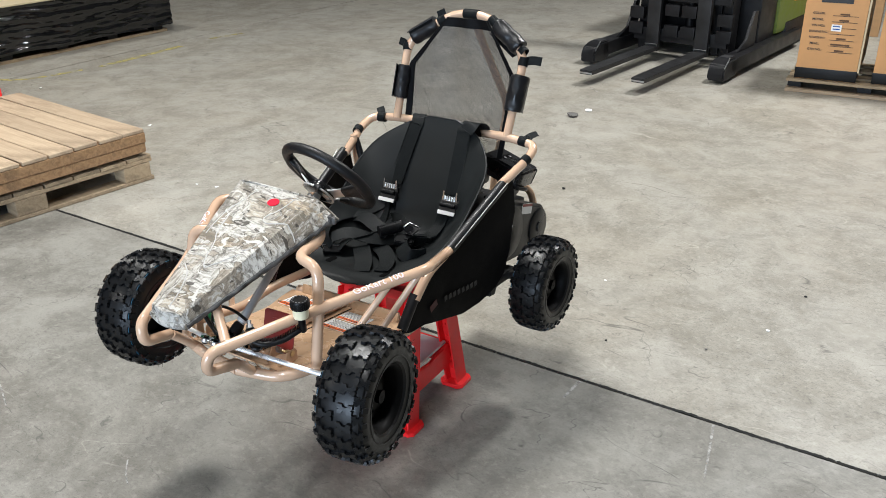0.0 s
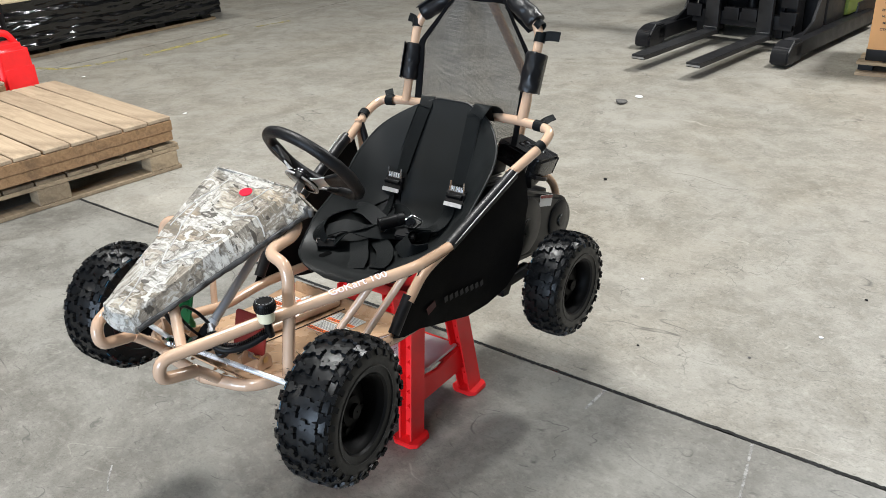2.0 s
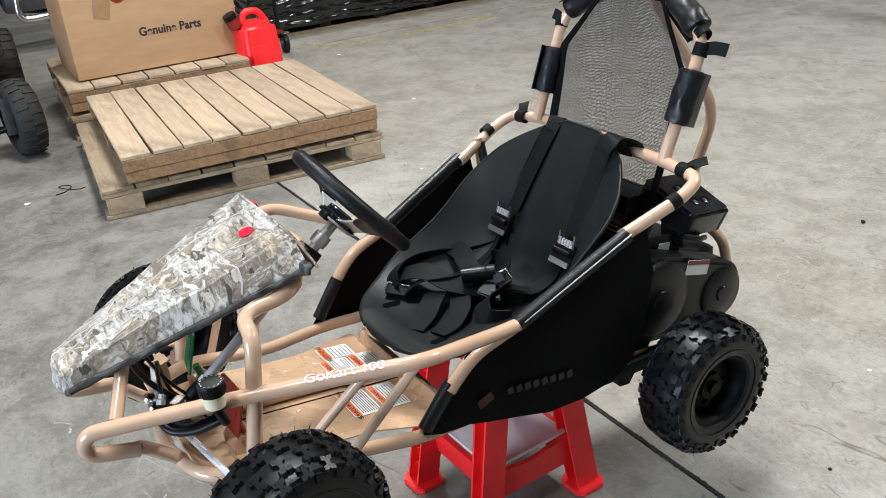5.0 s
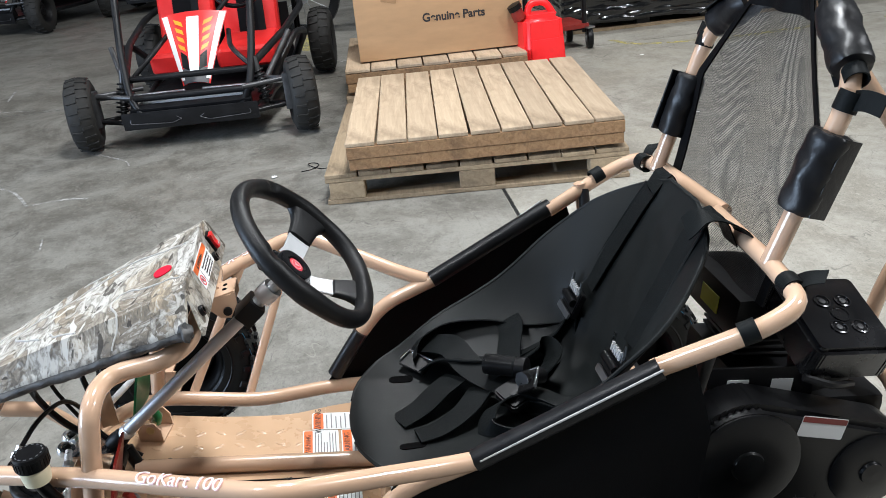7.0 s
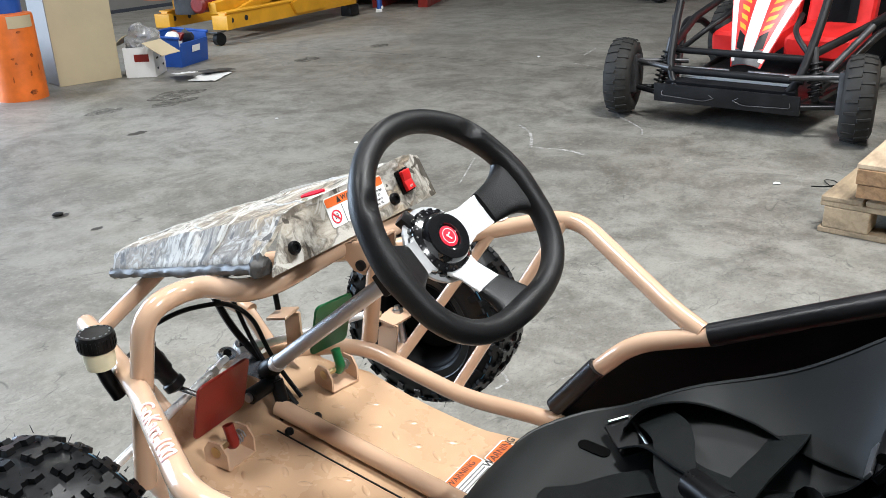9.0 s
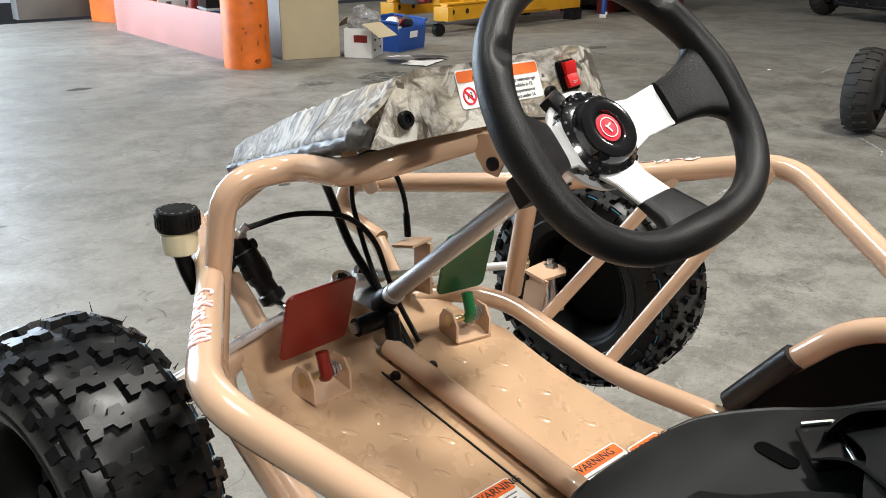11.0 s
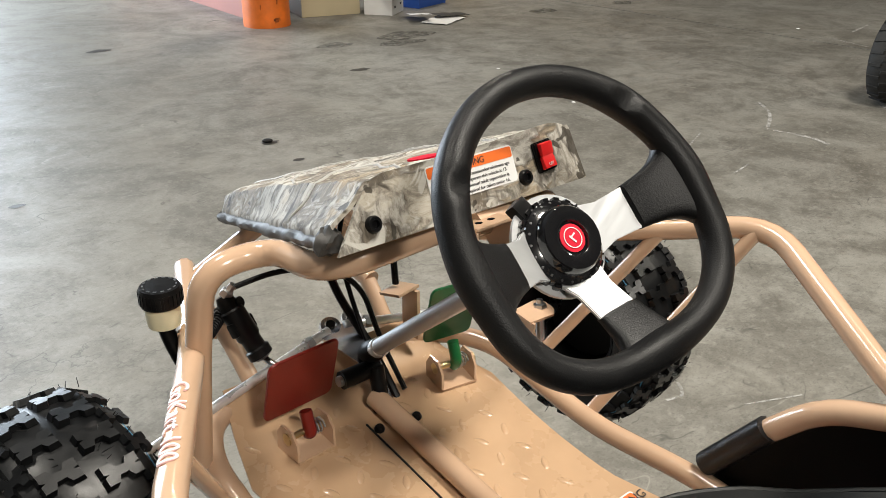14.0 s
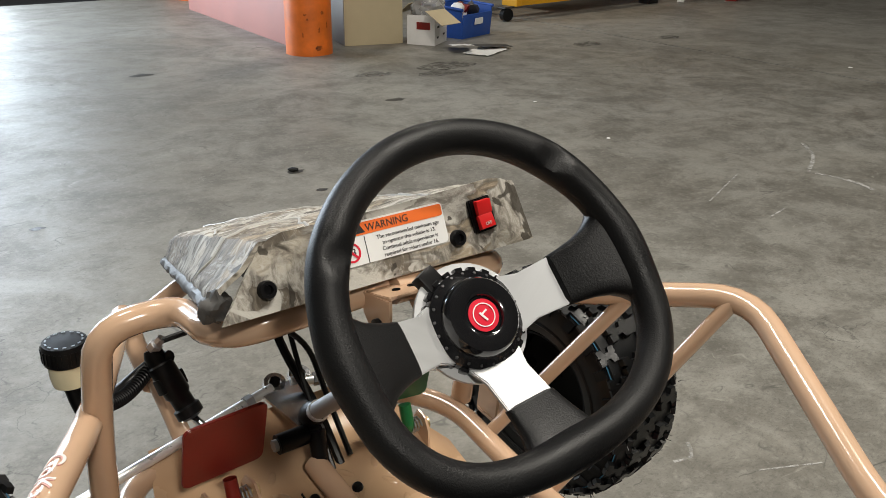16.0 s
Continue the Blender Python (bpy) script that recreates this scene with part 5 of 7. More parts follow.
# side panels
for s in (1, -1):
    out = [(0.604, 0.494), (0.640, 0.543), (0.706, 0.629), (0.740, 0.653), (0.815, 0.666), (1.061, 0.771), (1.099, 0.775), (1.124, 0.667), (1.112, 0.549), (1.080, 0.485), (1.034, 0.451), (0.960, 0.428), (0.885, 0.423), (0.790, 0.447), (0.700, 0.476), (0.640, 0.481)]
    b2 = bmesh.new()
    f = b2.faces.new([b2.verts.new((0, y, z)) for y, z in out])
    bmesh.ops.triangulate(b2, faces=[f])
    bmesh.ops.subdivide_edges(b2, edges=b2.edges[:], cuts=3, use_grid_fill=True)
    for v in b2.verts:
        y, z = v.co.y, v.co.z
        v.co.x = s * (0.249 + 0.150 * max(0, y - 0.8) + 0.012 * math.sin(9 * y) * math.sin(14 * z))
    r = bmesh.ops.extrude_face_region(b2, geom=b2.faces[:])
    bmesh.ops.translate(b2, vec=(s * -0.003, 0, 0), verts=[g for g in r["geom"] if isinstance(g, bmesh.types.BMVert)])
    bmesh.ops.recalc_face_normals(b2, faces=b2.faces)
    pn = part("side_panel", b2, FABRIC, kart, "black coated-fabric side panel")
    # maker's mark drawn as plain shapes
    for k in range(8):
        part("panel_mark", box((0.0012, 0.013, 0.015)), plain("faded_grey_print", (0.012, 0.012, 0.0125), 0.6) if k == 0 and s == 1 else bpy.data.materials["faded_grey_print"], pn).matrix_basis = pose(s * (0.262 + 0.010 * k * 0.28), 0.790 + k * 0.0185, 0.520 - k * 0.001, 8, 0, 0)
    part("panel_emblem", box((0.0012, 0.034, 0.020)), plain("faded_red_print", (0.045, 0.006, 0.006), 0.6) if s == 1 else bpy.data.materials["faded_red_print"], pn).matrix_basis = pose(s * 0.2575, 0.735, 0.520, 18, 0, 0)

# roll-hoop pads, straps and net
HOOP = [Vector(p) for p in ((0.202, 1.241, 0.850), (0.209, 1.336, 1.086), (0.059, 1.374, 1.179), (-0.059, 1.374, 1.179), (-0.213, 1.336, 1.086), (-0.204, 1.241, 0.850))]


def pad(a, b, r, flap):
    a, b = Vector(a), Vector(b)
    t = (b - a).normalized()
    n = (b - a).length
    bm = lathe([(0.015, 0.0), (r * 0.90, 0.001), (r * 0.97, 0.006)] + [(r * (0.97 + 0.03 * math.sin(math.pi * k / 14)), 0.006 + (n - 0.012) * k / 14) for k in range(1, 14)] + [(r * 0.97, n - 0.006), (r * 0.90, n - 0.001), (0.015, n)], aimed(a, t), 28)
    for v in bm.verts:
        v.co += Vector((noise.noise(v.co * 40), noise.noise(v.co * 40 + Vector((3, 1, 7))), 0)) * 0.0045 + Vector((noise.noise(v.co * 110), noise.noise(v.co * 110 + Vector((5, 2, 3))), noise.noise(v.co * 110 + Vector((1, 8, 4))))) * 0.0016
    p = part("roll_pad", bm, VINYL, kart, "black vinyl foam pad")
    out = aimed(a, t)
    part("pad_flap", box((0.0025, 0.030, (b - a).length * 0.98), (0, 0, 0), (0, 0, 0), 0.001), VINYL, p).matrix_basis = out @ pose(0, 0, (b - a).length / 2, 0, 0, flap) @ pose(r * 0.98, 0.010, 0)
    return p


def on(a, b, f):
    return HOOP[a].lerp(HOOP[b], f)


pad(on(0, 1, 0.31), on(0, 1, 0.74), 0.0275, 200)
pad(on(5, 4, 0.26), on(5, 4, 0.68), 0.0245, 20)
pad(on(1, 2, 0.13), on(1, 2, 0.76), 0.0265, 250)
pad(on(4, 3, 0.10), on(4, 3, 0.62), 0.0265, 100)


def band(c, t, r, h, tail=None):
    b = part("fastening_band", lathe([(r, -h / 2), (r + 0.002, -h / 2), (r + 0.002, h / 2), (r, h / 2)], aimed(c, t), 18, closed=True), WEB, kart, "black hook-and-loop strap")
    if tail:
        c, d = Vector(c), Vector(tail)
        ribbon("band_tail", spline([c, c + d * 0.5 + Vector((0, 0, 0.004)), c + d], 10), h, t, b, WEB)


band(on(0, 1, 0.90), HOOP[1] - HOOP[0], 0.0135, 0.026, (0.055, 0.012, 0.004))
band(on(5, 4, 0.92), HOOP[4] - HOOP[5], 0.0135, 0.024, (-0.035, 0.004, 0.014))
band(on(1, 2, 0.06), HOOP[2] - HOOP[1], 0.0135, 0.02)
band(on(4, 3, 0.74), HOOP[3] - HOOP[4], 0.0135, 0.028, (-0.01, 0.0, 0.030))
band(on(1, 2, 0.84), HOOP[2] - HOOP[1], 0.0135, 0.028)
band((0.000, 1.374, 1.179), (1, 0, 0), 0.0135, 0.05)
for s in (1, -1):
    band((s * 0.306, 1.163, 0.816), (s * 0.02, 0.10, 0.04), 0.0135, 0.022)
    band((s * 0.261, 1.239, 0.846), (s * -0.1, 0.01, 0.005), 0.0135, 0.026, (s * 0.03, 0.03, 0.022))
ribbon("head_strap", spline([(0.106, 1.260, 0.837), (0.122, 1.233, 0.874), (0.119, 1.188, 0.895), (0.106, 1.163, 0.874)], 16), 0.044, (1, 0.2, 0), kart, WEB, "black webbing over the seat top")


def net_point(u, v):
    wide = 0.184 + 0.015 * v - max(0, v - 0.62) / 0.38 * 0.126
    a = 2 * u - 1
    y, z = 1.246 + 0.098 * v + 0.030 * max(0, v - 0.62), 0.774 + 0.394 * v
    sag = 0.016 * (1 - a * a) * math.sin(math.pi * v) + 0.004 * math.sin(7 * a + 5 * v)
    return Vector((a * wide, y + sag, z))


me_bm = bmesh.new()
uvl = me_bm.loops.layers.uv.new("UVMap")
NU, NV = 24, 30
vs = [[me_bm.verts.new(net_point(i / NU, j / NV)) for j in range(NV + 1)] for i in range(NU + 1)]
for i in range(NU):
    for j in range(NV):
        f = me_bm.faces.new((vs[i][j], vs[i + 1][j], vs[i + 1][j + 1], vs[i][j + 1]))
        for lp in f.loops:
            lp[uvl].uv = (lp.vert.co.x * 2.6, lp.vert.co.z * 2.6)
part("back_net", me_bm, NET, kart, "black open-weave net in the roll hoop")
for u0, u1 in ((0.0, 0.055), (1.0, 0.955)):
    part("net_border", sheet(lambda u, v, a=u0, b=u1: net_point(a + (b - a) * u, v) + Vector((0, -0.003, 0)), 3, 30, 0.003), FABRIC, kart, "black fabric border of the net")
part("net_border", sheet(lambda u, v: net_point(0.05 + 0.9 * u, 0.93 + 0.07 * v) + Vector((0, -0.003, 0)), 14, 4, 0.003), FABRIC, kart, "black fabric border of the net")

# engine
eng = part("engine_block", box((0.25, 0.22, 0.20), (0.032, 1.352, 0.486), (-8.4, 0, 0), 0.018), BLACKSTEEL, kart, "black engine block")
for k in range(7):
    part("cooling_fin", box((0.12, 0.11, 0.005), (-0.02, 1.33 + 0.002 * k, 0.575 + k * 0.012), (-8.4, 0, 0), 0.001), GREYSTEEL, eng)
AIR = basis((0.150, 1.378, 0.723), (0.116, 0.0, -0.040), (0.03, 1, -0.20))
air = part("air_box", plate(rounded(0.152, 0.136, 0.016), 0.064, AIR @ pose(0, 0, -0.060), bevel=0.007), GLOSSBLACK, eng, "black air-filter box with round vents")
part("air_box_neck", box((0.060, 0.050, 0.060), (0.150, 1.372, 0.655), (-8, 0, 8), 0.010), BLACK, air)
ring = part("air_vent_ring", lathe([(0.0150, 0), (0.0150, 0.0022), (0.0125, 0.0024), (0.0115, 0.0008), (0.0, 0.0012)], AIR @ pose(0.004, 0.004, 0.0035), 24), GLOSSBLACK, air)
for gx in (-0.022, 0.030):
    for gy in (-0.016, 0.018):
        vent = part("air_vent", lathe([(0.0125, 0), (0.0130, 0.0022), (0.0105, 0.003), (0.0095, 0.0006), (0.0, 0.0006)], AIR @ pose(gx, gy + 0.004, 0.0036), 20), GLOSSBLACK, air)
        part("vent_core", lathe([(0.0050, 0), (0.0050, 0.0014), (0.0, 0.0020)], AIR @ pose(gx, gy + 0.004, 0.0040), 14), GREYSTEEL, vent)
part("fuel_tank", box((0.20, 0.11, 0.075), (-0.021, 1.314, 0.683), (-8.4, 0, 0), 0.02), BLACK, eng, "black fuel tank")
part("tank_sticker", box((0.060, 0.0016, 0.030), (-0.010, 1.2580, 0.690), (-8.4, 0, 0)), plain("yellow_green_sticker", (0.42, 0.50, 0.03), 0.5, vary=0.08), eng, "yellow-green sticker")
part("tank_cap", lathe([(0.024, 0), (0.026, 0.004), (0.026, 0.016), (0.022, 0.020), (0.0, 0.020)], pose(0.03, 1.31, 0.692, -8.4), 20), BLACK, eng)
part("engine_side_plate", box((0.004, 0.17, 0.060), (0.160, 1.263, 0.628), (-8, 0, 0)), BLACKSTEEL, eng)
for y in (1.215, 1.285):
    part("engine_label", box((0.001, 0.034, 0.024), (0.1630, y + 0.010, 0.632 - 0.14 * (y - 1.215)), (-8, 0, 0)), PAPER, eng, "small white pictogram label")
part("throttle_linkage", tube([(0.213, 1.299, 0.667), (0.223, 1.339, 0.651), (0.202, 1.381, 0.635)], 0.006, 0.02, 8), BLACKSTEEL, eng)
part("carburettor", box((0.06, 0.07, 0.06), (0.149, 1.360, 0.645), (0, 0, 10), 0.01), BLACKSTEEL, eng)
# drive cover: two round housings in one shell
c1, c2, r1, r2 = Vector((1.205, 0.556)), Vector((1.398, 0.505)), 0.094, 0.074
out = []
base = math.atan2(c2.y - c1.y, c2.x - c1.x)
for k in range(25):
    a = base + radians(90 + 180 * k / 24)
    out.append((c1.x + r1 * math.cos(a), c1.y + r1 * math.sin(a)))
for k in range(25):
    a = base + radians(-90 + 180 * k / 24)
    out.append((c2.x + r2 * math.cos(a), c2.y + r2 * math.sin(a)))
YZ = Matrix(((0, 0, 1, 0), (1, 0, 0, 0), (0, 1, 0, 0), (0, 0, 0, 1)))
cov = part("drive_cover", plate(out, 0.075, Matrix.Translation((0.165, 0, 0)) @ YZ, bevel=0.010), COVER, kart, "black plastic drive cover")
for c, r in ((c1, r1 * 0.88), (c2, r2 * 0.84)):
    part("cover_disc", lathe([(r, 0), (r * 1.0, 0.004), (r * 0.94, 0.007), (r * 0.30, 0.008), (r * 0.28, 0.013), (0.0, 0.014)], aimed((0.239, c.x, c.y), (1, 0, 0)), 36), COVER, cov)
part("cover_guard", plate([(1.130, 0.575), (1.150, 0.500), (1.120, 0.440), (1.110, 0.365), (1.140, 0.360), (1.180, 0.420), (1.225, 0.475), (1.24, 0.53)], 0.03, Matrix.Translation((0.195, 0, 0)) @ YZ, bevel=0.003), BLACK, cov)
cl = part("cover_label", plate(rounded(0.072, 0.034, 0.002), 0.0008, basis((0.2405, 1.318, 0.596), (0, 1, -0.30), (0, 0.3, 1))), PAPER, cov, "white label with red band")
part("label_band", plate(rounded(0.070, 0.009, 0.001), 0.0006, basis((0.2405, 1.318, 0.596), (0, 1, -0.30), (0, 0.3, 1)) @ pose(0, 0.0115, 0.0007)), REDPAINT, cl)
part("rear_axle", rod((-0.340, 1.225, 0.395), (0.340, 1.225, 0.395), 0.0125, 14), GREYSTEEL, kart)
part("rear_frame_plate", box((0.30, 0.28, 0.012), (0.021, 1.320, 0.395), (-8.4, 0, 0)), BLACKSTEEL, kart)
part("swing_arm", box((0.030, 0.22, 0.030), (0.229, 1.127, 0.417), (-4, 0, 0), 0.004), BLACKSTEEL, kart)

# wheels
RT, WT = 0.150, 0.108


def mesh_of(name, bm, material):
    me = bpy.data.meshes.new(name)
    finish(bm)
    bm.to_mesh(me)
    bm.free()
    me.materials.append(material)
    return me


def make_tyre(R, W, material):
    prof = []
    for a, rr in ((-0.36, 0.50), (-0.46, 0.56), (-0.50, 0.70), (-0.49, 0.82), (-0.43, 0.915), (-0.33, 0.950), (-0.12, 0.966), (0.12, 0.966), (0.33, 0.950), (0.43, 0.915), (0.49, 0.82), (0.50, 0.70), (0.46, 0.56), (0.36, 0.50)):
        prof.append((R * rr, W * a))
    bm = lathe(prof, None, 56, closed=True)
    for s in (1, -1):
        lathe([(R * 0.64, s * W * 0.492), (R * 0.65, s * W * 0.505), (R * 0.66, s * W * 0.505), (R * 0.67, s * W * 0.495)], None, 56, bm, True)
    return mesh_of("tyre", bm, material)


BONE = [(-1.0, -1.0), (-0.42, -1.0), (-0.25, -0.42), (0.25, -0.42), (0.42, -1.0), (1.0, -1.0), (1.0, -0.15), (0.72, 0.0), (1.0, 0.15), (1.0, 1.0), (0.42, 1.0), (0.25, 0.42), (-0.25, 0.42), (-0.42, 1.0), (-1.0, 1.0), (-1.0, 0.15), (-0.72, 0.0), (-1.0, -0.15)]


def make_lug(lx, ly, lz, outline, material):
    bm = plate([(x * lx, y * ly) for x, y in outline], lz)
    for v in bm.verts:
        if v.co.z > lz / 2:
            v.co.x *= 0.90
            v.co.y *= 0.90
    return mesh_of("tread_lug", bm, material)


LUG = make_lug(0.0168, 0.0108, 0.0066, BONE, RUBBER)
EDGE_LUG = make_lug(0.0115, 0.0104, 0.0056, BONE, RUBBER)
SIDE_LUG = make_lug(0.0075, 0.0060, 0.0036, [(-1, -1), (1, -1), (1, 1), (-1, 1)], RUBBER)
LUG_ROWS = [(-0.185, 0.960, 4, 0.0, LUG), (0.185, 0.960, -4, 0.5, LUG), (-0.405, 0.918, 34, 0.5, EDGE_LUG), (0.405, 0.918, -34, 0.0, EDGE_LUG), (-0.478, 0.835, 66, 0.0, SIDE_LUG), (0.478, 0.835, -66, 0.5, SIDE_LUG)]
STAND = Matrix(((0, 0, 1, 0), (0, 1, 0, 0), (-1, 0, 0, 0), (0, 0, 0, 1)))


def add_lugs(tyre, R, W, rows, count, name="tread_lug"):
    for h, rr, tilt, off, me in rows:
        for k in range(count):
            o = new(name, me)
            o.parent = tyre
            o.matrix_basis = Matrix.Rotation(2 * math.pi * (k + off) / count, 4, "Z") @ Matrix.Translation((R * rr, 0, W * h)) @ Matrix.Rotation(radians(tilt), 4, "Y") @ STAND


def make_rim(R, W, material):
    bm = lathe([(R * 0.53, -W * 0.42), (R * 0.50, -W * 0.40), (R * 0.46, -W * 0.30), (R * 0.44, W * 0.05), (R * 0.36, W * 0.12), (R * 0.20, W * 0.10), (R * 0.20, W * 0.20), (R * 0.10, W * 0.22), (R * 0.10, W * 0.30), (0.002, W * 0.30), (0.002, W * 0.0), (R * 0.30, W * 0.02), (R * 0.42, -W * 0.02), (R * 0.46, W * 0.30), (R * 0.50, W * 0.40), (R * 0.53, W * 0.42), (R * 0.51, 0)], None, 40, closed=True)
    for k in range(4):
        a = radians(45 + 90 * k)
        lathe([(R * 0.045, W * 0.10), (R * 0.045, W * 0.17)], pose(R * 0.28 * math.cos(a), R * 0.28 * math.sin(a), 0), 6, bm)
    return mesh_of("rim", bm, material)


TYRE, RIM = make_tyre(RT, WT, RUBBER), make_rim(RT, WT, plain("matt_black_rim", (0.0028, 0.0028, 0.0031), 0.5, vary=0.2, bump=0.05, spec=0.12))
hair = bmesh.new()
rh = random.Random(9)
for k in range(120):
    a, h = rh.random() * 6.283, rh.choice((-0.46, -0.40, 0.40, 0.46, 0.15, -0.15)) * WT
    r0 = RT * (0.985 if abs(h) < 0.03 else 0.955)
    d = Vector((math.cos(a + rh.uniform(-0.5, 0.5)), math.sin(a + rh.uniform(-0.5, 0.5)), rh.uniform(-0.8, 0.8) + (0.7 if h > 0 else -0.7))).normalized()
    p = Vector((r0 * math.cos(a), r0 * math.sin(a), h))
    sweep(hair, [p, p + d * rh.uniform(0.004, 0.010)], [0.0006, 0.0003], 3)
HAIR = mesh_of("moulding_hairs", hair, RUBBER)
STRIPE = mesh_of("chalk_stripe", lathe([(RT * 0.900, -WT * 0.456), (RT * 0.906, -WT * 0.450), (RT * 0.904, -WT * 0.446), (RT * 0.896, -WT * 0.450)], None, 40, closed=True), plain("blue_paint_mark", (0.03, 0.15, 0.26), 0.7))
for nm, at, steer in (("front_wheel", (0.356, 0.303, 0.524), 9), ("front_wheel", (-0.378, 0.320, 0.534), 5), ("rear_wheel", (0.354, 1.227, 0.398), 0), ("rear_wheel", (-0.350, 1.238, 0.404), 0)):
    s = 1 if at[0] > 0 else -1
    ty = new(nm, TYRE)
    ty["label"] = "black knobbly tyre on a black steel rim"
    ty.parent = kart
    ty.matrix_basis = pose(*at, 0, 0, steer) @ pose(0, 0, 0, 0, 90 * s, 0) @ pose(0, 0, 0, 0, 0, rng.uniform(0, 90)) @ Matrix.Diagonal((1.03, 1.03, 1.12, 1) if nm == "front_wheel" else (1, 1, 1, 1))
    add_lugs(ty, RT, WT, LUG_ROWS, 23)
    for me in (RIM, HAIR, STRIPE):
        o = new(me.name, me)
        o.parent = ty
        if me is HAIR:
            o["kind"] = "stuff"


# ---- red stool under the kart ----
stool = thing("step_stool", "bright red plastic step stool with white tread, standing under the kart", "stool", (-0.001, -0.029, 0), 1.4, size=1.037)
FY, RY = 0.812, 1.105
for s in (1, -1):
    for y, yt in ((FY, 0.872), (RY, 1.045)):
        foot, topp = Vector((s * 0.125 - 0.01, y, 0.012)), Vector((s * 0.105 - 0.01, yt, 0.40))
        sec = [(-0.030, -0.020), (0.030, -0.020), (0.030, -0.014), (0.006, -0.014), (0.006, 0.018), (0.030, 0.018), (0.030, 0.023), (-0.030, 0.023), (-0.030, 0.018), (-0.006, 0.018), (-0.006, -0.014), (-0.030, -0.014)]
        lg = part("leg", sweep(bmesh.new(), [foot, topp], 1, section=sec, up=(s, 0, 0)), REDPLASTIC, stool, smooth=False)
        part("foot_pad", plate([(-0.042, -0.028), (-0.026, -0.042), (0.026, -0.042), (0.042, -0.028), (0.042, 0.028), (0.026, 0.042), (-0.026, 0.042), (-0.042, 0.028)], 0.014, Matrix.Translation((foot.x, foot.y, 0.0)), bevel=0.002), REDPLASTIC, lg)
        for k in range(7):
            f = 0.12 + 0.11 * k
            p = foot.lerp(topp, f)
            part("leg_rib", box((0.028, 0.034, 0.003)), REDPLASTIC, lg).matrix_basis = pose(p.x + s * 0.010, p.y, p.z, 0, 30 * s, 0)
for s in (1, -1):
    side = part("step_side", plate([(FY + 0.02, 0.085), (RY - 0.02, 0.085), (RY - 0.045, 0.165), (0.955, 0.150), (FY + 0.045, 0.165)], 0.012, Matrix.Translation((s * 0.118 - 0.016, 0, 0)) @ YZ, bevel=0.002), REDPLASTIC, stool)
part("step_front", box((0.24, 0.014, 0.075), (-0.01, FY + 0.035, 0.128), (9, 0, 0), 0.003), REDPLASTIC, stool)
part("step_back", box((0.24, 0.014, 0.075), (-0.01, RY - 0.035, 0.128), (-9, 0, 0), 0.003), REDPLASTIC, stool)
part("white_tread", box((0.225, 0.215, 0.010), (-0.01, 0.958, 0.166), (0, 0, 0), 0.004), WHITE, stool, "white tread of the lower step")
part("stool_top", box((0.26, 0.21, 0.030), (-0.01, 0.958, 0.412), (-6, 0, 0), 0.006), REDPLASTIC, stool)
part("stool_handle", tube([(0.115, 1.02, 0.39), (0.13, 1.125, 0.375), (0.12, 1.115, 0.31), (0.11, 1.07, 0.28)], 0.008, 0.03, 10), REDPLASTIC, stool)


# ---- pallets ----
def board(name, size, at, material, parent, turn=(0, 0, 0), mesh_cache={}):
    key = (tuple(round(v, 4) for v in size), material.name)
    if key not in mesh_cache:
        bm = box(size, (0, 0, 0), (0, 0, 0), 0.003, seg=1)
        me = bpy.data.meshes.new(name)
        finish(bm, False)
        bm.to_mesh(me)
        bm.free()
        me.materials.append(material)
        mesh_cache[key] = me
    o = new(name, mesh_cache[key])
    o.parent = parent
    o.matrix_basis = pose(*at, *turn)
    return o


def deck_pallet(at, rz, length, depth, boards, material, side, label, low=False, size=1.0):
    """Boards run along local x (away from the front edge); the front edge runs along local y."""
    p = thing("pallet", label, "pallet", at, rz, size=size)
    r = random.Random(int(length * 1000) + boards)
    gap = 0.007
    w = (length - gap * (boards - 1)) / boards
    top = 0.135
    for k in range(boards):
        board("deck_board", (depth + r.choice((0, 0.004)), w, 0.018), (-depth / 2 + r.uniform(-0.004, 0.004), -length / 2 + w / 2 + k * (w + gap), top - 0.009 + r.uniform(-0.001, 0.0015)), material, p, (r.uniform(-0.4, 0.4), 0, r.uniform(-0.25, 0.25)))
    for k, x in enumerate((-0.018, -depth / 2, -depth + 0.018)):
        if low:
            board("bearer_board", (0.095, length, 0.02), (x if k == 1 else (x - 0.03 if k == 0 else x + 0.03), 0, top - 0.028), side, p)
            for y in (-length / 2 + 0.09, 0, length / 2 - 0.09):
                board("block", (0.095, 0.15, 0.075), (x if k == 1 else (x - 0.03 if k == 0 else x + 0.03), y, 0.0585), side, p)
            board("runner", (0.095, length, 0.02), (x if k == 1 else (x - 0.03 if k == 0 else x + 0.03), 0, 0.0105), side, p)
        else:
            board("stringer", (0.036, length, 0.052), (x, 0, top - 0.045), side, p)
            board("stringer_low", (0.036, length - 0.01, 0.046), (x - 0.002, 0, top - 0.095), side, p)
    return p


deck_pallet((-2.472, 1.275, 0.000), -7.1, 1.285, 1.20, 9, GREYWOOD, GREYWOOD, "weathered timber block pallet lying on the concrete", True, size=1.079)
deck_pallet((-2.444, 1.322, 0.148), -5.6, 1.155, 1.215, 9, PALE, BROWN, "pale timber pallet stacked on another pallet", size=1.079)


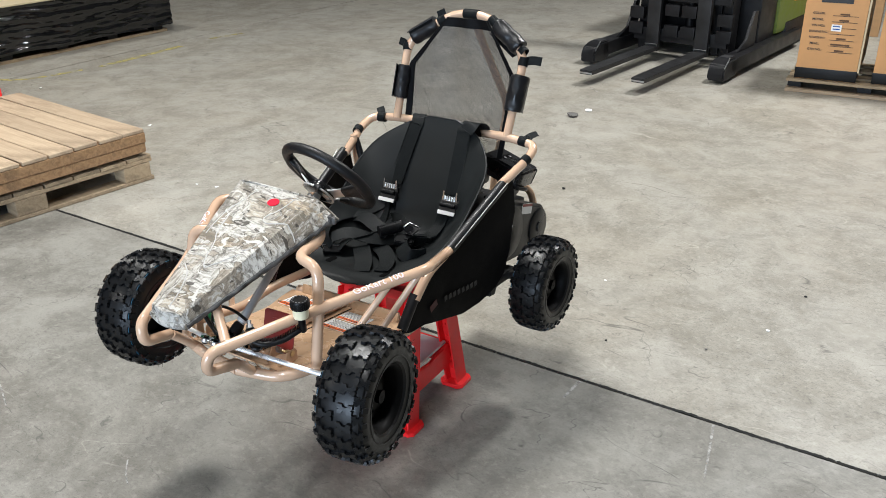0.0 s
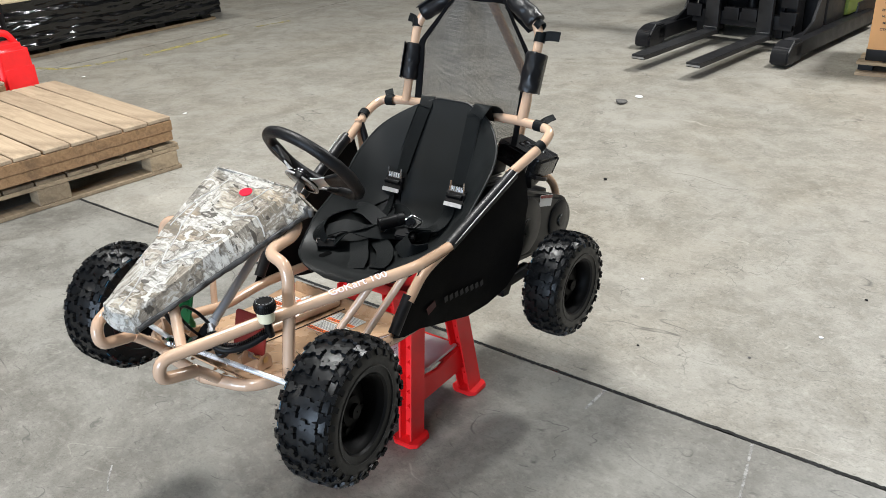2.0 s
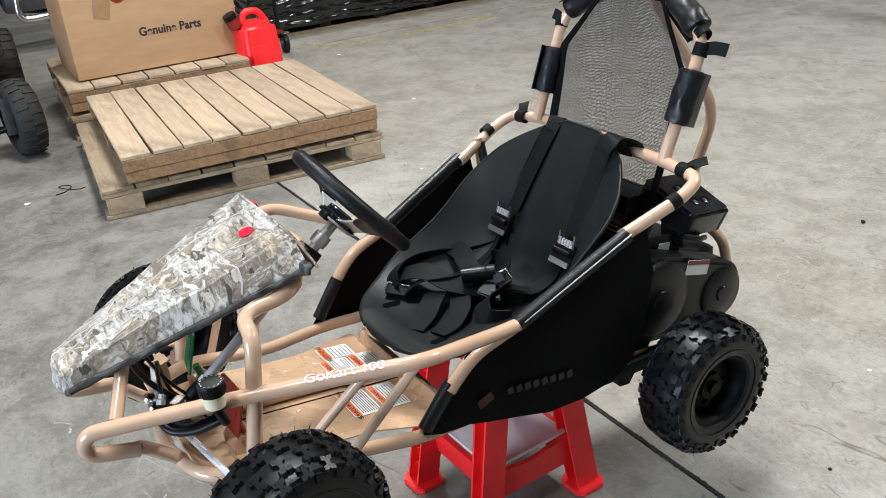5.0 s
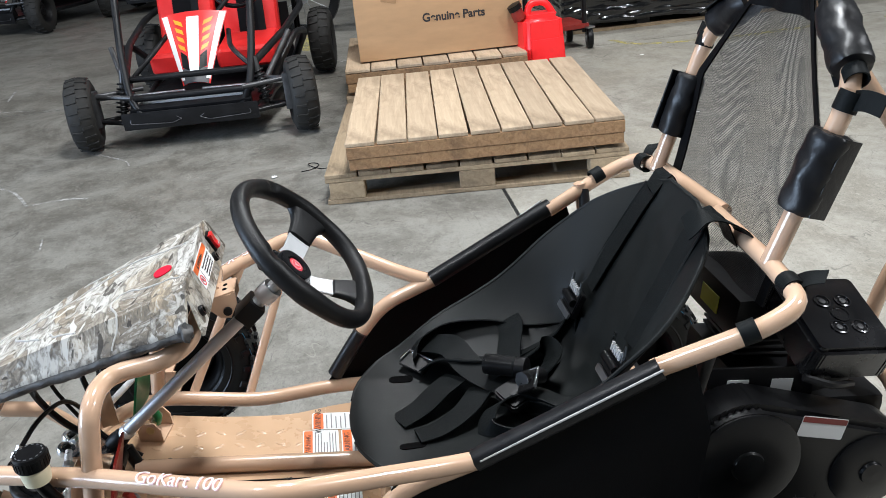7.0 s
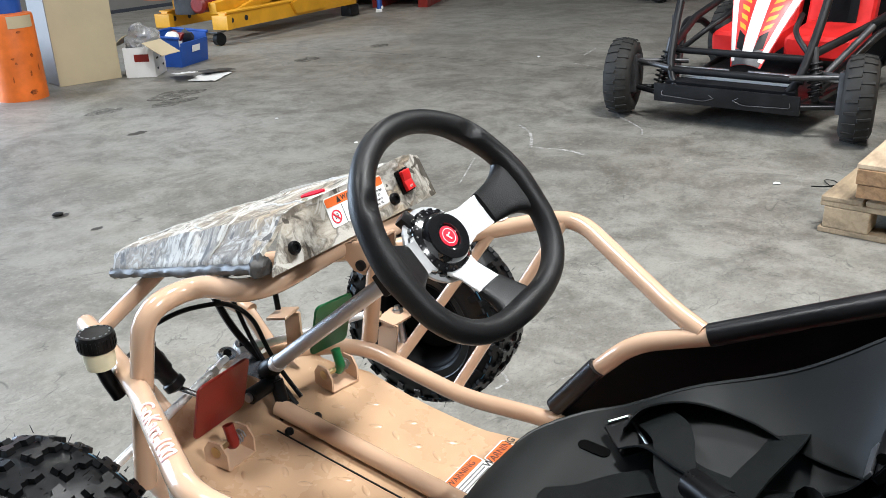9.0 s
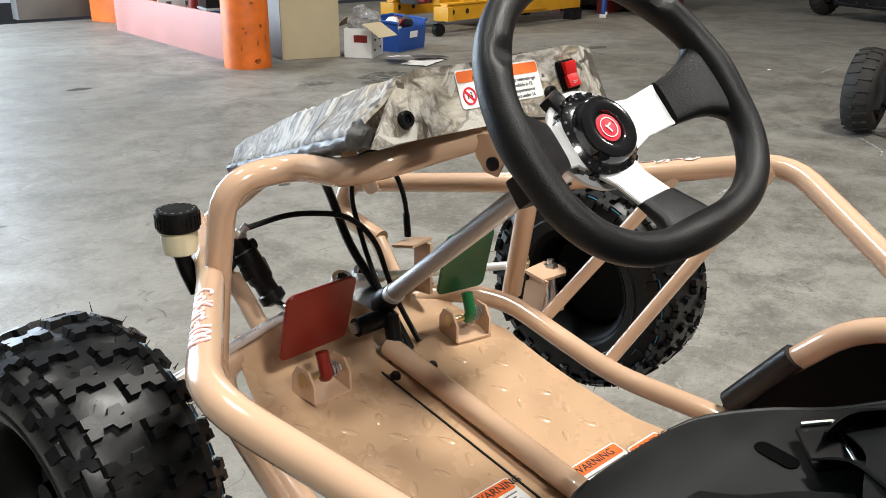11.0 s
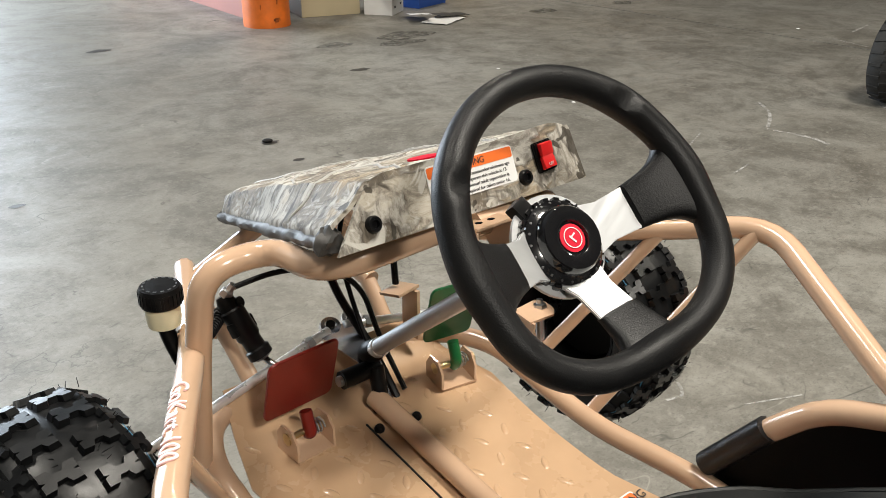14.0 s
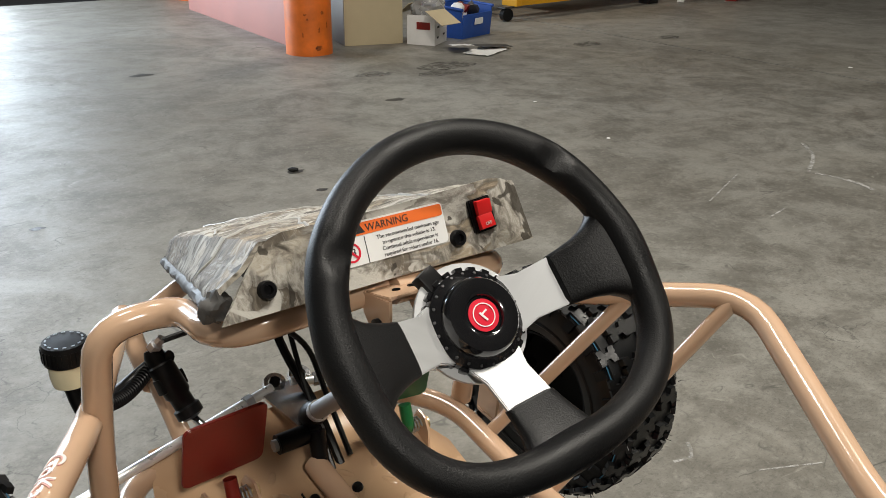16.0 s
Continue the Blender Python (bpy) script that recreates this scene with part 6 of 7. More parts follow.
# ---- cartons, can and trolley behind the pallets ----
def carton(name, label, dims, at, rz, material, tape=True, category="carton", size=1.0):
    c = thing(name, label, category, at, rz, size=size)
    w, d, h = dims
    part("carton_body", box((w, d, h), (0, 0, h / 2), (0, 0, 0), 0.006), material, c)
    if tape:
        part("tape", box((0.05, d + 0.002, 0.001), (0, 0, h + 0.0008)), CARTON2, c)
    return c


deck_pallet((-3.928, 1.305, 0.000), -5.1, 0.98, 1.0, 7, PALE, GREYWOOD, "pale pallet behind the stack, under a carton", True, size=1.135)
deck_pallet((-3.928, 1.311, 0.155), -4.1, 0.97, 0.98, 7, PALE, BROWN, "upper pale pallet under the parts carton", size=1.134)
parts_box = carton("parts_carton", "large brown cardboard carton printed Genuine Parts, on pallets", (0.62, 0.885, 0.82), (-4.450, 1.392, 0.317), -2.6, CARTON, size=1.151)
FRONT = basis((0.3112, 0.075, 0.195), (0, 1, 0), (0, 0, 1))
lettering("carton_print", "Genuine Parts", 0.061, FRONT, INK, parts_box, squash=0.95, depth=0.0005, bold=0.0016)
part("carton_stain", plate([(-0.05, -0.06), (0.03, -0.075), (0.05, 0.02), (0.02, 0.08), (-0.03, 0.06)], 0.0006, basis((0.3112, -0.25, 0.36), (0, 1, 0), (0, 0, 1))), plain("damp_cardboard", (0.30, 0.175, 0.085), 0.8), parts_box)
part("carton_mark", lathe([(0.045, 0), (0.045, 0.0006), (0.034, 0.0006), (0.034, 0)], FRONT @ pose(-0.235, 0.21, 0), 28), REDPAINT, parts_box, "red printed ring")
for k in range(6):
    part("corner_scuff", box((0.008, 0.018 + 0.006 * (k % 3), 0.012), (0.307, 0.436, 0.05 + 0.10 * k), (0, 0, 20 * k)), CARTON2, parts_box)

can = thing("jerry_can", "red plastic fuel can with moulded handle, on the floor", "fuel can", (-4.043, 1.986, 0.000), 4.6, size=1.141)
can.scale = (1.31, 1.31, 1.39)
b2 = bmesh.new()
bmesh.ops.create_cube(b2, size=1)
bmesh.ops.scale(b2, vec=(0.18, 0.215, 0.36), verts=b2.verts)
for v in b2.verts:
    if v.co.z > 0:
        v.co.y = v.co.y * 0.86 - 0.01
        v.co.x *= 0.9
bmesh.ops.bevel(b2, geom=b2.edges[:], offset=0.028, segments=3, affect="EDGES")
bmesh.ops.translate(b2, vec=(0, 0, 0.182), verts=b2.verts)
part("can_body", b2, REDPLASTIC, can)
part("can_panel", box((0.006, 0.155, 0.20), (0.091, 0, 0.16), (0, -3, 0), 0.003), REDPLASTIC, can)
part("can_handle", tube([(0.0, -0.065, 0.345), (0.0, -0.055, 0.405), (0.0, 0.025, 0.410), (0.0, 0.065, 0.345)], 0.016, 0.05), REDPLASTIC, can)
part("can_spout", lathe([(0.030, 0), (0.030, 0.03), (0.026, 0.05), (0.0, 0.05)], pose(0, -0.10, 0.345, 25), 20), REDPAINT, can)
part("can_cap", lathe([(0.032, 0), (0.032, 0.022), (0.0, 0.024)], pose(0, -0.118, 0.388, 25), 18), BLACK, can)

trol = thing("hand_trolley", "red and black hand trolley on small castors", "trolley", (-5.209, 2.386, 0.000), 8.5, size=1.177)
for y in (-0.20, 0.20):
    part("upright", tube([(0, y, 0.10), (0, y, 1.05)], 0.016, 0.02), BLACKSTEEL, trol)
part("cross_bar", tube([(0, -0.20, 0.42), (0, 0.20, 0.42)], 0.014, 0.02), REDPAINT, trol)
part("push_bar", tube([(0, -0.20, 1.02), (0, -0.2, 1.12), (0, 0.2, 1.12), (0, 0.2, 1.02)], 0.016, 0.05), REDPAINT, trol)
part("deck", box((0.30, 0.44, 0.03), (-0.12, 0, 0.145), (0, 0, 0), 0.006), REDPAINT, trol)
for x, y in ((0.03, -0.22), (0.03, 0.22), (-0.24, -0.2), (-0.24, 0.2)):
    w = part("castor_wheel", lathe([(0.02, -0.02), (0.055, -0.02), (0.064, -0.012), (0.064, 0.012), (0.055, 0.02), (0.02, 0.02)], aimed((x, y, 0.064), (0.3, 1, 0)), 24), RUBBER, trol, "black rubber castor")
    part("castor_hub", lathe([(0.022, -0.023), (0.022, 0.023)], aimed((x, y, 0.064), (0.3, 1, 0)), 14), STEEL, w)
    part("castor_fork", box((0.05, 0.055, 0.012), (x, y, 0.134), (0, 0, 15), 0.003), STEEL, w)

# ---- long load wrapped in black film ----
load = thing("wrapped_load", "long flat load wrapped in shiny black film on timber bearers", "wrapped load", (-5.696, 3.821, 0.000), -1.4, size=1.087)


def wrap_point(u, v):
    """A film skin with pulled ridges round the load's front and ends."""
    s = u * (1.15 + 2.26 + 1.15)
    if s < 1.15:
        x, y = -1.15 + s, -1.13
    elif s < 1.15 + 2.26:
        x, y = 0.0, -1.13 + (s - 1.15)
    else:
        x, y = -(s - 3.41), 1.13
    z = 0.070 + 0.372 * v
    off = 0.016 * noise.noise(Vector((s * 1.3, z * 34, 0.5))) + 0.012 * noise.noise(Vector((s * 5, z * 18, 3.5))) + 0.008 * noise.noise(Vector((s * 11, z * 60, 8.5)))
    return (x + (off if 1.15 <= s <= 3.41 else 0), y + (math.copysign(off, y) if not 1.15 < s < 3.41 else 0), z - 0.02 * noise.noise(Vector((s * 2.4, 9.0, 0))) * (1 - v))


part("film_wrap", sheet(wrap_point, 170, 52, 0.004), WRAP, load, "glossy black stretch film in ridges")
part("load_core", box((1.10, 2.20, 0.26), (-0.57, 0, 0.28)), BLACK, load)
part("top_sheet", box((1.16, 2.28, 0.012), (-0.57, 0, 0.445), (0, 0, 0), 0.003), CREAM, load, "cream cardboard top sheet")
for x in (-0.10, -0.57, -1.04):
    part("bearer", box((0.09, 2.20, 0.026), (x, 0, 0.014)), GREYWOOD, load)
    for y in (-1.0, -0.5, 0.0, 0.5, 1.0):
        part("bearer_block", box((0.085, 0.10, 0.095), (x, y, 0.074)), BLACKSTEEL, load)

# ---- reach truck ----
truck = thing("reach_truck", "black and lime-green forklift reach truck with lowered forks", "forklift", (-0.855, 5.670, 0.000), -6.4, size=1.048)
for s in (1, -1):
    lg = part("straddle_leg", box((0.125, 1.55, 0.105), (s * 0.525, 0.86, 0.105), (0, 0, 0), 0.012), BLACKSTEEL, truck, "black straddle leg")
    part("leg_nose", plate([(-0.14, 0.025), (0.10, 0.025), (0.10, 0.168), (-0.03, 0.168), (-0.11, 0.14), (-0.14, 0.09)], 0.125, Matrix.Translation((s * 0.525 - 0.0625, 0.09, 0)) @ YZ, bevel=0.010), BLACKSTEEL, lg)
    part("load_wheel", lathe([(0.02, -0.04), (0.060, -0.04), (0.064, -0.03), (0.064, 0.03), (0.060, 0.04), (0.02, 0.04)], aimed((s * 0.525, 0.10, 0.066), (1, 0, 0)), 26), GREYSTEEL, lg)
    # flat black plate on the leg, painted as the shade in a recess
    part("painted_leg_recess", box((0.075, 0.09, 0.004), (s * 0.525, 0.14, 0.170)), INK, lg)
    part("leg_edge", box((0.004, 0.10, 0.012), (s * 0.525 + 0.060, 0.0, 0.15), (40, 0, 0)), STEEL, lg)
    fk = part("fork", plate([(-0.050, -0.64), (0.050, -0.64), (0.055, -0.55), (0.055, 0.42), (-0.055, 0.42), (-0.055, -0.55)], 0.032, Matrix.Translation((s * 0.205, 0, 0.085)), bevel=0.004), FORKSTEEL, truck, "worn dark steel fork blade")
    part("fork_tip_edge", box((0.098, 0.008, 0.012), (s * 0.205, -0.638, 0.097), (0, 0, 0), 0.002), STEEL, fk)
    part("fork_heel", box((0.108, 0.045, 0.62), (s * 0.205, 0.425, 0.39), (0, 0, 0), 0.008), FORKSTEEL, fk)
    # bright strip set on the dark heel as its glint
    part("heel_shine", box((0.104, 0.006, 0.03), (s * 0.205, 0.400, 0.125), (40, 0, 0)), STEEL, fk)
    part("mast_rail", box((0.075, 0.15, 2.2), (s * 0.345, 0.60, 1.15), (0, 0, 0), 0.008), BLACKSTEEL, truck)
    part("mast_inner_rail", box((0.06, 0.12, 2.1), (s * 0.255, 0.62, 1.12), (0, 0, 0), 0.008), BLACKSTEEL, truck)
    part("leg_guard", plate([(0.0, 0.16), (0.34, 0.16), (0.34, 0.42), (0.28, 0.42), (0.16, 0.22)], 0.02, Matrix.Translation((s * 0.50, 0.36, 0)) @ YZ), BLACKSTEEL, truck)
for z in (0.20, 0.52):
    part("carriage_bar", box((0.78, 0.035, 0.10), (0, 0.475, z), (0, 0, 0), 0.006), BLACKSTEEL, truck)
for k, (x, z) in enumerate(((-0.07, 0.24), (0.07, 0.24), (-0.07, 0.40), (0.07, 0.40), (0.36, 0.24), (0.36, 0.36), (-0.37, 0.24), (-0.37, 0.36))):
    part("carriage_block", box((0.12, 0.05, 0.09), (x, 0.462, z), (0, 0, 0), 0.006), BLACKSTEEL, truck)
part("lift_cylinder", lathe([(0.035, 0), (0.035, 1.9)], pose(0, 0.64, 0.2), 18), BLACKSTEEL, truck)
part("mast_cover", box((0.62, 0.02, 1.3), (0, 0.70, 0.85)), BLACK, truck)
part("battery_box", box((1.02, 0.36, 0.70), (0, 0.96, 0.44), (0, 0, 0), 0.015), BLACKSTEEL, truck)
part("truck_body", box((1.06, 1.15, 1.15), (0, 1.73, 0.74), (0, 0, 0), 0.04), LIME, truck, "lime-green body panels")
part("body_skirt", box((1.08, 0.96, 0.20), (0, 1.83, 0.14), (0, 0, 0), 0.02), BLACKSTEEL, truck)
part("body_decal", box((0.002, 0.24, 0.10), (0.531, 1.62, 0.44)), YELLOW, truck)
part("drive_wheel", lathe([(0.05, -0.06), (0.15, -0.06), (0.15, 0.06), (0.05, 0.06)], aimed((0.2, 2.0, 0.15), (1, 0, 0)), 26), RUBBER, truck)

# ---- tall machine cartons on pallets ----
PRINT = ("COLOR:", "MODEL:", "VIN NO.:", "ENGINE NO.:", "N.W/G.W.:", "MEAS.:", "CTN NO.:")
for k, (x, y) in enumerate(((0.410, 6.009), (0.919, 6.070))):
    c = carton("machine_carton", "orange-brown machine carton with printed form, on a timber pallet", (0.395, 0.64, 1.25), (x, y, 0.098), 4.2, CARTON2, size=1.032)
    part("wrap_band", box((0.401, 0.646, 0.075), (0, 0, 0.040), (0, 0, 0), 0.004), BLACK, c, "black film band round the foot")
    for j, word in enumerate(PRINT):
        z = 0.455 - 0.041 * j
        lettering("form_heading", word, 0.0215, basis((-0.125 + 0.0035 * len(word), -0.3225, z), (1, 0, 0), (0, 0, 1)), INK, c, depth=0.0004, bold=0.0004)
        part("form_rule", box((0.16, 0.001, 0.003), (0.065, -0.3225, z - 0.011)), INK, c)
        if j not in (2, 3):
            part("form_entry", box((0.06 if j != 5 else 0.12, 0.001, 0.011), (0.06, -0.3225, z)), plain("faded_ink", (0.12, 0.06, 0.03), 0.7) if (j, k) == (0, 0) else bpy.data.materials["faded_ink"], c)
    part("title_block", box((0.20, 0.001, 0.030), (0.0, -0.3225, 0.543)), INK, c)
    part("white_sticker", box((0.065, 0.001, 0.045), (0.02, -0.3235, 0.363)), PAPER, c, "white printed sticker")
    for j in range(2):
        part("sticker_bar", box((0.045, 0.001, 0.007), (0.02, -0.3245, 0.373 - 0.018 * j)), BLUE, c)
    part("carton_strap", box((0.012, 0.646, 1.18), (0.205, 0, 0.66)), CREAM, c, "pale packing strap")
pl = thing("pallet", "low timber pallet under tall cartons", "pallet", (0.681, 6.036, 0.000), 4.2, size=1.03)
for y in (-0.31, -0.12, 0.12, 0.31):
    part("deck_board", box((1.02, 0.10, 0.018), (0, y, 0.084)), GREYWOOD, pl)
# bearers near black: the shade in the gap is put into their colour
for x in (-0.46, 0.0, 0.46):
    part("bearer", box((0.09, 0.62, 0.052), (x, 0.03, 0.048)), BLACKSTEEL, pl)
part("runner", box((1.02, 0.08, 0.020), (0, -0.32, 0.012)), PALE, pl)
carton("storage_carton", "plain brown carton standing behind the forklift", (0.5, 0.5, 0.9), (0.216, 8.308, 0.000), 4.8, CARTON, size=1.032)


# ---- red-seated buggy ----
def spring(a, b, r, turns, wire):
    a, b = Vector(a), Vector(b)
    m = aimed(a, b - a)
    n, h = turns * 10, (b - a).length
    return sweep(bmesh.new(), [m @ Vector((r * math.cos(2 * math.pi * k / 10), r * math.sin(2 * math.pi * k / 10), h * k / n)) for k in range(n + 1)], wire, 6)


buggy = thing("buggy", "black-framed two-seat buggy with red seats and red-white nose", "buggy", (-3.990, -0.150, 0.000), 84.6, size=1.075)
BT = 0.021


def bt(name, pts, r=BT, rad=0.06, material=BLACKSTEEL):
    return part(name, tube(pts, r, rad), material, buggy)


def round_tyre(R, W, material):
    half = [(0.12, 0.975), (0.30, 0.945), (0.44, 0.87), (0.50, 0.76), (0.47, 0.62), (0.36, 0.50)]
    return mesh_of("tyre", lathe([(R * b, -W * a) for a, b in half[::-1]] + [(R * b, W * a) for a, b in half], None, 48, closed=True), material)


BTYRE = round_tyre(0.205, 0.145, RUBBERDUST)
BRIM = make_rim(0.205, 0.138, BLACKSTEEL)
BLUG = make_lug(0.030, 0.0090, 0.0065, [(-1, -1), (1, -0.55), (1, 1), (-1, 0.55)], RUBBERDUST)
for x, y, sc in ((-0.600, 0, 1.0), (0.600, 0, 1.0), (-0.600, 1.52, 1.10), (0.600, 1.52, 1.10)):
    s = 1 if x > 0 else -1
    ty = new("front_wheel" if y == 0 else "rear_wheel", BTYRE)
    ty["label"] = "dusty grey-black ribbed tyre"
    ty.parent = buggy
    ty.matrix_basis = pose(x, y, 0.208 * sc, 0, 0, 13 if y == 0 else 0) @ pose(0, 0, 0, 0, 90 * s, 0) @ Matrix.Scale(sc, 4)
    o = new("rim", BRIM)
    o.parent = ty
    add_lugs(ty, 0.205, 0.138, [(-0.21, 0.952, 11, 0.0, BLUG), (0.21, 0.952, -11, 0.5, BLUG)], 22)
for s in (1, -1):
    bt("lower_rail", [(s * 0.33, -0.10, 0.155), (s * 0.36, 0.25, 0.15), (s * 0.44, 0.9, 0.16), (s * 0.42, 1.7, 0.24)])
    bt("nose_tube", [(s * 0.25, -0.06, 0.15), (s * 0.33, -0.02, 0.27), (s * 0.36, 0.10, 0.50), (s * 0.38, 0.34, 0.95), (s * 0.42, 0.95, 1.55), (s * 0.42, 1.35, 1.55)], rad=0.10)
    bt("upper_rail", [(s * 0.35, 0.06, 0.38), (s * 0.47, 0.62, 0.46), (s * 0.52, 1.2, 0.52), (s * 0.42, 1.7, 0.60)])
    bt("side_tube", [(s * 0.36, 0.12, 0.17), (s * 0.53, 0.62, 0.44), (s * 0.56, 0.95, 0.40), (s * 0.44, 1.15, 0.18)], rad=0.1)
    bt("roll_post", [(s * 0.42, 1.35, 1.55), (s * 0.46, 1.42, 0.9), (s * 0.44, 1.5, 0.3)], rad=0.08)
    bt("pale_brace", [(s * 0.36, 0.10, 0.22), (s * 0.52, 0.44, 0.48)], 0.016, 0.02, GREYSTEEL)
    bt("hand_rail", [(s * 0.36, 0.12, 0.33), (s * 0.22, 0.18, 0.46), (s * 0.18, 0.42, 0.52)], 0.014, 0.08)
    for z, yy in ((0.30, -0.05), (0.30, 0.10), (0.16, -0.06), (0.16, 0.12)):
        bt("wishbone", [(s * 0.30, yy + (0.05 if yy > 0 else -0.03), z - 0.01), (s * 0.53, 0.0, z)], 0.013, 0.02, BLACKSTEEL if z < 0.2 else GREYSTEEL)
    bt("tie_rod", [(s * 0.05, 0.08, 0.27), (s * 0.53, 0.06, 0.27)], 0.009, 0.02, STEEL)
    part("damper", rod((s * 0.40, 0.03, 0.17), (s * 0.36, 0.06, 0.42), 0.018), GREYSTEEL, buggy)
    part("coil_spring", spring((s * 0.40, 0.03, 0.19), (s * 0.365, 0.06, 0.36), 0.032, 7, 0.006), BLACKSTEEL, buggy)
    part("hub_carrier", box((0.05, 0.07, 0.20), (s * 0.535, 0.0, 0.23), (0, 0, 0), 0.01), GREYSTEEL, buggy)
    # seats
    part("seat_base", box((0.36, 0.42, 0.13), (s * 0.205, 0.86, 0.335), (6, 0, 0), 0.05, seg=3), REDSEAT, buggy, "red vinyl seat base")
    bk = part("seat_back", box((0.36, 0.10, 0.62), (s * 0.205, 1.14, 0.66), (-16, 0, 0), 0.04, seg=3), REDSEAT, buggy, "red vinyl seat back with black panel")
    part("seat_panel", box((0.15, 0.02, 0.56), (s * 0.205, 1.082, 0.66), (-16, 0, 0), 0.008), FABRIC, bk)
    part("seat_belt", box((0.045, 0.012, 0.60), (s * 0.205 + 0.07, 1.070, 0.66), (-16, 0, s * 4)), WEB, bk)
bt("front_bar", [(-0.36, -0.06, 0.155), (0.36, -0.06, 0.155)], 0.017)
bt("front_bar", [(-0.35, -0.02, 0.27), (0.35, -0.02, 0.27)], 0.019)
bt("front_bar", [(-0.34, 0.06, 0.36), (0.34, 0.06, 0.36)], 0.017)
part("skid_plate", box((0.66, 0.05, 0.06), (0, -0.03, 0.20), (20, 0, 0), 0.006), BLACKSTEEL, buggy)
for s in (1, -1):
    part("tread_slot", tube([(s * 0.05, -0.106, 0.160), (s * 0.10, -0.109, 0.142), (s * 0.33, -0.108, 0.152), (s * 0.32, -0.102, 0.185), (s * 0.10, -0.101, 0.190), (s * 0.05, -0.106, 0.160)], 0.0025, 0.02, 6), GREYSTEEL, buggy)
# added plate that blocks light, so the floor beneath goes dark
part("light_block_plate", box((0.80, 1.62, 0.02), (0, 0.78, 0.155), (0, 0, 0)), BLACKSTEEL, buggy)
part("front_plate", box((0.74, 0.012, 0.095), (0, -0.098, 0.165), (8, 0, 0), 0.004), BLACKSTEEL, buggy, "black front plate with outlined panels")
part("rear_bulkhead", box((0.84, 0.02, 0.40), (0, 1.30, 0.34), (0, 0, 0)), BLACKSTEEL, buggy)
part("white_panel", box((0.55, 0.012, 0.06), (0, 0.02, 0.232), (10, 0, 0)), PAPER, buggy, "pale panel behind the front bars")
NOSE = basis((0, 0.30, 0.45), (1, 0, 0), (0, 0.60, 0.80))


def nose_point(u, v):
    half = 0.075 + 0.115 * v
    a = 2 * u - 1
    return NOSE @ Vector((a * half, -0.22 + 0.44 * v, 0.035 * (1 - a * a) + 0.012 * math.sin(3 * v)))


nose = part("nose_panel", sheet(nose_point, 16, 14, 0.006), REDSEAT, buggy, "red nose panel with white and yellow shapes")


def nose_patch(name, corners, material, lift):
    """A painted area laid on the nose panel, from corners in its own u and v."""
    def f(u, v):
        a, b, c, d = corners
        p = [(a[k] * (1 - u) + b[k] * u) * (1 - v) + (d[k] * (1 - u) + c[k] * u) * v for k in (0, 1)]
        q = Vector(nose_point(p[0], p[1]))
        return q + NOSE.to_3x3() @ Vector((0, 0, lift))
    part(name, sheet(f, 8, 8, 0.001), material, nose)


nose_patch("nose_stripe", ((0.36, 0.14), (0.64, 0.14), (0.60, 0.92), (0.40, 0.92)), PAPER, 0.0045)
nose_patch("nose_chin", ((0.04, 0.0), (0.96, 0.0), (0.93, 0.20), (0.07, 0.20)), GREYSTEEL, 0.0040)
for s in (1, -1):
    m = (lambda p: p) if s > 0 else (lambda p: (1 - p[0], p[1]))
    nose_patch("nose_edge", tuple(m(p) for p in ((0.86, 0.06), (0.99, 0.06), (0.99, 0.98), (0.90, 0.98))), PAPER, 0.0042)
    for k in range(4):
        v = 0.42 + 0.12 * k
        nose_patch("nose_flash", tuple(m(p) for p in ((0.67, v), (0.80, v + 0.06), (0.82, v + 0.13), (0.69, v + 0.07))), YELLOW, 0.0048)
    nose_patch("nose_dark", tuple(m(p) for p in ((0.64, 0.16), (0.84, 0.22), (0.80, 0.44), (0.66, 0.36))), BLACK, 0.0044)
bt("steering_shaft", [(0.0, 0.45, 0.50), (0.20, 0.80, 0.72)], 0.014)
part("buggy_wheel", sweep(bmesh.new(), [Vector((0.205, 0.80, 0.74)) + Vector((0.16 * math.cos(k * math.pi / 16), 0.10 * math.sin(k * math.pi / 16), 0.125 * math.sin(k * math.pi / 16))) for k in range(32)], 0.014, 10, True), BLACK, buggy)
part("engine_mass", box((0.5, 0.5, 0.4), (0, 1.55, 0.42), (0, 0, 0), 0.05), BLACKSTEEL, buggy)
far1 = copy_thing(buggy, pose(-9.96, -3.25, 0, 0, 0, 65.7) @ Matrix.Scale(1.15, 4))
far1["label"] = "black-framed buggy parked in the dark further back"
far2 = copy_thing(buggy, pose(-10.43, -1.28, 0, 0, 0, 82.2) @ Matrix.Scale(1.15, 4))
far2["label"] = "black-framed buggy with dusty tyres, parked in shade"

# ---- motorcycle ----
bike = thing("motorcycle", "dark small motorcycle on its wheels, parked by the cartons", "motorcycle", (-7.372, 0.500, 0.000), 91.5, size=1.25)
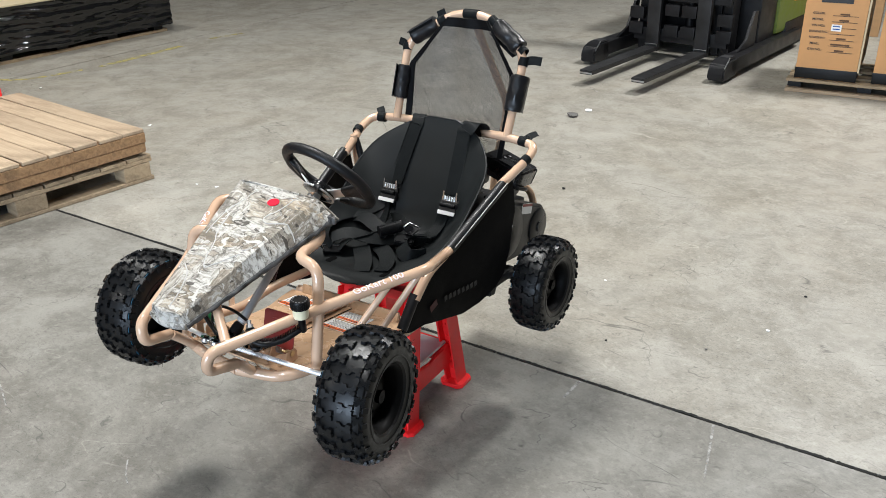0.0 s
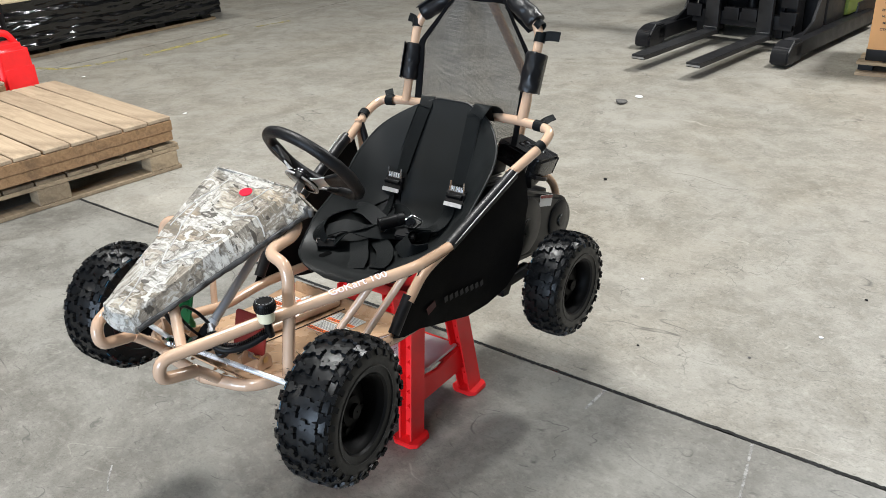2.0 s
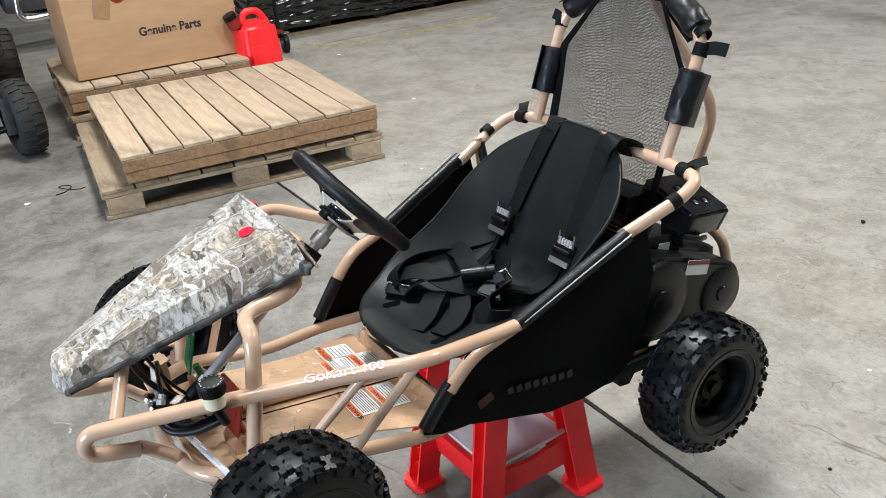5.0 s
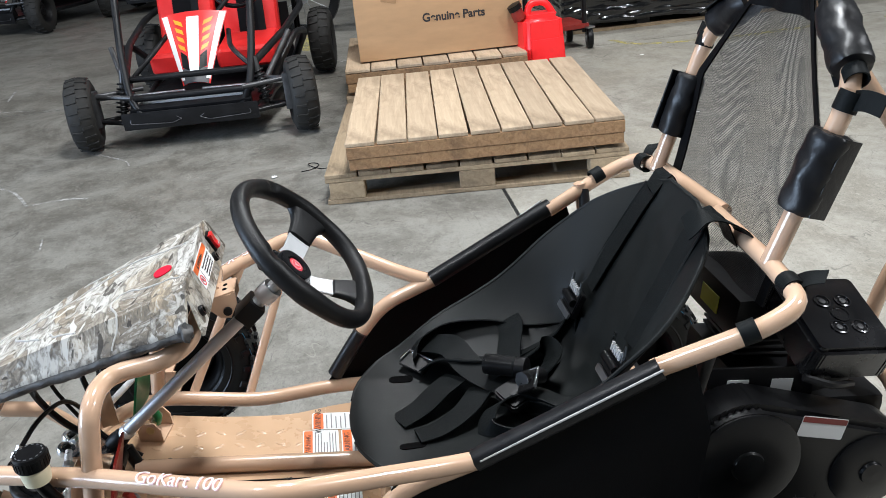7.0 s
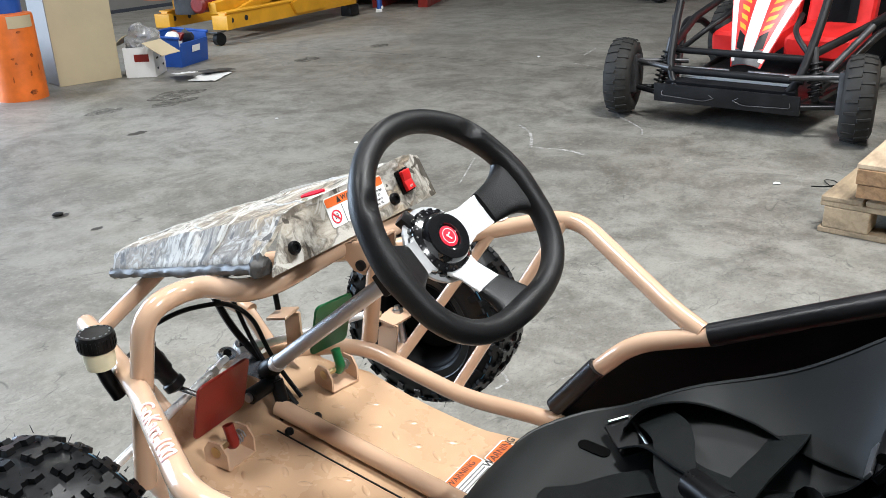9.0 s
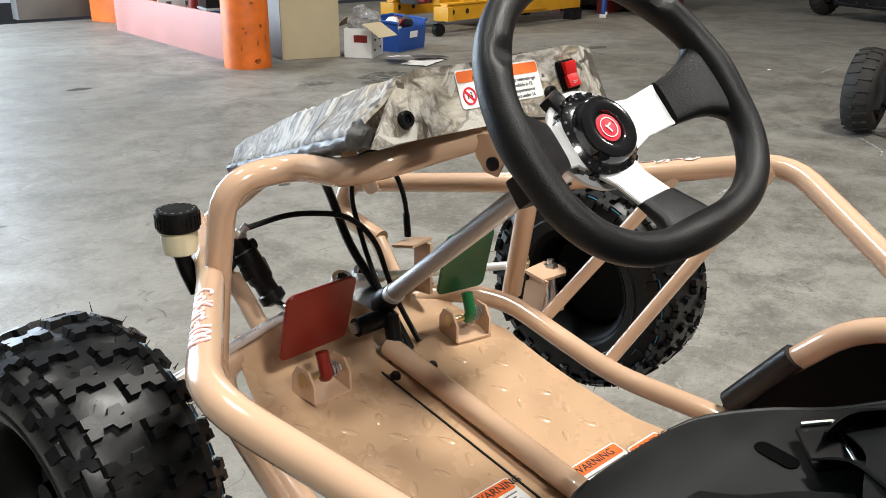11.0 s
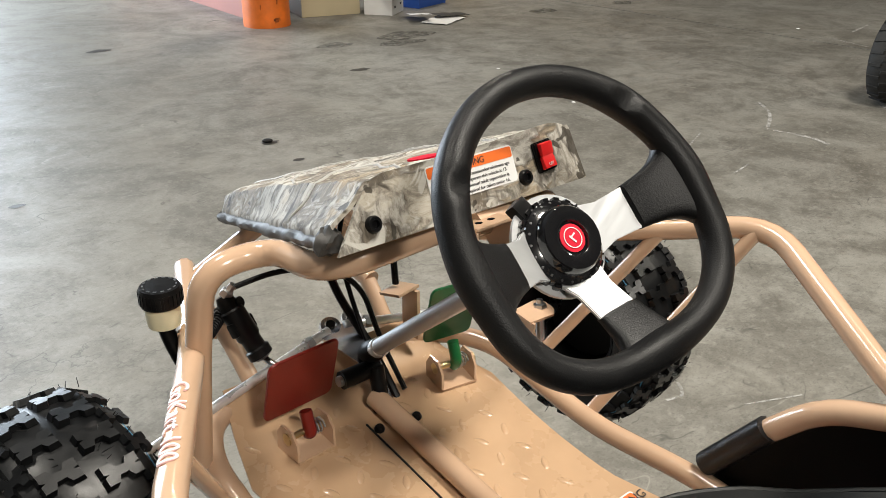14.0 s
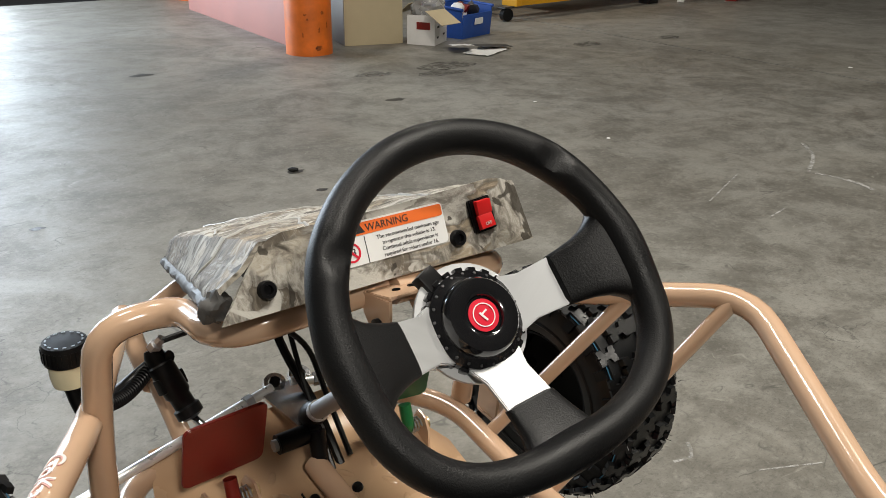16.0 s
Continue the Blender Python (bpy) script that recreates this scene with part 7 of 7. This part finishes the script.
for x in (0.0, 1.05):
    w = part("bike_wheel", lathe([(0.21, -0.03), (0.245, -0.036), (0.275, -0.03), (0.285, 0.0), (0.275, 0.03), (0.245, 0.036), (0.21, 0.03)], aimed((x, 0, 0.285), (0, 1, 0)), 36, closed=True), RUBBER, bike)
    part("hub", lathe([(0.05, -0.04), (0.05, 0.04)], aimed((x, 0, 0.285), (0, 1, 0)), 18), STEEL, w)
    bm = bmesh.new()
    for k in range(12):
        a = 2 * math.pi * k / 12
        rod((x, 0, 0.285), (x + 0.22 * math.cos(a), 0, 0.285 + 0.22 * math.sin(a)), 0.003, 6, bm)
    part("spokes", bm, STEEL, w)
for y in (-0.07, 0.07):
    part("fork_leg", tube([(0, y, 0.285), (0.26, y, 0.88)], 0.018, 0.02), CHROME, bike)
part("handlebar", tube([(0.22, -0.34, 0.98), (0.28, -0.1, 0.92), (0.28, 0.1, 0.92), (0.22, 0.34, 0.98)], 0.012, 0.05), BLACKSTEEL, bike)
part("bike_tank", box((0.40, 0.20, 0.16), (0.48, 0, 0.76), (0, 8, 0), 0.06, seg=3), BLACK, bike)
part("bike_seat", box((0.55, 0.18, 0.08), (0.88, 0, 0.76), (0, -4, 0), 0.03), BLACK, bike)
part("bike_engine", box((0.34, 0.22, 0.30), (0.50, 0, 0.42), (0, 0, 0), 0.05), GREYSTEEL, bike)
part("swing_arm", tube([(0.55, 0.06, 0.36), (1.05, 0.06, 0.285)], 0.02, 0.02), BLACKSTEEL, bike)
part("frame_tube", tube([(0.27, 0, 0.84), (0.34, 0, 0.30), (0.66, 0, 0.24), (0.80, 0, 0.70)], 0.02, 0.08), BLACKSTEEL, bike)
part("exhaust", tube([(0.42, -0.11, 0.40), (0.40, -0.13, 0.22), (0.75, -0.14, 0.24), (1.15, -0.15, 0.40)], 0.028, 0.08), CHROME, bike)
part("side_stand", rod((0.62, -0.05, 0.25), (0.70, -0.18, 0.012), 0.010), BLACKSTEEL, bike)

# ---- orange column, boards and bins by the workshop corner ----
FILM2 = plain("pale_grey_plastic", (0.48, 0.49, 0.51), 0.45, vary=0.08)
SCUFF = worn_mark("rubbed_dark_scuff", (0.10, 0.03, 0.008), 0.42, 0.58)
col = thing("orange_column", "scuffed orange bollard sleeve with pale label strip round a blue post", "column", (-2.757, -4.832, 0.0), size=1.106)
part("column_base", lathe([(0.158, 0.0), (0.156, 0.515), (0.150, 0.532), (0.105, 0.540), (0.0, 0.540)], None, 40), ORANGE, col)
bm = bmesh.new()
arc = [math.radians(58 + 62 * k / 14) for k in range(15)]
rows = [[bm.verts.new((0.1582 * math.cos(a), 0.1582 * math.sin(a), z)) for a in arc] for z in (0.452, 0.525)]
for k in range(14):
    bm.faces.new((rows[0][k], rows[0][k + 1], rows[1][k + 1], rows[1][k]))
part("column_label", bm, CREAM, col, "blank pale label strip")
part("column_top", lathe([(0.100, 0.535), (0.100, 1.55)], None, 32), BLUE, col, "blue upper part")
for k, (a, z, w, h) in enumerate(((78, 0.43, 0.035, 0.02), (55, 0.27, 0.03, 0.02), (60, 0.24, 0.02, 0.025), (112, 0.20, 0.016, 0.07), (48, 0.14, 0.014, 0.05), (85, 0.05, 0.07, 0.05), (98, 0.28, 0.03, 0.03), (88, 0.17, 0.02, 0.06))):
    sc = bmesh.new()
    rs = random.Random(k)
    ring = [sc.verts.new((0, w / 2 * math.cos(t * 0.449) * rs.uniform(0.4, 1), h / 2 * math.sin(t * 0.449) * rs.uniform(0.4, 1))) for t in range(14)]
    sc.faces.new(ring)
    for v in sc.verts:
        v.co.x = 0.1596 + math.sqrt(max(0, 0.158 ** 2 - v.co.y ** 2)) - 0.158
    part("scuff", sc, SCUFF, col).matrix_basis = pose(0, 0, z, 0, 0, a)
tagged(part("low_barrier", box((0.035, 2.89, 0.353), (-2.862, -6.303, 0.176), (0, 0, -4.3), 0.004), PINK), "low pale-pink barrier board running back from the column", "barrier")
rest = carton("tall_board_box", "tall cream board box with a grey side", (0.426, 0.34, 1.30), (-3.405, -5.051, 0.000), -14.7, CREAM, False, "box", size=1.135)
part("grey_side", box((0.006, 0.335, 1.29), (0.215, 0, 0.65)), WALLPAINT, rest)

# things behind the low barrier
wm = thing("white_panel_rack", "white slotted plastic panels standing behind the low barrier", "panel", (-3.679, -7.865, 0.000), -13.5, size=1.129)
for k in range(2):
    p = part("slotted_panel", box((0.25 - 0.12 * k, 0.05, 0.95), (0.05 - 0.20 * k, 0.02 * k, 0.476), (0, 0, 0), 0.015), WHITE if k == 0 else FILM2, wm)
    # panels are solid: grey boxes on the face carry the shade of slots
    for j in range(9):
        part("slot", box((0.05, 0.004, 0.035), (0.02 - 0.18 * k + 0.06 * (j % 2), 0.027 + 0.02 * k, 0.10 + 0.095 * j), (0, 0, 0), 0.001), GREYSTEEL, p)
rb2 = thing("red_extinguisher", "dark red cylinder standing behind the low barrier", "cylinder", (-3.733, -7.556, 0.0), size=1.131)
part("cylinder_body", lathe([(0.06, 0.0), (0.065, 0.02), (0.065, 0.42), (0.03, 0.48), (0.018, 0.50), (0.018, 0.54), (0.0, 0.54)], None, 24), REDPAINT, rb2)
bc = thing("blue_crate_stack", "dark blue plastic crates with pale edges, stacked on the floor", "crate", (-3.607, -6.849, 0.000), -13.7, size=1.131)
for k in range(3):
    cr = part("crate", box((0.26, 0.30, 0.22), (0, 0, 0.112 + 0.226 * k), (0, 0, 0), 0.01), BLUE if k != 1 else BLACKSTEEL, bc)
    part("crate_rim", box((0.275, 0.315, 0.018), (0, 0, 0.214 + 0.226 * k), (0, 0, 0), 0.004), FILM2, cr)
carton("orange_drum_box", "orange box standing at the far end of the barrier", (0.5, 0.4, 0.9), (-3.415, -8.606, 0.000), 17.0, ORANGE, False, "box", size=1.119)

open_box = thing("open_carton", "white open carton with clear plastic bag and brown flaps", "carton", (-3.779, -4.732, 0.000), 33.3, size=1.153)
for size, at in (((0.24, 0.006, 0.20), (0, 0.10, 0.10)), ((0.24, 0.006, 0.20), (0, -0.10, 0.10)), ((0.006, 0.20, 0.20), (0.12, 0, 0.10)), ((0.006, 0.20, 0.20), (-0.12, 0, 0.10)), ((0.24, 0.20, 0.006), (0, 0, 0.004))):
    part("box_wall", box(size, at), PAPER, open_box)
part("flap", box((0.20, 0.004, 0.17), (0.14, 0.17, 0.20), (62, 0, -20)), CREAM, open_box, "plain brown inside of a flap")
part("flap", box((0.24, 0.004, 0.11), (-0.02, -0.14, 0.235), (-50, 0, 0)), CREAM, open_box)
for x, z, w in ((-0.05, 0.12, 0.05), (0.05, 0.12, 0.04), (0.0, 0.16, 0.12), (0.06, 0.05, 0.03), (-0.06, 0.06, 0.03)):
    part("carton_print", box((w, 0.001, 0.014), (x, 0.1036, z)), INK, open_box)
part("carton_print", box((0.001, 0.10, 0.05), (0.1236, 0.02, 0.13)), REDPAINT, open_box)
bm = bmesh.new()
bmesh.ops.create_icosphere(bm, subdivisions=4, radius=0.115)
for v in bm.verts:
    v.co *= 1 + 0.35 * noise.noise(v.co * 13) + 0.15 * noise.noise(v.co * 31)
    v.co = Vector((v.co.x, v.co.y * 0.9, v.co.z * 0.85 + 0.245))
BAG = plain("cloudy_plastic_bag", (0.55, 0.55, 0.54), 0.25, vary=0.15, bump=0.3, grain=50)
BAG.node_tree.nodes["Principled BSDF"].inputs["Transmission Weight"].default_value = 0.55
part("plastic_bag", bm, BAG, open_box, "crumpled cloudy plastic bag")

bin_ = thing("parts_bin", "blue plastic parts bin holding rags and scraps", "bin", (-4.257, -4.900, 0.000), 16.9, size=1.164)
out = [(-0.18, -0.14), (0.18, -0.14), (0.18, 0.14), (-0.18, 0.14)]
for size, at, turn in (((0.36, 0.010, 0.17), (0, 0.14, 0.085), (-6, 0, 0)), ((0.36, 0.010, 0.22), (0, -0.14, 0.11), (6, 0, 0)), ((0.010, 0.28, 0.21), (0.18, 0, 0.105), (0, 6, 0)), ((0.010, 0.28, 0.21), (-0.18, 0, 0.105), (0, -6, 0)), ((0.35, 0.27, 0.010), (0, 0, 0.006), (0, 0, 0))):
    part("bin_wall", box(size, at, turn, 0.003), BLUE, bin_)
part("bin_lip", tube([(0.195, 0.15, 0.205), (0.195, -0.155, 0.225), (-0.195, -0.155, 0.225), (-0.195, 0.15, 0.205)], 0.011, 0.02), BLUE, bin_)
part("bin_card", box((0.10, 0.003, 0.045), (0, 0.158, 0.115), (-6, 0, 0)), PAPER, bin_)
rb = random.Random(12)
for k in range(9):
    bm = bmesh.new()
    bmesh.ops.create_icosphere(bm, subdivisions=2, radius=0.05)
    for v in bm.verts:
        v.co *= 1 + 0.6 * noise.noise(v.co * 25 + Vector((k, 0, 0)))
        v.co += Vector((rb.uniform(-0.001, 0.001), 0, 0))
    bmesh.ops.transform(bm, matrix=pose(rb.uniform(-0.11, 0.11), rb.uniform(-0.07, 0.08), 0.13 + rb.uniform(0, 0.06)), verts=bm.verts)
    part("rag", bm, (PAPER, GREYSTEEL, REDPAINT, WHITE, BLACK, FILM)[k % 6], bin_)

for k, (x, y, w, h, r, mt) in enumerate(((-3.885, -4.113, 0.36, 0.22, 25, PAPER), (-4.017, -4.195, 0.30, 0.14, -8, FILM), (-3.748, -4.246, 0.30, 0.16, 60, PAPER))):
    def crumple(u, v, k=k, w=w, h=h):
        return ((u - 0.5) * w, (v - 0.5) * h, 0.008 + 0.010 * k + 0.012 * abs(noise.noise(Vector((u * 3 + k, v * 3, k)))) + 0.02 * k * u)
    o = part("paper_sheet", sheet(crumple, 12, 8, 0.001), mt)
    o.matrix_basis = pose(x, y, 0.0, 0, 0, r)
    tagged(o, "crumpled white packing sheet lying on the floor", "paper", "packing sheets on the floor")

# ---- yellow lift table ----
lift = thing("lift_table", "yellow steel vehicle lift lowered near the floor, with bags on it", "vehicle lift", (-5.188, -5.341, 0.000), 5.9, size=1.195)
for y, z0 in ((0.0, 0.0), (-0.62, 0.0)):
    part("side_beam", box((1.95, 0.07, 0.13), (-1.0, y, 0.175), (0, 0, 0), 0.006), YELLOW, lift)
    part("beam_flange", box((1.95, 0.10, 0.012), (-1.0, y, 0.245)), YELLOW, lift)
    part("beam_end", box((0.06, 0.16, 0.11), (-0.02, y, 0.17), (0, 0, 0), 0.006), YELLOW, lift)
    part("scissor_arm", box((1.1, 0.04, 0.09), (-0.75, y - 0.10, 0.30), (0, 14, 0), 0.005), YELLOW, lift)
    w = part("lift_castor", lathe([(0.02, -0.025), (0.05, -0.025), (0.05, 0.025), (0.02, 0.025)], aimed((0.06, y + 0.02, 0.052), (0.2, 1, 0)), 22), RUBBER, lift)
    part("castor_plate", box((0.10, 0.08, 0.012), (0.05, y, 0.108)), GREYSTEEL, w)
    part("foot_block", box((0.14, 0.12, 0.11), (-1.9, y, 0.056), (0, 0, 0), 0.006), BLACKSTEEL, lift)
    # black discs on the solid beam stand for the dark inside of holes
    for x in (-0.10, -0.28):
        part("painted_beam_hole", lathe([(0.022, 0), (0.022, 0.002)], aimed((x, y + 0.0355, 0.18), (0, 1, 0)), 16), INK, lift)
part("jaw_plate", plate([(-0.25, -0.07), (0.20, -0.07), (0.27, 0.03), (0.12, 0.07), (-0.22, 0.06)], 0.06, basis((-1.15, 0.06, 0.20), (1, 0, 0), (0, 0, 1)), bevel=0.006), YELLOW, lift)
for z, y in ((0.36, -0.16), (0.40, -0.55)):
    part("deck_rail", box((2.1, 0.08, 0.09), (-1.15, y, z), (0, 5, 0), 0.006), YELLOW, lift)
part("deck_plate", box((1.3, 0.5, 0.02), (-1.3, -0.36, 0.44), (0, 5, 0)), GREYSTEEL, lift)
part("lift_motor", lathe([(0.07, 0), (0.07, 0.20), (0.05, 0.22)], aimed((-0.25, -0.30, 0.30), (1, 0.2, 0)), 20), REDPAINT, lift)
part("lift_pump", box((0.20, 0.18, 0.16), (-0.12, -0.42, 0.30), (0, 0, 20), 0.02), GREYSTEEL, lift)
part("orange_cover", box((0.26, 0.22, 0.10), (-0.02, -0.60, 0.42), (0, 12, 10), 0.015), ORANGE, lift)
part("lift_hose", tube([(-0.05, -0.15, 0.42), (-0.35, 0.0, 0.46), (-0.8, -0.1, 0.40), (-0.9, -0.3, 0.42)], 0.012, 0.1, 8), BLACK, lift)
bg = thing("plastic_bags", "heap of clear and white plastic bags on the lift", "plastic bags", (-6.244, -5.907, 0.515), size=1.23)
for k in range(4):
    bm = bmesh.new()
    bmesh.ops.create_icosphere(bm, subdivisions=3, radius=0.11)
    for v in bm.verts:
        v.co *= 1 + 0.5 * noise.noise(v.co * 14 + Vector((k * 5, 0, 0)))
        v.co.z = max(-0.03, v.co.z * 0.5)
    bmesh.ops.translate(bm, vec=(-0.18 * k, 0.10 * (k % 2), 0.036), verts=bm.verts)
    part("bag", bm, (WHITE, BAG)[k % 2], bg)
carton("white_crate", "white and pale blue polystyrene crate on the lift", (0.7, 0.42, 0.30), (-7.058, -6.054, 0.612), 8.0, WHITE, False, "crate", size=1.262)

rp = thing("red_pallet", "dark red painted timber pallet against the far side", "pallet", (-8.894, -5.996, 0.000), 19.9, size=1.331)
for y in (-0.45, 0.0, 0.45):
    part("bearer", box((1.1, 0.09, 0.12), (0, y, 0.061)), REDPAINT, rp)
for k in range(6):
    part("deck_board", box((0.14, 1.05, 0.02), (-0.48 + 0.192 * k, 0, 0.132)), REDPAINT, rp)
carton("storage_carton", "brown carton resting on a red pallet", (0.8, 0.8, 0.7), (-8.966, -6.066, 0.191), 19.9, CARTON, size=1.334)
st = thing("trestle_leg", "blue steel trestle with pale rubber feet", "trestle", (-7.854, -5.700, 0.000), 34.7, size=1.291)
for x, y in ((-0.08, -0.16), (0.08, -0.16), (-0.08, 0.16), (0.08, 0.16)):
    lg = part("leg", tube([(x * 1.6, y, 0.02), (x * 0.3, y, 0.7)], 0.02, 0.02), BLUE, st)
    part("leg_foot", box((0.06, 0.06, 0.03), (x * 1.6, y, 0.016), (0, 0, 0), 0.006), PAPER, lg)
part("top_bar", box((0.08, 0.42, 0.06), (0, 0, 0.72), (0, 0, 0), 0.006), BLUE, st)

# ---- marks and litter on the floor ----
FADED = worn_mark("faded_white_scuff", (0.44, 0.43, 0.41), 0.40, 0.57)


def floor_mark(name, pts, width, material, label, ragged=0.4):
    """A thin worn mark on the concrete along a line."""
    bm = bmesh.new()
    line = spline([Vector((x, y, 0.0012)) for x, y in pts], 10 * len(pts))
    prev = None
    r = random.Random(len(pts) * 7 + int(abs(pts[0][0]) * 100))
    for k, p in enumerate(line):
        t = (line[min(k + 1, len(line) - 1)] - line[max(k - 1, 0)]).normalized()
        n = Vector((-t.y, t.x, 0)) * width / 2
        a, b = bm.verts.new(p + n * (1 - ragged * r.random())), bm.verts.new(p - n * (1 - ragged * r.random()))
        if prev and r.random() > 0.03:
            bm.faces.new((prev[0], prev[1], b, a))
        prev = (a, b)
    return tagged(part(name, bm, material), label, "floor mark", "marks on the floor", kind="structure")


for pts, w, mt, lab in (
    (((0.446, 1.218), (0.453, 1.337)), 0.012, FADED, "short white scuff beside the joint"),
    (((0.91, 1.327), (0.935, 1.198), (0.96, 1.062)), 0.010, FADED, "pale scratch in the concrete"),
    (((-0.53, 0.252), (-0.482, 0.206), (-0.442, 0.18)), 0.006, FADED, "pale scratch in the concrete"),
    (((-1.233, 0.292), (-1.096, 0.226)), 0.006, FADED, "pale scratch in the concrete"),
    (((-5.39, 2.871), (-5.125, 3.022), (-5.006, 3.461)), 0.07, LINEYELLOW, "worn yellow floor line"),
    (((-4.971, 3.61), (-4.996, 4.099), (-5.013, 4.55)), 0.09, LINEYELLOW, "worn yellow floor line"),
    (((-5.027, 4.924), (-4.949, 5.298)), 0.06, LINEYELLOW, "worn yellow floor line"),
    (((-6.498, 0.516), (-7.42, 0.42)), 0.14, LINEYELLOW, "worn yellow floor line"),
    (((-5.882, 0.392), (-5.841, 0.897)), 0.05, FADED, "white floor line"),
    (((-5.078, 3.107), (-4.863, 3.164)), 0.012, FADED, "pale scratch in the concrete"),
    (((-3.546, -1.21), (-3.395, -1.061), (-3.138, -0.924)), 0.022, FADED, "curved white chalk mark"),
    (((-3.997, -0.803), (-3.769, -0.572), (-3.634, -0.509)), 0.014, FADED, "white chalk mark by the buggy"),
    (((-5.857, -1.852), (-6.29, -1.918)), 0.02, FADED, "pale scratch in the concrete"),
    (((-5.5, -1.824), (-5.341, -1.33)), 0.02, FADED, "pale scratch in the concrete"),
    (((-3.15, -0.898), (-3.171, -0.744), (-3.139, -0.625)), 0.03, FADED, "dotted white chalk marks"),
    (((-2.438, -0.928), (-2.846, -1.087)), 0.008, FADED, "long pale scratch"),
    (((-2.494, -0.683), (-2.623, -0.706)), 0.010, FADED, "short pale scratch"),
    (((-7.478, -2.094), (-7.4, -1.933), (-7.118, -1.965)), 0.02, FADED, "white chalk angle"),
    (((-8.099, -5.39), (-8.247, -5.167), (-10.621, -6.434)), 0.05, FADED, "white line by the red pallet"),
    (((-1.091, 5.004), (-0.994, 4.92)), 0.012, FADED, "short white scuff by the forks"),
    (((-0.972, 0.1), (-1.019, 0.109), (-1.056, 0.07)), 0.010, FADED, "short pale scratch"),
):
    floor_mark("floor_mark", pts, w, mt, lab)
# dirt and broken arrises along the joint
TJ, rj = radians(TILT_JOINT), random.Random(21)
for x0, x1 in ((-2.6, -0.9), (-0.9, 0.5), (0.5, 2.6)):
    pts = [(x0 + (x1 - x0) * i / 34, JY + rj.uniform(-0.003, 0.003)) for i in range(35)]
    pts = [(px * math.cos(TJ) - py * math.sin(TJ), px * math.sin(TJ) + py * math.cos(TJ)) for px, py in pts]
    floor_mark("joint_filler", pts, 0.0165, JOINT, "dark broken filler along the floor joint", 0.62)
cord = thing("cord", "thin black cord lying in a loop on the concrete", "cord", (-3.137, 0.538, 0.0), 0, size=0.7)
part("strand", sweep(bmesh.new(), spline([(0.05, -0.11, 0.004), (0.02, -0.03, 0.004), (-0.06, 0.02, 0.004), (-0.12, -0.01, 0.005), (-0.10, -0.06, 0.009), (-0.02, -0.03, 0.010), (0.04, 0.04, 0.004), (0.03, 0.10, 0.004)], 48), 0.0032, 6), BLACK, cord)
DARKSPOT = plain("oil_spot", (0.035, 0.033, 0.030), 0.45, vary=0.3, scale=30)
for x, y, r in ((-1.276, -2.227, 0.038), (-1.25, -1.947, 0.026), (-1.184, -1.311, 0.030), (-1.424, -4.674, 0.075), (-0.197, -2.149, 0.03), (-2.417, -3.152, 0.06), (-5.677, -3.813, 0.12), (-3.127, -3.645, 0.16), (-3.301, -3.826, 0.22), (-2.713, -3.852, 0.12), (-4.824, -3.945, 0.14)):
    bm = bmesh.new()
    ring = [bm.verts.new((x + r * (1 + 0.5 * noise.noise(Vector((math.cos(a) * 2 + x, math.sin(a) * 2, y)))) * math.cos(a), y + 0.6 * r * (1 + 0.5 * noise.noise(Vector((math.cos(a) * 2, math.sin(a) * 2 + y, x)))) * math.sin(a), 0.0012)) for a in [2 * math.pi * k / 26 for k in range(26)]]
    bm.faces.new(ring)
    tagged(part("oil_stain", bm, DARKSPOT if r < 0.1 else bpy.data.materials.get("damp_stain") or worn_mark("damp_stain", (0.085, 0.078, 0.064), 0.38, 0.62)), "dark oil stain soaked into the concrete", "stain", "stains on the floor", kind="structure")


GRIT = plain("grey_grit", (0.11, 0.105, 0.098), 0.8, vary=0.3, scale=40)


def litter(name, x, y, size, material, label, flat=0.4, seed=1):
    bm = bmesh.new()
    bmesh.ops.create_icosphere(bm, subdivisions=2, radius=size)
    for v in bm.verts:
        v.co *= 1 + 0.5 * noise.noise(v.co * (0.8 / size) + Vector((seed * 3.1, 0, 0)))
        v.co.z = v.co.z * flat
    low = min(v.co.z for v in bm.verts)
    bmesh.ops.translate(bm, vec=(x, y, 0.0005 - low), verts=bm.verts)
    tagged(part(name, bm, material), label, name.replace("_", " "), "litter on the floor")


for k, (x, y) in enumerate(((-0.85, 4.414), (0.238, 2.082), (0.916, 2.005), (-3.219, 2.645), (-1.987, 2.04), (-2.113, 2.016), (-4.758, 2.893), (-3.072, 0.324), (-4.127, 0.534), (-2.814, -1.825), (-3.057, -2.634), (-5.662, -2.164))):
    litter("paper_scrap", x, y, (0.026, 0.006, 0.007, 0.014, 0.010, 0.008, 0.014, 0.016, 0.020, 0.012, 0.010, 0.015)[k], PAPER, "small white paper scrap on the concrete", 0.25, k)
for k, (x, y) in enumerate(((-0.89, 4.234), (-1.272, -2.243), (0.427, 1.629), (0.758, 1.757), (0.981, 2.356), (-0.363, 2.967), (0.656, 0.546))):
    litter("grit_chip", x, y, (0.038, 0.022, 0.005, 0.005, 0.006, 0.010, 0.004)[k], (GRIT, JOINT, JOINT)[k % 3], "small dark chip of grit on the concrete", 0.35, k + 20)
